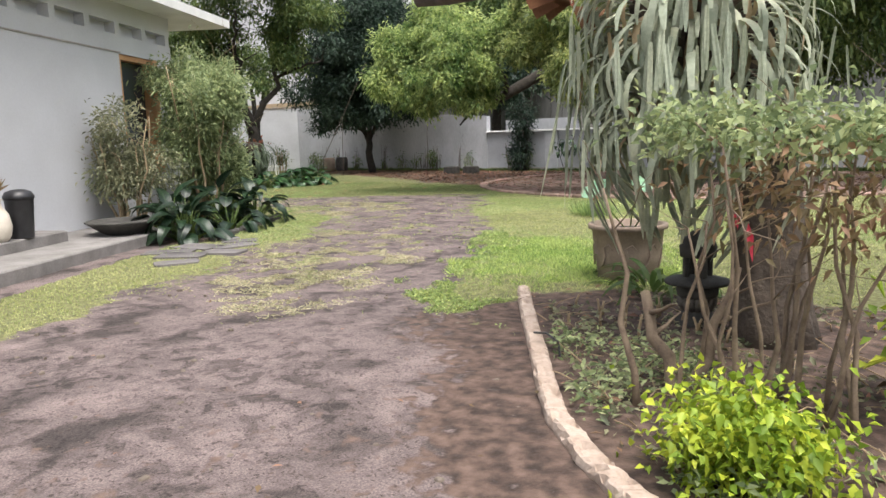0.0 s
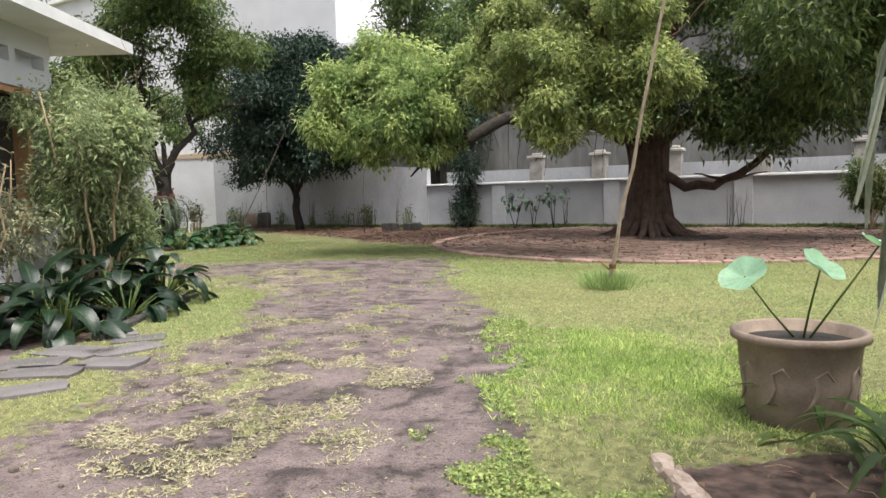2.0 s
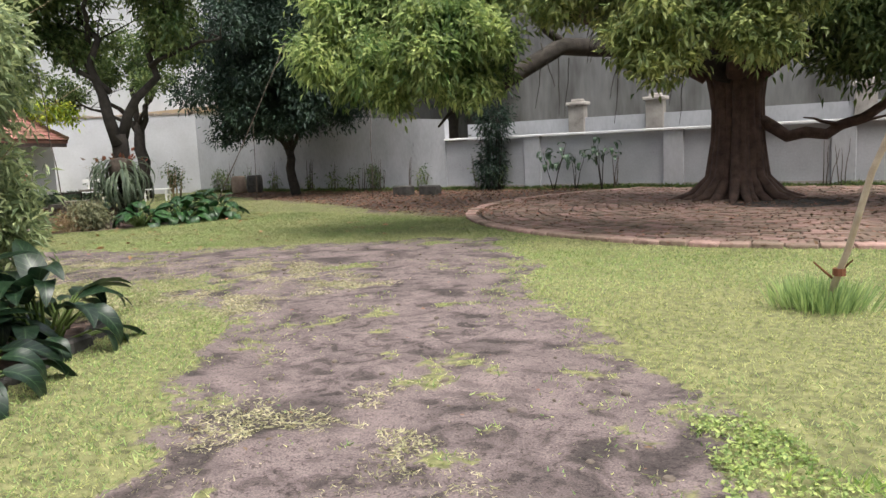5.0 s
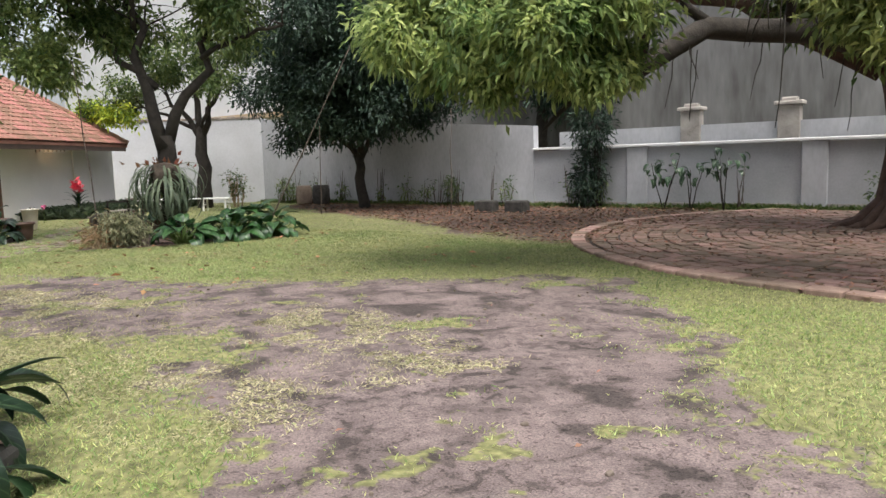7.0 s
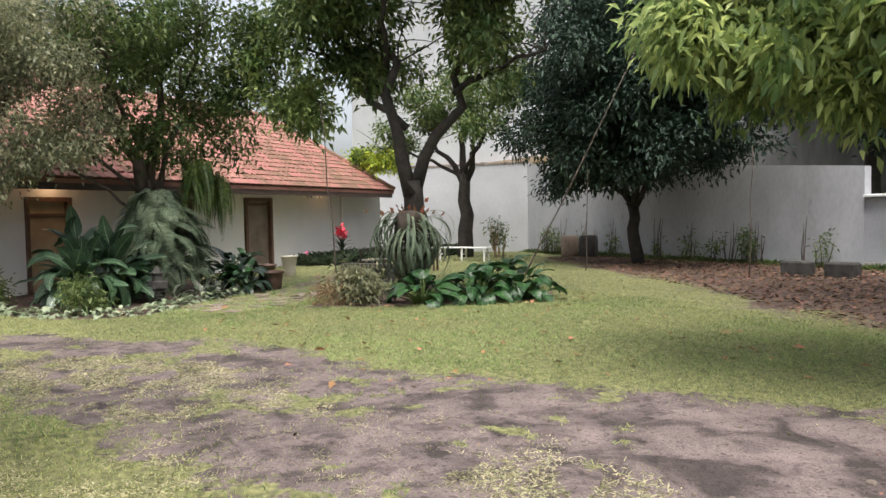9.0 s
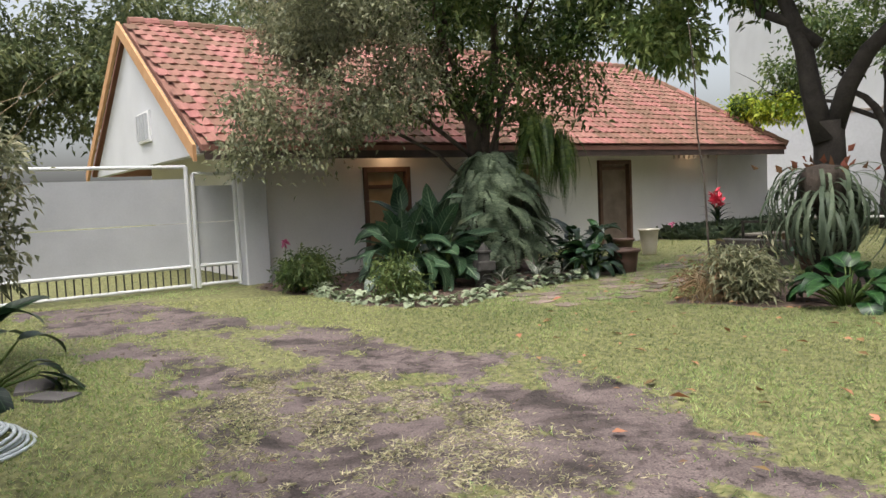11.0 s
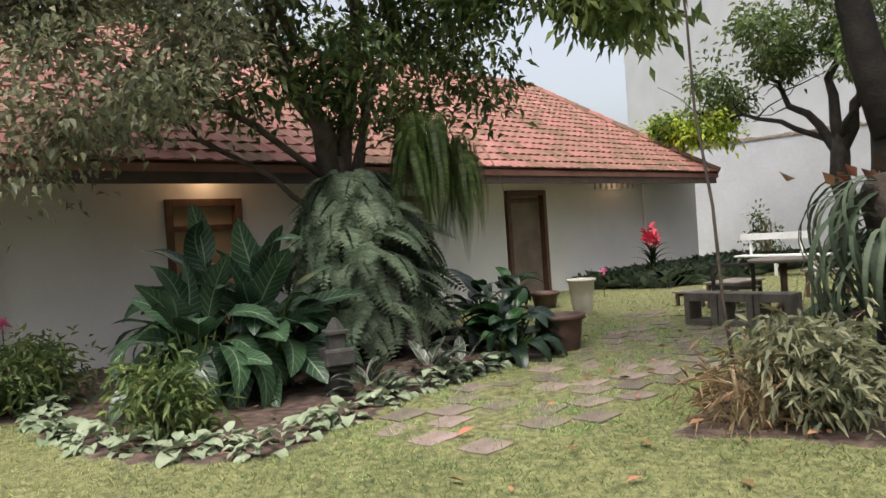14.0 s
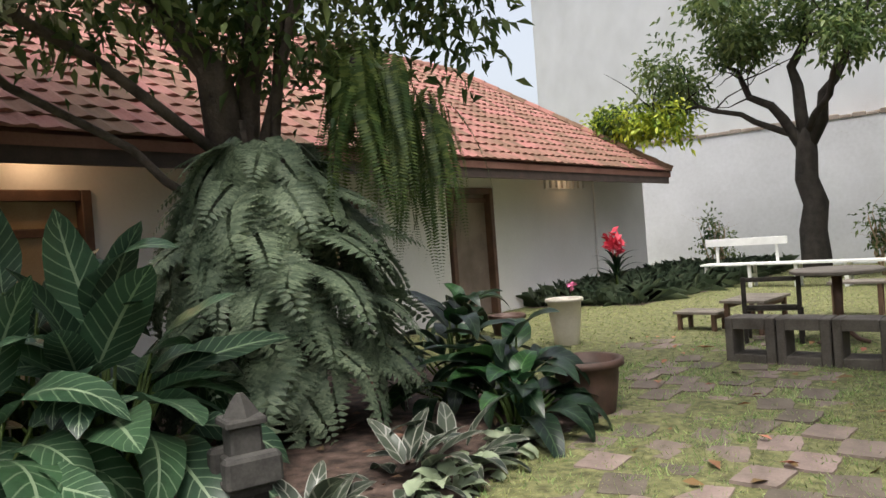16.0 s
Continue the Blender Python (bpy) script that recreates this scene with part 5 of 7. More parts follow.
# ---- staghorn ferns ----
def strap(name, mat, length, width, fork, curl, seed):
    """A strap frond that leaves outwards along +y and bends down; forked at its end."""
    rng = random.Random(seed)
    sh = Shape()

    def run(p, ang, ln, w, turn, n, droop):
        k = len(sh.v)
        x, y, z = p
        yaw = turn
        for i in range(n + 1):
            t = i / n
            ww = w * (0.55 + 0.6 * math.sin(math.pi * (0.15 + 0.8 * t))) * 0.5 * (1 if t < 0.9 else 0.6)
            sx, sy = math.cos(yaw), math.sin(yaw)
            sh.v.extend(((x - ww * sx, y - ww * sy, z), (x, y, z + ww * 0.3), (x + ww * sx, y + ww * sy, z)))
            x += -math.sin(yaw) * math.cos(ang) * ln / n
            y += math.cos(yaw) * math.cos(ang) * ln / n
            z += math.sin(ang) * ln / n
            ang = max(-1.5, ang - droop / n)
            if i < n:
                a = k + i * 3
                sh.f.extend(((a, a + 1, a + 4, a + 3), (a + 1, a + 2, a + 5, a + 4)))
        return (x, y, z), ang
    p, ang = run((0, 0, 0), 0.9, length * (0.6 if fork else 1.0), width, 0, 9, curl)
    if fork:
        for s in (-1, 1):
            run(p, ang, length * rng.uniform(0.3, 0.45), width * 0.65, s * rng.uniform(0.25, 0.55), 5, 0.5)
    return sh.mesh(name, mat, True)


STAG = [strap("staghorn_frond", M_stag, L, w, True, c, k) for k, (L, w, c) in enumerate(((1.2, 0.052, 2.6), (1.05, 0.046, 2.3), (1.3, 0.05, 2.9), (0.9, 0.058, 2.0)))]
STAG_DRY = [strap("dry_frond", M_stag_dry, 0.9, 0.05, True, 3.0, 9)]
STAG_SM = [strap("strap_frond", M_stag2, L, w, f, c, k) for k, (L, w, f, c) in enumerate(((1.3, 0.05, False, 2.9), (1.15, 0.06, True, 2.6), (1.45, 0.045, False, 3.0)))]


def staghorn(name, label, x, y, z, meshes, n, seed, size, r=0.2, drop=0.4, shield=0.4, rx=(-55, 8), shields=70):
    t = thing(name, label, "fern", at=pose(x, y, z))
    rng = random.Random(seed)
    for k in range(n):
        a = rng.uniform(0, 6.283)
        ob = part("frond", meshes[k % len(meshes)], None, t)
        ob.matrix_basis = pose(math.cos(a) * r, math.sin(a) * r, rng.uniform(-drop, 0.12), rng.uniform(*rx), rng.uniform(-12, 12), math.degrees(a) - 90 + rng.uniform(-12, 12)) @ Matrix.Scale(rng.uniform(*size), 4)
    rr = np.random.default_rng(seed)
    c = rr.normal(size=(shields, 3)) * [r, r, 0.08] + [0, 0, 0.08]
    w = c * [1, 1, 0] + rr.normal(size=(shields, 3)) * 0.08 + [0, 0, 0.35]
    part("shield_fronds", leaf_mesh("shield_fronds", c, w, rr.normal(size=(shields, 3)), shield, shield * 0.7, M_rust, 0.3, -0.1), None, t, "rust-brown dry shield fronds")
    part("root_ball", Shape().lathe([(0.03, -0.5), (r * 0.9, -0.35), (r * 1.1, -0.05), (r * 0.8, 0.12), (0.02, 0.16)], sides=12), M_bark, t, smooth=True)
    return t


staghorn("staghorn_fern", "huge staghorn fern with forked grey-green fronds", -1.85, 5.3, 2.4, [*STAG, *STAG, *STAG_DRY], 430, 51, (0.65, 1.05), 0.4, 0.95)
staghorn("strap_fern", "strap-leaved fern hanging round a tree trunk", -22.0, 17.35, 1.45, STAG_SM, 170, 52, (0.6, 0.95), 0.28, 0.5, 0.13, (-88, -20), 22)

# its trunk and the near stems
nt = thing("fern_trunk_tree", "thick fibrous trunk carrying a staghorn fern", "tree")
tr = Shape().tube([(-1.31, 5.55, -0.1), (-1.33, 5.52, 0.25), (-1.35, 5.48, 0.8), (-1.44, 5.42, 1.5), (-1.59, 5.37, 2.2), (-1.66, 5.35, 3.2), (-1.64, 5.45, 5.0)], [0.33, 0.26, 0.225, 0.21, 0.205, 0.2, 0.17], 26, 0.12, 8)
part("trunk", tr, M_bark, nt, smooth=True)
limb("limb", (-1.65, 5.3, 2.5), (-4.2, 5.2, 2.68), 0.085, 0.06, M_bark, nt, 0.03, 0.03, 9, 90, 9, 0.14)
limb("limb", (-1.6, 5.45, 3.4), (1.5, 6.8, 5.0), 0.12, 0.04, M_bark_dark, nt, 0.1, 0.1, 7, 91, 8, 0.1, 4)
crown("crown", [(0.8, 6.6, 5.4, 1.6, 1.4, 0.7)], 4000, L_mid, nt, 92, 0.16, 0.06, 8, 0.16)

hedge = thing("leggy_shrub", "leggy shrub with bare stems and a flat leafy top", "shrub")
rh = random.Random(61)
for k in range(20):
    bx, by = -1.45 + rh.uniform(-0.25, 1.3), 4.05 + rh.uniform(-0.3, 0.3)
    limb("stem", (bx, by, -0.03), (bx + rh.uniform(-0.3, 0.35), by + rh.uniform(-0.25, 0.25), rh.uniform(1.0, 1.6)), rh.uniform(0.012, 0.026), 0.006, M_twig, hedge, 0, 0.1, 6, 600 + k, 6, 0.05, 2)
limb("stem", (-1.5, 4.1, -0.05), (-1.75, 4.25, 0.55), 0.05, 0.03, M_twig, hedge, 0, 0.15, 6, 640, 8, 0.1, 2)
limb("stem", (-1.45, 4.05, -0.05), (-1.2, 4.2, 0.75), 0.045, 0.02, M_twig, hedge, 0, 0.15, 6, 641, 8, 0.1, 3)
crown("foliage", [(-1.0, 3.95, 1.5, 0.7, 0.4, 0.1), (-0.3, 4.0, 1.48, 0.8, 0.45, 0.12), (-1.35, 4.1, 1.52, 0.35, 0.3, 0.08)], 2400, L_shrub, hedge, 62, 0.06, 0.035, 7, 0.07, 0.0)
crown("foliage", [(-0.5, 4.0, 1.2, 0.9, 0.45, 0.22)], 900, L_dry, hedge, 63, 0.07, 0.03, 6, 0.1, 0.2, "dry curled leaves")
part("red_bract", leaf_mesh("red_bract", [(-1.42, 5.05, 1.02), (-1.38, 5.02, 0.9), (-1.45, 5.05, 0.98)], [(-0.3, -0.3, -0.9), (0.25, -0.3, -0.95), (0.1, -0.4, -0.7)], [(0, -1, 0.2)] * 3, [0.2, 0.22, 0.12], [0.045, 0.05, 0.03], M_red), M_red, nt, "long red hanging bract")


# ---- kerb, pots and things of the near bed ----
def kerb_piece(a, b, w=0.12, z=0.075):
    """A worn, uneven kerb stone with a rounded, chipped top."""
    sh = Shape()
    rng = random.Random(int(abs(a[0] * 100 + a[1] * 37)))
    a, b = Vector((*a, 0)), Vector((*b, 0))
    d = (b - a).normalized()
    m = Matrix.Translation(a) @ Matrix.Rotation(math.atan2(d.y, d.x), 4, "Z")
    n = 12
    sec = [(-0.5, -0.1), (-0.52, z * 0.45), (-0.46, z * 0.85), (-0.34, z), (0, z * 1.03), (0.34, z), (0.46, z * 0.85), (0.52, z * 0.45), (0.5, -0.1)]
    for i in range(n + 1):
        for u, h in sec:
            chip = rng.uniform(0.02, 0.05) if h > z * 0.7 and rng.random() < 0.12 else 0
            sh.v.append(tuple(m @ Vector((0.003 + ((b - a).length + 0.012) * i / n, u * w * rng.uniform(0.9, 1.06) * (1 - chip * 4), h - chip + (rng.uniform(-0.007, 0.007) if h > 0 else 0)))))
    for i in range(n):
        for j in range(8):
            q = i * 9 + j
            sh.f.append((q, q + 9, q + 10, q + 1))
    sh.f += [tuple(range(9)), tuple(n * 9 + 8 - j for j in range(9))]
    return sh


KERB = [(-0.2, 2.35), (-0.75, 2.5), (-1.16, 2.74), (-1.48, 2.98), (-1.86, 3.36), (-2.16, 3.78), (-2.5, 4.28), (-3.0, 5.0), (-3.42, 5.62), (-3.7, 6.05)]
kerb = structure("kerb", kerb_piece(KERB[0], KERB[1]), M_kerb, "curved pale concrete kerb round the near bed", "kerb")
for a, b in zip(KERB[1:], KERB[2:]):
    part("kerb_stone", kerb_piece(a, b), M_kerb, kerb)


def pot(name, label, x, y, r, h, mat, z=0.0, foot=0.75, rim=0.03, soil=True, category="pot", group=""):
    """A hollow tapered pot with a rolled rim and soil inside."""
    t = thing(name, label, category, group, at=pose(x, y, z))
    prof = [(r * foot * 0.9, 0), (r * foot, 0.02), (r * (foot + 0.55 * (1 - foot)), h * 0.5), (r * 0.97, h - rim * 2), (r + rim, h - rim * 1.7), (r + rim, h - 0.005), (r + rim * 0.5, h), (r - 0.02, h - 0.008), (r * 0.93, h - 0.08), (0.01, h - 0.09)]
    part("body", Shape().lathe(prof, sides=32), mat, t, smooth=True)
    if soil:
        part("soil", Shape().lathe([(r * 0.92, h - 0.075), (r * 0.5, h - 0.06), (0.01, h - 0.055)], sides=20), M_bark_dark, t, "dark soil")
    return t


lp = pot("lotus_pot", "large weathered clay pot with lotus leaves on the lawn", -3.15, 7.2, 0.37, 0.59, M_clay, foot=0.8)
ro = random.Random(7)
for k in range(9):
    a = k * 0.7
    pts = [Vector((math.cos(a + q * 0.09) * (0.322 + 0.055 * z), math.sin(a + q * 0.09) * (0.322 + 0.055 * z), z)) for q, z in ((0, 0.15), (1.5, 0.2), (2.5, 0.28), (2, 0.36), (4, 0.4), (5.5, 0.34))]
    part("relief", Shape().tube(pts, [0.006, 0.012, 0.013, 0.012, 0.01, 0.005], 6), M_clay, lp, smooth=True)


def round_leaf(r, mat):
    sh = Shape()
    sh.uv = []
    sh.v.append((0, 0, 0))
    sh.uv.append((0.5, 0))
    for i in range(3):
        for j in range(22):
            a = j * 2 * math.pi / 22
            q = (i + 1) / 3
            sh.v.append((math.cos(a) * r * q, math.sin(a) * r * q, r * (0.25 * q * q + 0.07 * q * math.sin(5 * a))))
            sh.uv.append((0.5 + 0.4 * math.cos(a * 6) * 0.5, q))
    for j in range(22):
        sh.f.append((0, 1 + j, 1 + (j + 1) % 22))
        for i in range(2):
            sh.f.append((1 + i * 22 + j, 1 + (i + 1) * 22 + j, 1 + (i + 1) * 22 + (j + 1) % 22, 1 + i * 22 + (j + 1) % 22))
    return sh.mesh("lotus_leaf", mat, True)


lotus = thing("lotus_plant", "lotus with round pale green leaves on long stalks", "plant", at=pose(-3.15, 7.2, 0.5))
LEAF_R = round_leaf(0.15, V_lotus)
for k, (dx, dy, dz, rx, ry, s) in enumerate(((-0.3, -0.12, 0.42, 35, -20, 1.0), (0.12, -0.05, 0.48, 30, 25, 1.0), (0.42, 0.2, 0.6, 25, 10, 0.8))):
    part("stalk", Shape().tube([(0.02 * k, 0, 0), (dx * 0.5, dy * 0.4, dz * 0.45), (dx, dy, dz)], [0.008, 0.007, 0.006], 6), L_boston, lotus, smooth=True)
    part("leaf", LEAF_R, None, lotus, at=pose(dx, dy, dz - 0.005, rx, ry, 40 * k) @ Matrix.Scale(s, 4))

nl = thing("garden_lantern", "dark lava-stone garden lantern with a wide brim in the bed", "lantern", at=pose(-1.93, 5.72, 0))
part("base", Shape().lathe([(0.17, -0.03), (0.17, 0.04), (0.12, 0.08), (0.11, 0.13)], sides=20), M_stone, nl, smooth=True)
ribs = Shape()
for k in range(16):
    a = k * math.pi / 8
    ribs.tube([(math.cos(a) * q, math.sin(a) * q, z) for q, z in ((0.1, 0.132), (0.125, 0.18), (0.13, 0.225))], [0.022, 0.026, 0.02], 6)
part("ribbed_collar", ribs.lathe([(0.1, 0.132), (0.12, 0.18), (0.12, 0.225), (0.01, 0.226)], sides=20), M_block, nl, "ribbed brownish stone collar", smooth=True)
part("bowl", Shape().lathe([(0.12, 0.227), (0.15, 0.24), (0.16, 0.29), (0.14, 0.315)], sides=24), M_stone, nl, smooth=True)
part("brim", Shape().lathe([(0.14, 0.316), (0.245, 0.335), (0.25, 0.35), (0.235, 0.362), (0.12, 0.385), (0.01, 0.386)], sides=28), M_stone, nl, smooth=True)
for k in range(4):
    part("pillar", Shape().box(-0.025, 0.025, 0.075, 0.115, 0.388, 0.54, pose(0, 0, 0, 0, 0, 45 + 90 * k), 0.008), M_stone, nl)
part("drum", Shape().lathe([(0.135, 0.542), (0.135, 0.58), (0.14, 0.62), (0.12, 0.68), (0.07, 0.72), (0.03, 0.75), (0.005, 0.76)], sides=20), M_stone, nl, smooth=True)
for k, (x, y, n, h) in enumerate(((-2.6, 6.5, 22, 0.1), (-1.9, 6.5, 20, 0.12), (-3.0, 6.9, 14, 0.08))):
    t = leafy_clump("crinum_lily", "strap-leaved green lily behind the kerb", x, y, [blade("lily_leaf", L_boston, 0.6, 0.05, 0.9, 1, 8)], n, 0.3, 0.02, h, 350 + k, stalk=False, tilt=(25, 75))
sprouts = thing("cut_stems", "short cut plant stems standing in bare soil", "plant")
rs = random.Random(71)
for k in range(26):
    x, y = rs.uniform(-3.0, -1.4), rs.uniform(4.6, 6.2)
    if (x + 2.2) * 0.8 + (y - 4.4) < 0.3:
        continue
    part("stub", Shape().tube([(x, y, -0.02), (x + rs.uniform(-0.015, 0.015), y, 0.07), (x + rs.uniform(-0.03, 0.03), y + rs.uniform(-0.02, 0.02), rs.uniform(0.1, 0.19))], [0.013, 0.012, 0.009], 6), M_stem, sprouts, smooth=True)
hook = tagged(part("bent_wire", Shape().tube([(-2.35, 4.3, 0.0), (-2.38, 4.33, 0.13), (-2.5, 4.38, 0.16), (-2.62, 4.42, 0.14)], [0.008] * 4, 6), M_black), "bent black wire hooked over the kerb", "wire")

# ---- the pole on the lawn ----
pole = thing("bamboo_pole", "leaning weathered bamboo pole planted in the lawn", "pole")
pp = limb_path((-6.22, 12.62, -0.1), (-4.72, 11.15, 4.9), 0, 0.015, 9, 5)
part("cane", Shape().tube(pp, [0.027, 0.026, 0.025, 0.024, 0.022, 0.02, 0.018, 0.015, 0.01], 10), M_pole, pole, smooth=True)
part("tie", Shape().tube([Vector(pp[1]) * 0.72 + Vector(pp[0]) * 0.28 + Vector((0, 0, dz)) for dz in (-0.03, 0.03)], [0.05, 0.05], 10).tube([(-6.13, 12.52, 0.3), (-6.26, 12.42, 0.44)], [0.012, 0.006], 6).tube([(-6.1, 12.54, 0.32), (-5.98, 12.48, 0.46)], [0.012, 0.006], 6), M_rust, pole, "reddish cloth tie")
rg = np.random.default_rng(77)
q = rg.normal(size=(900, 2)) * 0.11
part_ob = tagged(part("grass_tuft", leaf_mesh("grass_tuft", np.column_stack([-6.2 + q[:, 0] * 1.3, 12.6 + q[:, 1], np.zeros(900)]), np.column_stack([q * 1.6 + rg.normal(size=(900, 2)) * 0.15, np.full(900, 1.0)]), rg.normal(size=(900, 3)), rg.uniform(0.16, 0.36, 900), 0.014, L_lush, 0, 0.1), L_lush), "tall tuft of grass round the pole's foot", "grass", kind="stuff")


def cane(x, y, x2, y2, h, r=0.014):
    t = tagged(part("plant_stake", Shape().tube(limb_path((x, y, -0.05), (x2, y2, h), 0, 0.02, 6, int(abs(x * 31))), [r, r, r * 0.9, r * 0.8, r * 0.7, r * 0.6], 7), M_bark, smooth=True), "thin brown wooden stake standing in the ground", "stake", "garden stakes")
    return t


cane(-20.2, 18.4, -19.3, 20.6, 4.4)
cane(-22.1, 15.9, -22.3, 15.7, 3.6)
cane(-23.6, 23.4, -23.7, 23.6, 2.6)
cane(-19.6, 24.4, -19.8, 24.8, 2.9)

# ---- terrace things ----
bin_t = thing("waste_bin", "black plastic waste bin on the terrace", "bin", at=MF @ pose(-6.85, 9.35, 0.33))
part("body", Shape().lathe([(0.14, 0), (0.145, 0.01), (0.18, 0.52), (0.185, 0.53)], sides=20), M_black, bin_t, smooth=True)
part("lid", Shape().lathe([(0.195, 0.532), (0.195, 0.57), (0.16, 0.63), (0.08, 0.66), (0.01, 0.665)], sides=20), M_black, bin_t, "rounded black lid", smooth=True)
vase = thing("white_vase", "tall cream ceramic vase beside the bin", "vase", at=MF @ pose(-6.9, 8.95, 0.33))
part("body", Shape().lathe([(0.11, 0), (0.16, 0.08), (0.18, 0.2), (0.15, 0.36), (0.08, 0.46), (0.07, 0.52), (0.1, 0.56), (0.085, 0.555), (0.05, 0.45)], sides=28), M_cream, vase, smooth=True)
rv = np.random.default_rng(9)
part("dried_spray", leaf_mesh("dried_spray", rv.normal(size=(40, 3)) * [0.03, 0.03, 0.02] + [0, 0, 0.55], rv.normal(size=(40, 3)) * 0.3 + [0, 0, 1], rv.normal(size=(40, 3)), 0.35, 0.03, L_dry), L_dry, vase, "dried grass spray")
trough = thing("stone_planter", "shallow mossy stone planter on the terrace edge", "planter", at=MF @ pose(-6.35, 11.0, 0.17))
part("bowl", Shape().lathe([(0.25, 0), (0.3, 0.02), (0.5, 0.16), (0.56, 0.2), (0.53, 0.22), (0.45, 0.18), (0.02, 0.16)], sides=28), M_stone, trough, smooth=True)

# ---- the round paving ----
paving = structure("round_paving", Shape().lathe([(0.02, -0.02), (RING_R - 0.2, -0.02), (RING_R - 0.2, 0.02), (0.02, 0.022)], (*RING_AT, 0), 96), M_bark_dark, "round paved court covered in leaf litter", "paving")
stone = Shape().box(-0.19, 0.19, -0.12, 0.12, 0, 0.07, bev=0.015).mesh("border_stone", M_brick)
n_ring = int(2 * math.pi * RING_R / 0.4)
for k in range(n_ring):
    a = 2 * math.pi * k / n_ring
    part("border_stone", stone, None, paving, at=pose(RING_AT[0] + math.cos(a) * RING_R, RING_AT[1] + math.sin(a) * RING_R, 0.0 + 0.008 * math.sin(k * 2.3), math.sin(k * 1.7) * 1.5, math.cos(k * 2.9) * 1.5, math.degrees(a) + 90 + math.sin(k * 3.1) * 2))
joined = Shape()
rp = random.Random(81)
for i in range(25):
    r = RING_R - 0.34 - i * 0.25
    if r < 1.2:
        break
    m = int(2 * math.pi * r / 0.34)
    for k in range(m):
        a = 2 * math.pi * (k + 0.5 * (i % 2)) / m
        x, y = RING_AT[0] + math.cos(a) * r, RING_AT[1] + math.sin(a) * r
        if y > 28.3:
            continue
        joined.box(-0.155, 0.155, -0.11, 0.11, 0.0, 0.045 + rp.uniform(-0.008, 0.01), pose(x, y, 0, rp.uniform(-2, 2), rp.uniform(-2, 2), math.degrees(a) + 90 + rp.uniform(-3, 3)), 0.012)
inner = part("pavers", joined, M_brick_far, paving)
inner["kind"] = "stuff"

# ---- stepping stones ----
flags = structure("stone_path", Shape().box(-23.3, -23.25, 14.6, 14.65, -0.05, -0.03), M_flag, "worn stone path with grass in its joints", "path")
rf2 = random.Random(91)


def flag_mesh(seed, mat=M_flag):
    rng = random.Random(seed)
    n = 16
    poly = []
    for k in range(n):
        a = 2 * math.pi * k / n
        q = 1 / max(abs(math.cos(a)), abs(math.sin(a)))
        poly.append((math.cos(a) * 0.152 * q ** 0.9 * rng.uniform(0.94, 1.05), math.sin(a) * 0.12 * q ** 0.9 * rng.uniform(0.94, 1.05)))
    return Shape().prism(poly, -0.06, 0.029).mesh("flagstone", mat)


FLAG = [flag_mesh(k) for k in range(6)]
gxs = [(i, j) for i in range(18) for j in range(26)]
fx, fy = Vector((-0.58, 0.81)), Vector((-0.81, -0.58))
for i, j in gxs:
    p = Vector((-21.3, 13.2)) + fx * (0.32 * j) + fy * (0.4 * i - 2.5 + 0.2 * (j % 2))
    if depth_in(FLAGS, np.array([p.x]), np.array([p.y]))[0] > 0.0 and rf2.random() < 0.93:
        part("flagstone", FLAG[rf2.randrange(6)], None, flags, at=pose(p.x + rf2.uniform(-0.04, 0.04), p.y + rf2.uniform(-0.04, 0.04), rf2.uniform(-0.014, 0.0), rf2.uniform(-1.5, 1.5), rf2.uniform(-1.5, 1.5), 126 + rf2.uniform(-13, 13)))
SLAB = [flag_mesh(20 + k, M_slab) for k in range(6)]
slabs = structure("broken_slabs", Shape().box(-9.0, -8.95, 6.0, 6.05, -0.05, -0.03), M_slab, "broken grey slabs beside the house bed", "paving")
for k, (x, y, s, a) in enumerate(((-8.75, 6.3, 1.6, 25), (-9.5, 7.15, 1.5, 50), (-9.15, 6.75, 1.8, 80), (-9.55, 6.45, 2.0, 10), (-9.0, 5.8, 1.8, 33), (-9.95, 7.2, 1.2, 65), (-8.5, 5.4, 1.5, 62), (-9.45, 5.9, 1.9, 45), (-18.9, 8.7, 1.2, 20), (-18.5, 9.0, 1.0, 70))):
    part("slab", SLAB[k % 6], None, slabs, at=pose(x, y, 0.005, 0, 0, a) @ Matrix.Diagonal((s * 1.2, s, 1, 1)))
edging = structure("bed_edging", Shape().box(-10.7, -10.65, 8, 8.05, -0.05, -0.02), M_stone, "rough dark stones edging the house bed", "edging")
es = Shape().box(-0.17, 0.17, -0.07, 0.07, -0.06, 0.1, bev=0.03).mesh("edge_stone", M_stone)
EDGE = [(-9.85, 6.9), (-10.6, 8.0), (-11.2, 9.0), (-11.7, 9.75)]
for a, b in zip(EDGE, EDGE[1:]):
    a, b = Vector(a), Vector(b)
    n = max(1, round((b - a).length / 0.37))
    for k in range(n):
        p = a.lerp(b, (k + 0.5) / n)
        part("edge_stone", es, None, edging, at=pose(p.x + rf2.uniform(-0.02, 0.02), p.y, rf2.uniform(-0.02, 0.02), rf2.uniform(-4, 4), rf2.uniform(-4, 4), math.degrees(math.atan2(b.y - a.y, b.x - a.x)) + rf2.uniform(-6, 6)))

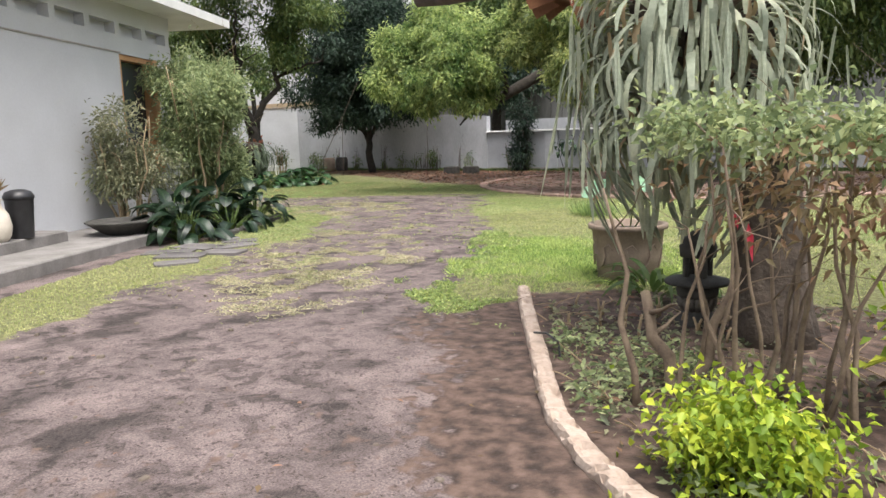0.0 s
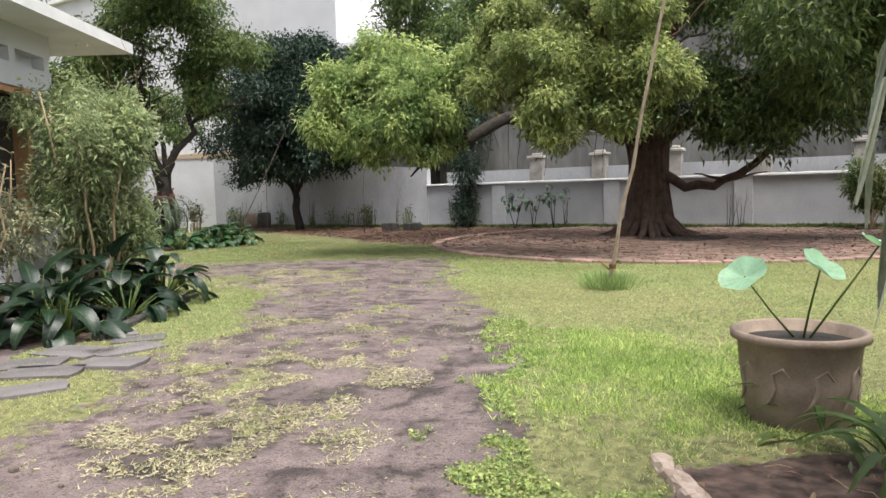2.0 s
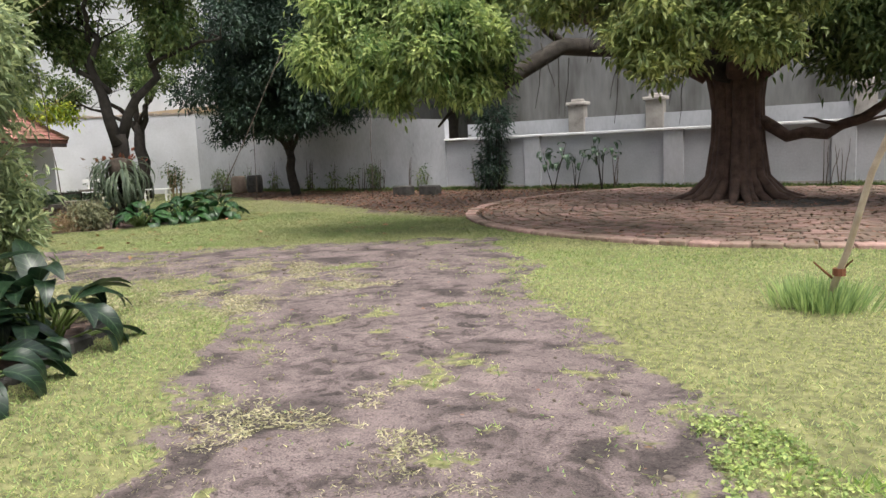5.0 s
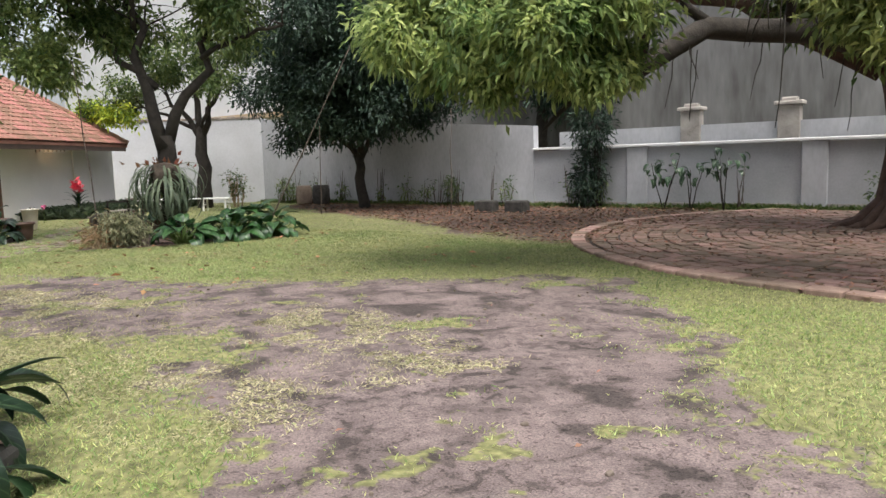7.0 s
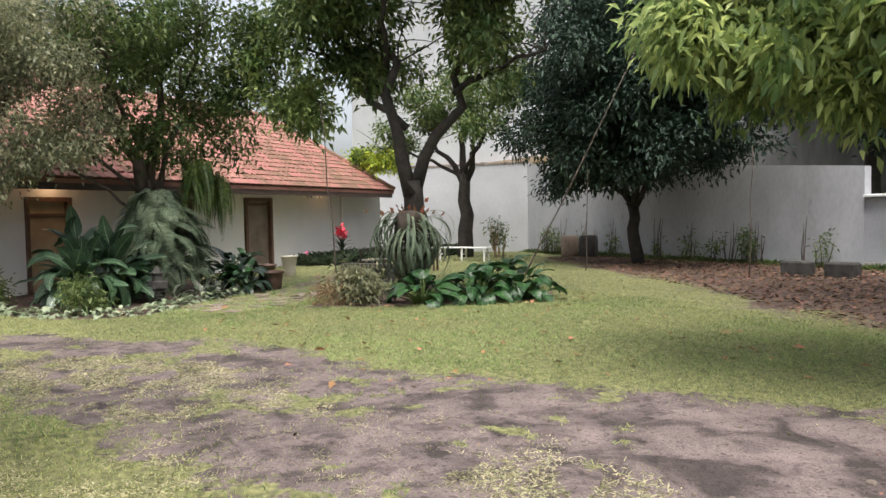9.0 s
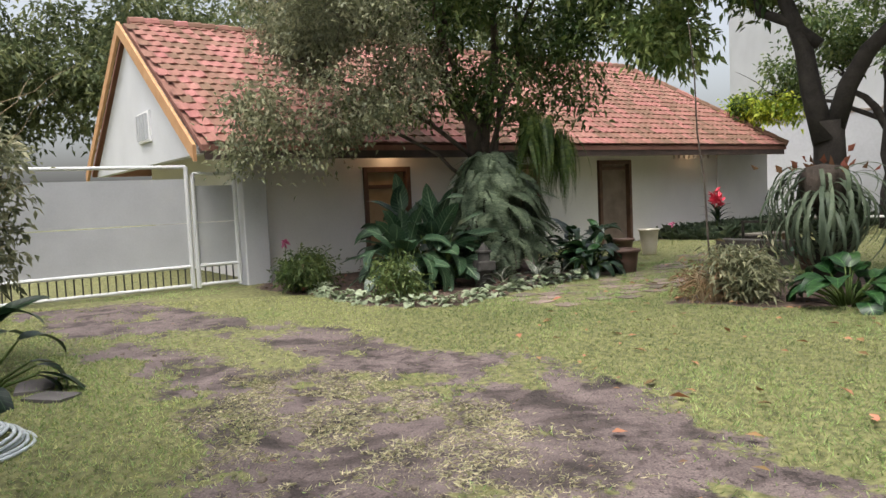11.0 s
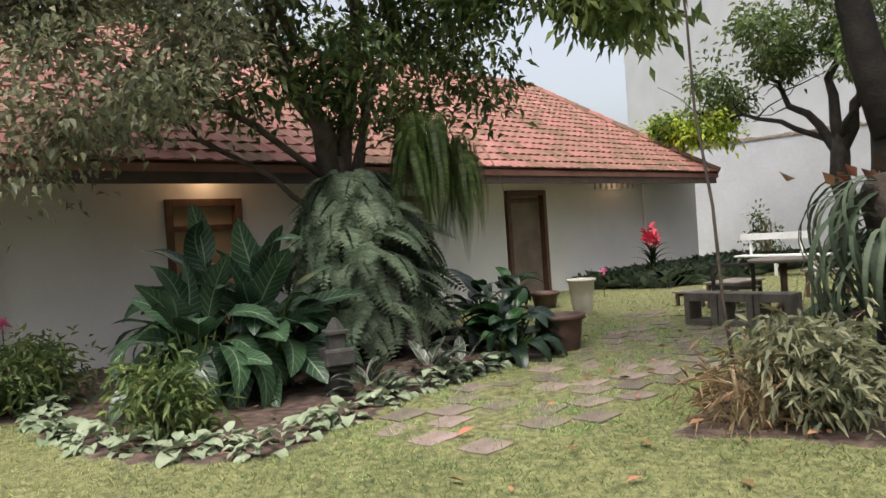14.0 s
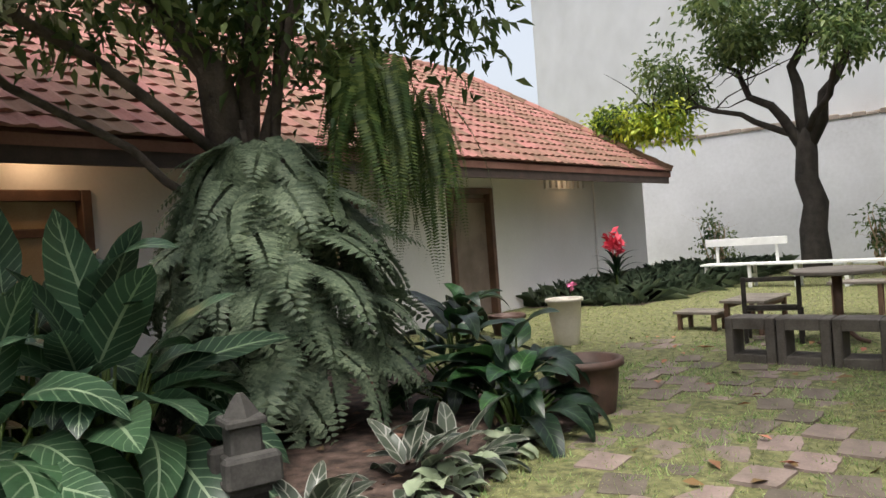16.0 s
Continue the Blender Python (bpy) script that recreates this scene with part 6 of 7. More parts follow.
# ---- garden hose ----
hose = Shape()
rh2 = random.Random(101)
pts = []
for k in range(7 * 28):
    a = k * 2 * math.pi / 28
    r = 0.42 - 0.022 * (k // 28) + 0.012 * math.sin(a * 3 + k // 28)
    pts.append((-17.2 + math.cos(a) * r * 1.12 + 0.02 * math.sin(k // 28 * 2.1), 8.98 + math.sin(a) * r + 0.02 * math.cos(k // 28 * 1.7), 0.03 + 0.018 * (k // 28) + 0.012 * math.sin(a * 2 + k // 28)))
hose.tube(pts, [0.013] * len(pts), 7)
tagged(part("garden_hose", hose, M_hose, smooth=True), "coiled pale grey garden hose lying on grass", "hose")

# ---- fern bed things ----
lan = thing("stone_lantern", "small weathered brown stone lantern among the plants", "lantern", at=pose(-23.68, 13.05, 0, 0, 0, 12) @ Matrix.Scale(0.88, 4))
part("base", Shape().box(-0.125, 0.125, -0.125, 0.125, -0.03, 0.07, bev=0.02), M_stone, lan)
part("shaft", Shape().lathe([(0.15, 0.071), (0.125, 0.16), (0.115, 0.26)], sides=4), M_stone, lan)
part("ledge", Shape().box(-0.11, 0.11, -0.11, 0.11, 0.262, 0.3, bev=0.012).box(-0.13, 0.13, -0.13, 0.13, 0.302, 0.33, bev=0.012), M_stone, lan)
for x in (-0.135, 0.135):
    part("corner_block", Shape().box(x - 0.055, x + 0.055, -0.15, 0.15, 0.333, 0.48, bev=0.02), M_stone, lan)
part("body", Shape().box(-0.078, 0.078, -0.11, 0.11, 0.333, 0.46, bev=0.012).box(-0.085, 0.085, -0.085, 0.085, 0.462, 0.62, bev=0.015), M_stone, lan)
part("cap", Shape().box(-0.11, 0.11, -0.11, 0.11, 0.622, 0.66, bev=0.015).lathe([(0.1, 0.662), (0.05, 0.74), (0.02, 0.78)], sides=4), M_stone, lan)
pot("cream_pot", "tall plain cream pot standing on the grass", -27.55, 17.0, 0.2, 0.55, M_cream, foot=0.68, rim=0.02)
pot("brown_pot", "dark brown pot at the end of the fern bed", -24.75, 15.55, 0.24, 0.4, M_brownpot, foot=0.8)
pot("brown_pot", "low dark pot beside the cream pot", -28.9, 16.9, 0.22, 0.28, M_brownpot, foot=0.8)
pot("brown_pot", "small dark pot beside the block bench", -23.7, 18.2, 0.2, 0.3, M_brownpot, foot=0.8)
leafy_clump("potted_plant", "green plant growing in a dark pot", -23.7, 18.2, HOSTA, 12, 0.25, 0.05, 0.25, 360, z=0.25, tilt=(10, 70), size=(0.5, 0.8))

rng_e = random.Random(111)
PALE = [blade("pale_leaf", L_pale, 0.13, 0.085, c, 0.9, 4, 0.15) for c in (0.5, 0.9)]
RIM = [(-24.3, 10.4), (-23.2, 10.9), (-22.35, 11.7), (-22.05, 12.35), (-22.45, 12.85), (-23.3, 13.55), (-24.1, 14.6), (-24.45, 15.1)]
k = 0
for a, b in zip(RIM, RIM[1:]):
    a, b = Vector(a), Vector(b)
    n = max(1, round((b - a).length / 0.2))
    for i in range(n):
        p = a.lerp(b, (i + rng_e.random()) / n) + Vector((rng_e.uniform(-0.22, 0.05), rng_e.uniform(-0.1, 0.1)))
        leafy_clump("edging_plant", "small pale silvery green edging plant", p.x, p.y, PALE, 14, 0.2, 0.02, 0.13, 400 + k, stalk=False, tilt=(-5, 60), size=(0.7, 1.25), group="pale plants edging the bed")
        k += 1

# ---- strap-leaved strip under the annex wall ----
rgm = np.random.default_rng(121)
mx = rgm.uniform(-40, -28, 60000)
my = rgm.uniform(15, 30, 60000)
ok = (depth_in(MONDO, mx, my) > 0.05)
mx, my = mx[ok], my[ok]
cl = np.stack([np.round(mx / 0.32) * 0.32, np.round(my / 0.32) * 0.32], 1)
off = np.stack([mx, my], 1) - cl
tagged(part("border_grass", leaf_mesh("border_grass", np.column_stack([cl + off * 0.35, np.zeros(len(mx))]), np.column_stack([off * 5 + rgm.normal(size=(len(mx), 2)) * 0.35, np.full(len(mx), 0.95)]), rgm.normal(size=(len(mx), 3)), rgm.uniform(0.45, 0.9, len(mx)), 0.03, L_strap, 0.1, 0.45), L_strap), "dark strap-leaved border grass along the annex wall", "grass", kind="stuff")
bl = thing("red_bromeliad", "plant with one large red flower spike", "plant", at=pose(-31.1, 20.1, 0))
BRO = [blade("brom_leaf", V_dief, 0.6, 0.09, 0.7, 1, 7)]
for k in range(14):
    part("leaf", BRO[0], None, bl, at=pose(0, 0, 0.3 + 0.02 * k, 35 + (k % 3) * 12, 0, k * 51))
part("stem", Shape().tube([(0, 0, 0), (0, 0, 0.85)], [0.04, 0.02], 8), L_boston, bl)
rr = np.random.default_rng(5)
w = rr.normal(size=(60, 3)) + [0, 0, 0.9]
part("flower", leaf_mesh("flower", rr.normal(size=(60, 3)) * [0.05, 0.05, 0.09] + [0, 0, 0.97], w, rr.normal(size=(60, 3)), 0.2, 0.09, M_red, 0.2, 0.05), M_red, bl, "large red bracts")
for x, y, z in ((-25.3, 9.9, 0.75), (-29.6, 18.3, 0.5)):
    f = np.random.default_rng(int(abs(x * 7)))
    fl = thing("pink_flower", "small pink flower on a thin stem", "flower", at=pose(x, y, 0))
    part("stem", Shape().tube([(0, 0, 0), (0.02, 0, z)], [0.008, 0.006], 5), L_boston, fl)
    part("petals", leaf_mesh("petals", np.zeros((12, 3)) + [0.02, 0, z], f.normal(size=(12, 3)), f.normal(size=(12, 3)), 0.1, 0.06, M_pink), M_pink, fl)

# ---- seats beyond the path ----
def cinder_block():
    t = thing("concrete_block", "hollow mossy concrete block in a low bench", "block", "blocks of the low bench")
    sh = Shape()
    L, W, H2 = 0.43, 0.3, 0.42
    for y0, y1 in ((-0.05, 0.03), (L - 0.08, L)):
        sh.box(-W / 2, W / 2, y0 if y0 > 0 else 0, y1 if y1 > 0.04 else 0.07, 0, H2, bev=0.01)
    sh.box(-W / 2, W / 2, 0.072, L - 0.082, 0, 0.09, bev=0.008).box(-W / 2, W / 2, 0.072, L - 0.082, H2 - 0.1, H2, bev=0.008)
    part("body", sh, M_block, t)
    return t


blk = cinder_block()
BA = Vector((-25.6, 17.62, 0))
BD = Vector((1.12, 0.62, 0)).normalized()
ang = math.degrees(math.atan2(BD.y, BD.x)) - 90
for k in range(1, 3):
    p = BA + BD * (0.445 * k)
    copy_thing(blk, pose(p.x, p.y, 0, 0, 0, ang))
blk.matrix_basis = pose(BA.x, BA.y, 0, 0, 0, ang)


def plank_bench(name, label, m, length, height, depth, mat, back=0.0, back_len=None, leg_mat=None, cat="bench"):
    t = thing(name, label, cat, at=m)
    for k in range(2):
        part("seat_plank", Shape().box(0, length, k * depth / 2 + 0.005, (k + 1) * depth / 2 - 0.005, height - 0.035, height, bev=0.006), mat, t)
    n = max(2, round(length / 0.9) + 1)
    for k in range(n):
        x = 0.1 + (length - 0.2) * k / (n - 1)
        for y in (0.03, depth - 0.07):
            part("leg", Shape().box(x - 0.03, x + 0.03, y, y + 0.045, 0, height - 0.036, bev=0.005), leg_mat or mat, t)
        part("rail", Shape().box(x - 0.02, x + 0.02, 0.077, depth - 0.072, height * 0.45, height * 0.45 + 0.05), leg_mat or mat, t)
    if back:
        bl_ = back_len or length
        for x in (0.2, bl_ - 0.2):
            part("back_post", Shape().box(x - 0.025, x + 0.025, depth - 0.02, depth + 0.02, height + 0.002, back, bev=0.005), mat, t)
        part("back_plank", Shape().box(0, bl_, depth - 0.06, depth - 0.021, back - 0.14, back, bev=0.006), mat, t)
    return t


plank_bench("white_bench", "long white painted wooden bench with a low back", pose(-31.6, 22.3, 0, 0, 0, 28), 3.4, 0.46, 0.4, M_white_wood, 0.92, 1.5)
tb = thing("garden_table", "round weathered wooden garden table on a dark post", "table", at=pose(-25.62, 19.0, 0))
part("tabletop", Shape().lathe([(0.01, 0.7), (0.4, 0.7), (0.43, 0.71), (0.43, 0.735), (0.41, 0.745), (0.01, 0.747)], sides=28), M_table, tb)
part("post", Shape().tube([(0, 0, -0.02), (0, 0, 0.35), (0, 0, 0.699)], [0.05, 0.042, 0.05], 10, 0.06, 2), M_brownwood, tb, smooth=True)
for k in range(3):
    a = k * 2.1 + 0.4
    part("foot", Shape().tube([(math.cos(a) * 0.04, math.sin(a) * 0.04, 0.16), (math.cos(a) * 0.16, math.sin(a) * 0.16, 0.05), (math.cos(a) * 0.27, math.sin(a) * 0.27, 0.018)], [0.026, 0.024, 0.02], 7), M_brownwood, tb, smooth=True)


def framed_chair(m):
    """A low chair: slatted seat, four legs and an open square back frame."""
    t = thing("low_chair", "low dark wooden chair with an open square back", "chair", at=m)
    for k in range(3):
        part("seat_slat", Shape().box(-0.26, 0.26, 0.02 + 0.12 * k, 0.128 + 0.12 * k, 0.345, 0.372, bev=0.006), M_table, t)
    for x in (-0.28, 0.235):
        part("back_post", Shape().box(x, x + 0.045, -0.03, 0.015, 0, 0.7, bev=0.006), M_bark_dark, t)
        part("leg", Shape().box(x, x + 0.045, 0.33, 0.372, 0, 0.344, bev=0.006), M_bark_dark, t)
    part("top_rail", Shape().box(-0.234, 0.234, -0.028, 0.012, 0.65, 0.695, bev=0.006), M_bark_dark, t)
    part("back_rail", Shape().box(-0.234, 0.234, -0.028, 0.012, 0.36, 0.41, bev=0.006), M_bark_dark, t)
    return t


def low_table(name, label, cat, m, w, d, h, slats=4):
    """A slatted top on four square legs with side rails."""
    t = thing(name, label, cat, at=m)
    for k in range(slats):
        part("slat", Shape().box(-w / 2, w / 2, -d / 2 + d * k / slats + 0.004, -d / 2 + d * (k + 1) / slats - 0.004, h - 0.03, h, bev=0.005), M_table, t)
    for x in (-w / 2 + 0.04, w / 2 - 0.09):
        part("rail", Shape().box(x + 0.01, x + 0.04, -d / 2 + 0.085, d / 2 - 0.085, h - 0.09, h - 0.032), M_brownwood, t)
        for y in (-d / 2 + 0.03, d / 2 - 0.08):
            part("leg", Shape().box(x, x + 0.05, y, y + 0.05, 0, h - 0.031, bev=0.005), M_brownwood, t)
    return t


framed_chair(pose(-25.98, 18.5, 0, 0, 0, 42))
low_table("low_bench", "low grey weathered slatted bench beside the round table", "bench", pose(-26.78, 19.05, 0, 0, 0, 26), 0.5, 0.85, 0.4, 5)
low_table("wooden_stool", "brown wooden stool beyond the round table", "stool", pose(-26.75, 20.6, 0, 0, 0, 35), 0.62, 0.36, 0.45, 3)
low_table("low_stool", "low brown wooden stool beside the slatted bench", "stool", pose(-27.35, 18.75, 0, 0, 0, 26), 0.55, 0.4, 0.24, 3)

# ---- along the rear walls ----
for k, (x, y, r, h, m, lab) in enumerate(((-28.7, 27.5, 0.3, 0.72, M_clay, "brown drum-shaped stool by the tall wall"), (-27.85, 27.55, 0.32, 0.74, M_stone, "dark drum-shaped stool by the tall wall"))):
    t = thing("drum_stool", lab, "stool", "drum stools by the wall", at=pose(x, y, 0))
    part("body", Shape().lathe([(r * 0.82, 0), (r * 0.95, h * 0.15), (r, h * 0.5), (r * 0.95, h * 0.85), (r * 0.86, h - 0.03), (r * 0.8, h), (0.01, h + 0.005)], sides=24), m, t, smooth=True)
for x, y in ((-19.3, 25.7), (-18.35, 25.8)):
    t = tagged(part("trough_planter", Shape().box(x - 0.3, x + 0.3, y - 0.22, y + 0.22, -0.05, 0.34, bev=0.04), M_stone), "dark square planter box by the wall", "planter", "planter boxes by the wall")
rw = random.Random(131)
for k in range(34):
    x = rw.uniform(-31, -19.6) if k < 26 else rw.uniform(-18.5, -3)
    t = thing("wall_sapling", "thin bare sapling against the garden wall", "plant", "saplings along the wall")
    for q in range(rw.randint(2, 4)):
        h = rw.uniform(0.5, 1.35)
        part("stem", Shape().tube(limb_path((x + q * 0.07, 28.1 + rw.uniform(-0.1, 0.1), -0.03), (x + q * 0.07 + rw.uniform(-0.2, 0.25), 28.15, h), 0, 0.06, 5, k * 9 + q), [0.016, 0.014, 0.012, 0.01, 0.006], 5), M_bark, t, smooth=True)
    if k % 2:
        crown("leaves", [(x + 0.1, 28.1, 0.55, 0.18, 0.12, 0.4)], 90, L_mid, t, 500 + k, 0.13, 0.05, 5, 0.08)
rgw = np.random.default_rng(141)
wx = rgw.uniform(-32, 5, 16000)
wy = 28.32 - np.abs(rgw.normal(size=16000)) * 0.13
lowg = 0.6 + 0.8 * value_noise(wx, wy * 0, 1.5)
tagged(part("wall_foot_plants", leaf_mesh("wall_foot_plants", np.column_stack([wx, wy, np.zeros(16000)]), rgw.normal(size=(16000, 3)) * [0.6, 0.6, 0.3] + [0, 0, 0.8], rgw.normal(size=(16000, 3)), rgw.uniform(0.08, 0.3, 16000) * lowg, 0.035, L_mid, 0.1, 0.3), L_mid), "low weeds growing along the wall's foot", "weeds", kind="stuff")
bam = thing("bamboo_clump", "dark climbing bamboo clump against the low wall", "bamboo")
for k in range(12):
    x = -17.25 + rw.uniform(-0.4, 0.4)
    part("cane", Shape().tube(limb_path((x, 28.0 + rw.uniform(-0.15, 0.15), -0.03), (x + rw.uniform(-0.6, 0.6), 28.0, rw.uniform(2.2, 3.6)), 0, 0.03, 6, 900 + k), [0.025] * 3 + [0.02, 0.016, 0.01], 6), M_bark_dark, bam, smooth=True)
crown("leaves", [(-17.25, 27.95, 0.9, 0.45, 0.3, 0.9), (-17.1, 27.95, 2.4, 0.6, 0.35, 0.7)], 2600, L_dark, bam, 910, 0.18, 0.04, 6, 0.12)
SAP = [blade("sapling_leaf", V_big, 0.34, 0.15, c, 0.9, 6) for c in (0.7, 1.1)]
for k, (x, y, h, n) in enumerate(((-14.9, 27.7, 1.5, 26), (-13.3, 27.65, 1.65, 24), (-14.2, 27.8, 1.2, 14))):
    t = thing("wall_sapling", "young large-leaved sapling by the low wall", "plant", "large-leaved saplings")
    for q in range(3):
        part("stem", Shape().tube(limb_path((x, y, -0.03), (x + rw.uniform(-0.45, 0.45), y + rw.uniform(-0.1, 0.1), h * rw.uniform(0.8, 1)), 0, 0.05, 5, 950 + k * 5 + q), [0.018, 0.016, 0.014, 0.012, 0.008], 6), M_bark_dark, t, smooth=True)
    for q in range(n):
        part("leaf", SAP[q % 2], None, t, at=pose(x + rw.uniform(-0.5, 0.5), y + rw.uniform(-0.2, 0.2), h * rw.uniform(0.55, 1.0), rw.uniform(-50, 20), 0, rw.uniform(0, 360)))
for k, x in enumerate((-3.2, -0.6, 2.5)):
    shrub("wall_shrub", "leafy shrub standing by the low garden wall", x, 27.3, 2.2, 0.7, L_mid, 970 + k, 5000, 0.13, 0.05, 6)


# ---- roof tiles ----
def tile_shape(sh, m):
    """One curved clay tile lying on the slope: barrel across, thick at its lower lip."""
    k = len(sh.v)
    pts = []
    for y, dz in ((0.0, 0.022), (0.34, 0.0)):
        for x, z in ((-0.115, 0.008), (-0.06, 0.0), (0.0, 0.006), (0.06, 0.022), (0.115, 0.01)):
            pts.append((x, y, z + dz))
    low = [(x, 0.0, z - 0.0) for x, z in ((-0.115, 0.004), (0.115, 0.006))]
    sh.v += [tuple(m @ Vector(p)) for p in pts + low]
    sh.f += [(k + i, k + i + 1, k + i + 6, k + i + 5) for i in range(4)]
    sh.f.append((k, k + 10, k + 11, k + 4, k + 3, k + 2, k + 1))


slope = (EAVE_C - RIDGE_C) / math.cos(PITCH)
rows_n = int(slope / 0.29)
one = Shape()
tile_shape(one, Matrix.Identity(4))
tile_me = one.mesh("roof_tile", M_tile)
rest = Shape()
rt = random.Random(151)
count = 0
for r in range(rows_n + 1):
    d = r * 0.29
    c, z = EAVE_C + 0.03 - d * math.cos(PITCH), EAVE_Z + 0.03 + d * math.sin(PITCH)
    s_end = 37.5 - (37.5 - 35.9) * d / slope
    n = int((s_end - 20.25) / 0.225)
    for k in range(n):
        s = s_end - 0.12 - k * 0.225
        m = MF @ pose(c, s, z + rt.uniform(-0.004, 0.006), 0, 0, 90) @ pose(0, 0, 0, math.degrees(PITCH) + rt.uniform(-1, 1), rt.uniform(-1.5, 1.5), rt.uniform(-1, 1))
        if s > 30.2 and r < 10 and count < 300 and d < 3.2:
            part("roof_tile", tile_me, None, roof, at=m)
            count += 1
        else:
            tile_shape(rest, m)
ob = part("roof_tiles", rest, M_tile_far, roof)
ob["kind"] = "stuff"
cap = Shape()
for k in range(52):
    s = 20.4 + k * 0.3
    cap.tube([F(RIDGE_C, s, RIDGE_Z + 0.03), F(RIDGE_C, s + 0.31, RIDGE_Z + 0.05)], [0.11, 0.12], 8)
for k in range(15):
    a, b = Vector(F(RIDGE_C, 35.9, RIDGE_Z + 0.04)), Vector(F(EAVE_C, 37.5, EAVE_Z + 0.06))
    cap.tube([a.lerp(b, k / 15), a.lerp(b, (k + 1.05) / 15)], [0.1, 0.115], 8)
part("ridge_tiles", cap, M_tile_far, roof, "rounded ridge tiles")["kind"] = "stuff"

# ---- lawn and litter ----

def lawn(name, label, count, x0, x1, y0, y1, mat, hmin, hmax, width, seed=0, lush=False):
    rng = np.random.default_rng(seed)
    x, y = rng.uniform(x0, x1, count), rng.uniform(y0, y1, count)
    turf, soil = covers(x, y)
    patch = value_noise(x + 200, y, 0.35)
    keep = rng.random(count) < turf ** 1.5 * (ramp01(patch, 0.47, 0.6) if lush else 1.0)
    keep &= (depth_in(FLAGS, x, y) < 0.05) | (rng.random(count) < 0.7)
    keep &= (depth_in(DRIVE, x, y) < 0.15) | (rng.random(count) < 0.5)
    x, y, turf = x[keep], y[keep], turf[keep]
    n = len(x)
    z = (value_noise(x, y, 0.5) - 0.5) * 0.05 + (value_noise(x, y, 4) - 0.5) * 0.03
    w = rng.normal(size=(n, 3)) * [0.9, 0.9, 0.15] + [0, 0, 0.6]
    ob = part(name, grass_mesh(name, np.column_stack([x, y, z]), w, rng.uniform(hmin, hmax, n) * (0.5 + 0.5 * turf), width, mat, rng), mat)
    return tagged(ob, label, "grass", kind="stuff")


lawn("lawn_grass", "short yellow-green lawn grass with worn patches", 510000, -24, -1, 2.5, 11.5, L_grass, 0.025, 0.06, 0.011, seed=1)
lawn("lawn_grass", "short yellow-green lawn grass round the pole", 200000, -10.5, -1, 11.5, 20, L_grass, 0.025, 0.06, 0.011, seed=5)
lawn("lawn_grass", "olive lawn grass, its colour darkened for the trees' shade", 420000, -24, -10.5, 11.5, 20, L_olive_shade, 0.025, 0.065, 0.009, seed=4)
lawn("lawn_grass", "lusher green grass tufts in the lawn", 420000, -26, -0.5, 5, 19, L_lush, 0.03, 0.075, 0.011, seed=2, lush=True)
lawn("lawn_grass", "short lawn grass beyond the drive", 240000, -34, 5, 15, 28, L_olive_shade, 0.03, 0.07, 0.014, seed=3)

jn = np.random.default_rng(169)
jx, jy = jn.uniform(-28, -21, 90000), jn.uniform(12.5, 19, 90000)
ok = (depth_in(FLAGS, jx, jy) > -0.15) & (value_noise(jx, jy, 3.0) > 0.52) & (depth_in(BED_FERN, jx, jy) < 0.05)
jx, jy = jx[ok], jy[ok]
tagged(part("joint_grass", grass_mesh("joint_grass", np.column_stack([jx, jy, np.zeros(len(jx))]), jn.normal(size=(len(jx), 3)) * [0.8, 0.8, 0.15] + [0, 0, 0.6], jn.uniform(0.03, 0.075, len(jx)), 0.013, L_lush, jn), L_lush), "green grass and weeds in the path's joints", "grass", kind="stuff")
LUSH = [(-2.6, 6.9), (-3.9, 6.3), (-5.1, 6.8), (-6.0, 8.5), (-5.4, 9.5), (-3.6, 9.2)]
rk = np.random.default_rng(167)
kx, ky = rk.uniform(-6.5, -2.3, 150000), rk.uniform(6, 9.8, 150000)
ok = (rk.random(150000) < ramp01(depth_in(LUSH, kx, ky) + (value_noise(kx, ky, 2.2) - 0.5) * 2.6 + (value_noise(kx + 7, ky, 6.5) - 0.5) * 1.6, -0.1, 0.9)) & (depth_in(DRIVE, kx, ky) < 0.1) & (depth_in(BED_RIGHT, kx, ky) < 0) & (np.hypot(kx + 3.15, ky - 7.2) > 0.34)
kx, ky = kx[ok], ky[ok]
tagged(part("lush_grass", grass_mesh("lush_grass", np.column_stack([kx, ky, np.zeros(len(kx))]), rk.normal(size=(len(kx), 3)) * [0.7, 0.7, 0.15] + [0, 0, 0.7], rk.uniform(0.03, 0.1, len(kx)), 0.014, L_verdant, rk), L_verdant), "lush uncut green grass at the lawn's corner", "grass", kind="stuff")

# pale dry grass strewn over the drive's worn side
rd = np.random.default_rng(163)
STRAW = [(-9.3, 8.3), (-8.2, 9.6), (-6.9, 8.6), (-5.7, 6.6), (-5.0, 5.0), (-5.2, 3.9), (-6.6, 4.4), (-8.0, 6.0)]
STRAW_FAR = [(-19.5, 10.4), (-18.2, 12.2), (-15.6, 13.0), (-12.6, 13.4), (-10.4, 12.6), (-10.8, 10.2), (-13.2, 9.4), (-16.5, 9.3)]
gx, gy = rd.uniform(-19.8, -4.8, 520000), rd.uniform(3.8, 13.8, 520000)
near = np.maximum(depth_in(STRAW, gx, gy), depth_in(STRAW_FAR, gx, gy)) + (value_noise(gx, gy, 1.4) - 0.5) * 1.6
ok = (rd.random(520000) < ramp01(near, 0.0, 0.5)) & (value_noise(gx + 40, gy, 3.2) > np.where(gx < -10, 0.44, 0.51))
gx, gy = gx[ok], gy[ok]
n = len(gx)
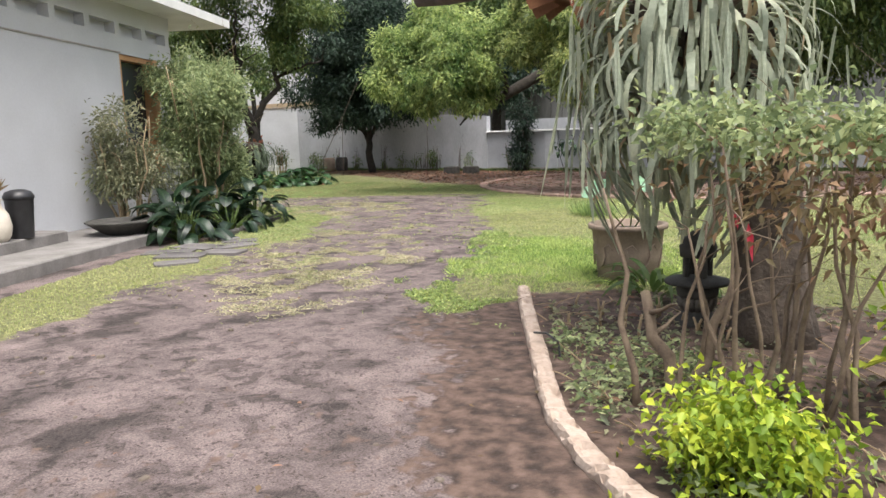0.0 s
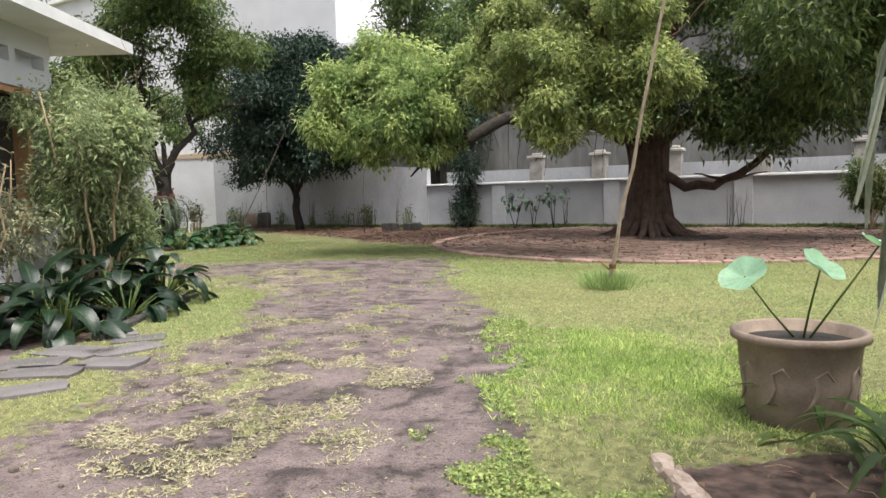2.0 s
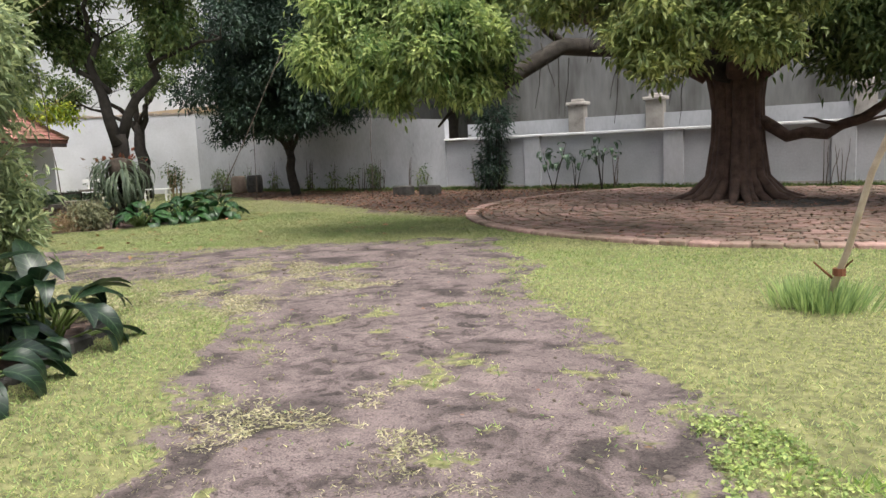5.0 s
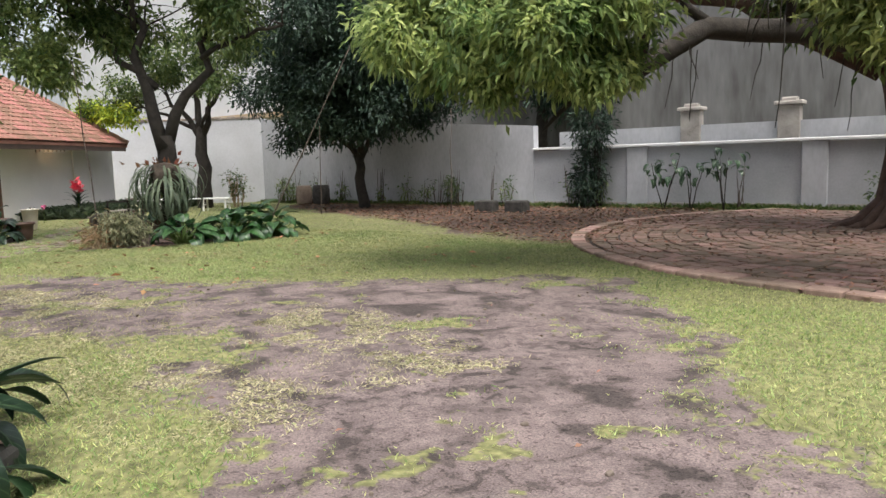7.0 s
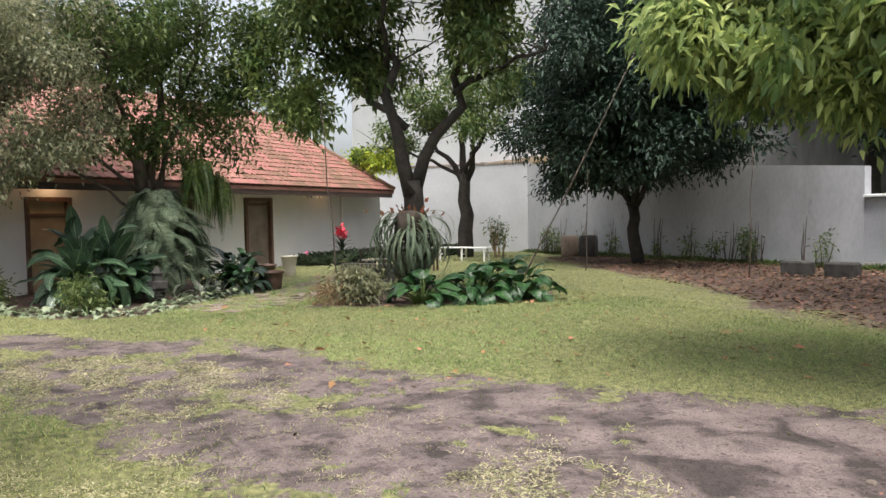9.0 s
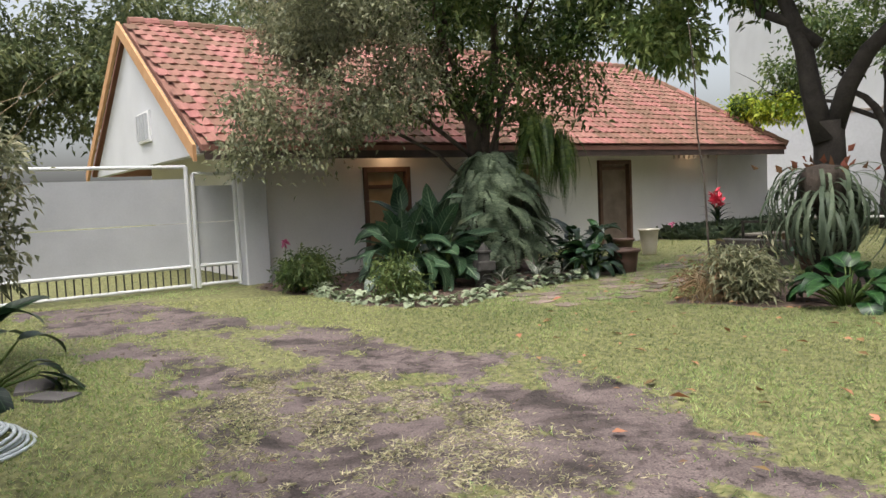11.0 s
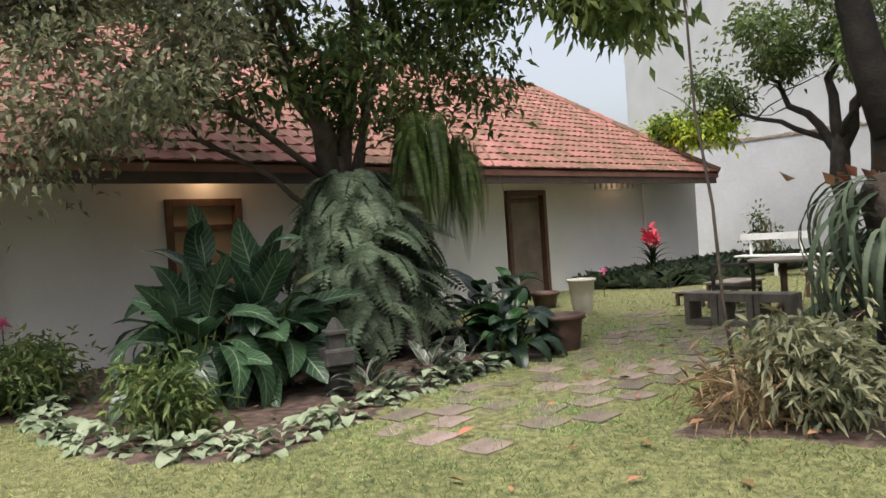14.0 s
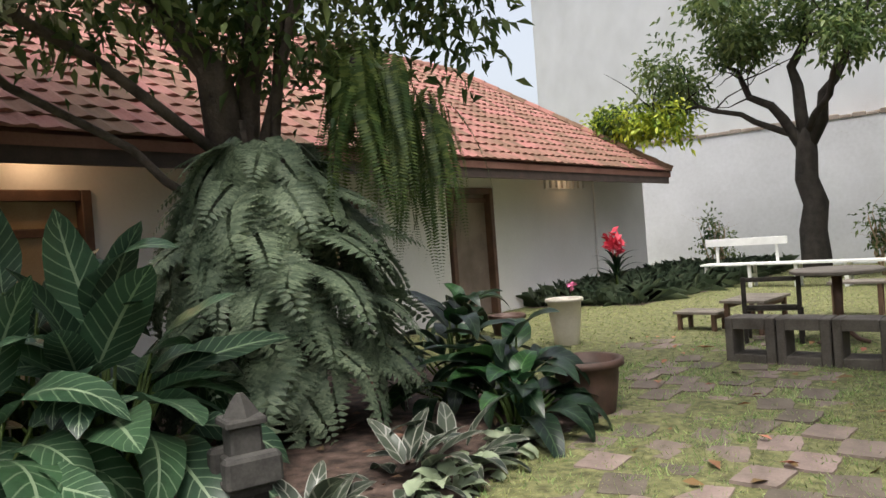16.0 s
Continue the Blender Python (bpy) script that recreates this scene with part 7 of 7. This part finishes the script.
tagged(part("dry_grass", grass_mesh("dry_grass", np.column_stack([gx, gy, np.full(n, 0.004)]), rd.normal(size=(n, 3)) * [1, 1, 0.12] + [0, 0, 0.22], rd.uniform(0.02, 0.05, n), 0.01, L_straw, rd), L_straw), "pale dry grass strewn over the worn drive", "grass", kind="stuff")


def litter(name, label, n, poly, seed, size=(0.05, 0.12), mat=L_litter):
    rng = np.random.default_rng(seed)
    xs, ys = zip(*poly)
    x, y = rng.uniform(min(xs), max(xs), n), rng.uniform(min(ys), max(ys), n)
    k = depth_in(poly, x, y) > 0
    x, y = x[k], y[k]
    n = len(x)
    w = rng.normal(size=(n, 3)) * [1, 1, 0.12]
    up = rng.normal(size=(n, 3)) * 0.25 + [0, 0, 1]
    s = rng.uniform(*size, n)
    ob = part(name, leaf_mesh(name, np.column_stack([x, y, np.full(n, 0.045)]), w, up, s, s * 0.5, mat, 0.2, 0.0), mat)
    return tagged(ob, label, "leaves", kind="stuff")


litter("leaf_litter", "brown fallen leaves under the trees", 16000, LITTER, 171)
ringp = [(RING_AT[0] + math.cos(a) * (RING_R + 0.2), RING_AT[1] + math.sin(a) * (RING_R + 0.2)) for a in np.linspace(0, 6.1, 24)]
litter("leaf_litter", "brown fallen leaves on the round paving", 9000, ringp, 172, (0.05, 0.11))
litter("leaf_litter", "scattered brown leaves on the lawn and path", 420, [(-28, 18), (-20, 20), (-13, 17), (-15, 13), (-20, 12.5), (-24, 15)], 173, (0.05, 0.15), L_fresh_litter)
litter("leaf_litter", "scattered leaves on the drive", 1500, DRIVE, 174, (0.02, 0.06))
litter("leaf_litter", "dry leaves in the near bed", 900, BED_RIGHT, 175, (0.03, 0.1))
litter("leaf_litter", "dry leaves in the fern bed", 700, BED_FERN, 176, (0.04, 0.12))

# broad-leaved weeds where the lawn runs out over the drive, and in the near bed
rw2 = np.random.default_rng(191)
cx, cy = rw2.uniform(-7.5, -3, 260000), rw2.uniform(4.4, 11, 260000)
dd = depth_in(DRIVE, cx, cy)
tf, _ = covers(cx, cy)
ok = (dd > -0.4) & (dd < 0.3) & (tf > 0.5) & (cx > -6.6) & (rw2.random(260000) < ramp01(value_noise(cx, cy + 30, 1.1), 0.4, 0.62) * 0.55)
cx, cy = cx[ok], cy[ok]
n = len(cx)
sz = rw2.uniform(0.014, 0.034, n)
tagged(part("edge_weeds", leaf_mesh("edge_weeds", np.column_stack([cx, cy, rw2.uniform(0.015, 0.055, n)]), rw2.normal(size=(n, 3)) * [1, 1, 0.5], rw2.normal(size=(n, 3)) * 0.4 + [0, 0, 1], sz, sz * 0.75, L_weed, 0.15, 0.1), L_weed), "low broad-leaved weeds along the lawn's ragged edge", "weeds", kind="stuff")
bx, by = rw2.uniform(-3.6, 2, 6000), rw2.uniform(2.4, 6.9, 6000)
ok = (depth_in(BED_RIGHT, bx, by) > 0.12) & (value_noise(bx, by, 1.3) > 0.5)
bx, by = bx[ok], by[ok]
n = len(bx)
sz = rw2.uniform(0.03, 0.09, n)
tagged(part("bed_weeds", leaf_mesh("bed_weeds", np.column_stack([bx, by, rw2.uniform(0.0, 0.08, n)]), rw2.normal(size=(n, 3)) * [1, 1, 0.3] + [0, 0, 0.5], rw2.normal(size=(n, 3)), sz, sz * 0.4, L_grey, 0.15, 0.2), L_grey), "small grey-green weeds scattered over the near bed", "weeds", kind="stuff")

twg = Shape()
rt2 = random.Random(193)
for k in range(420):
    x, y = rt2.uniform(-3.3, 1.2), rt2.uniform(2.5, 6.6)
    if depth_in(BED_RIGHT, np.array([x]), np.array([y]))[0] < 0.12:
        continue
    a, ln, up = rt2.uniform(0, 6.28), rt2.uniform(0.06, 0.3), rt2.uniform(0.0, 0.6)
    p = Vector((x, y, 0.01))
    q = p + Vector((math.cos(a), math.sin(a), up)) * ln
    twg.tube([p, p.lerp(q, 0.5) + Vector((rt2.uniform(-0.03, 0.03), 0, 0.015)), q], [0.005, 0.004, 0.002], 4)
tagged(part("dry_twigs", twg, M_stem), "dry twigs strewn and standing in the near bed", "twigs", kind="stuff")
gx2, gy2 = rw2.uniform(-2.6, 0.2, 9000), rw2.uniform(2.5, 4.8, 9000)
ok = (depth_in(BED_RIGHT, gx2, gy2) > 0.08) & (depth_in(BED_RIGHT, gx2, gy2) < 0.95) & (value_noise(gx2 + 3, gy2, 2.4) > 0.47)
gx2, gy2 = gx2[ok], gy2[ok]
n = len(gx2)
sz = rw2.uniform(0.03, 0.075, n)
tagged(part("bed_seedlings", leaf_mesh("bed_seedlings", np.column_stack([gx2, gy2, rw2.uniform(0.01, 0.17, n)]), rw2.normal(size=(n, 3)) * [1, 1, 0.4] + [0, 0, 0.3], rw2.normal(size=(n, 3)), sz, sz * 0.38, L_shrub, 0.15, 0.2), L_shrub), "yellowish green seedlings growing behind the kerb", "weeds", kind="stuff")

# loose stones and crumbs on the drive
crumb = Shape()
rc = random.Random(181)
for k in range(900):
    x, y = rc.uniform(-20, 0), rc.uniform(0, 15.5)
    if depth_in(DRIVE, np.array([x]), np.array([y]))[0] < 0.1:
        continue
    s = rc.uniform(0.008, 0.028)
    crumb.box(-s, s, -s * 0.8, s * 0.8, -0.01, s * 0.6, pose(x, y, 0.005, rc.uniform(-15, 15), rc.uniform(-15, 15), rc.uniform(0, 360)), s * 0.4)
tagged(part("gravel", crumb, M_flag), "small loose stones scattered on the drive", "gravel", kind="stuff")
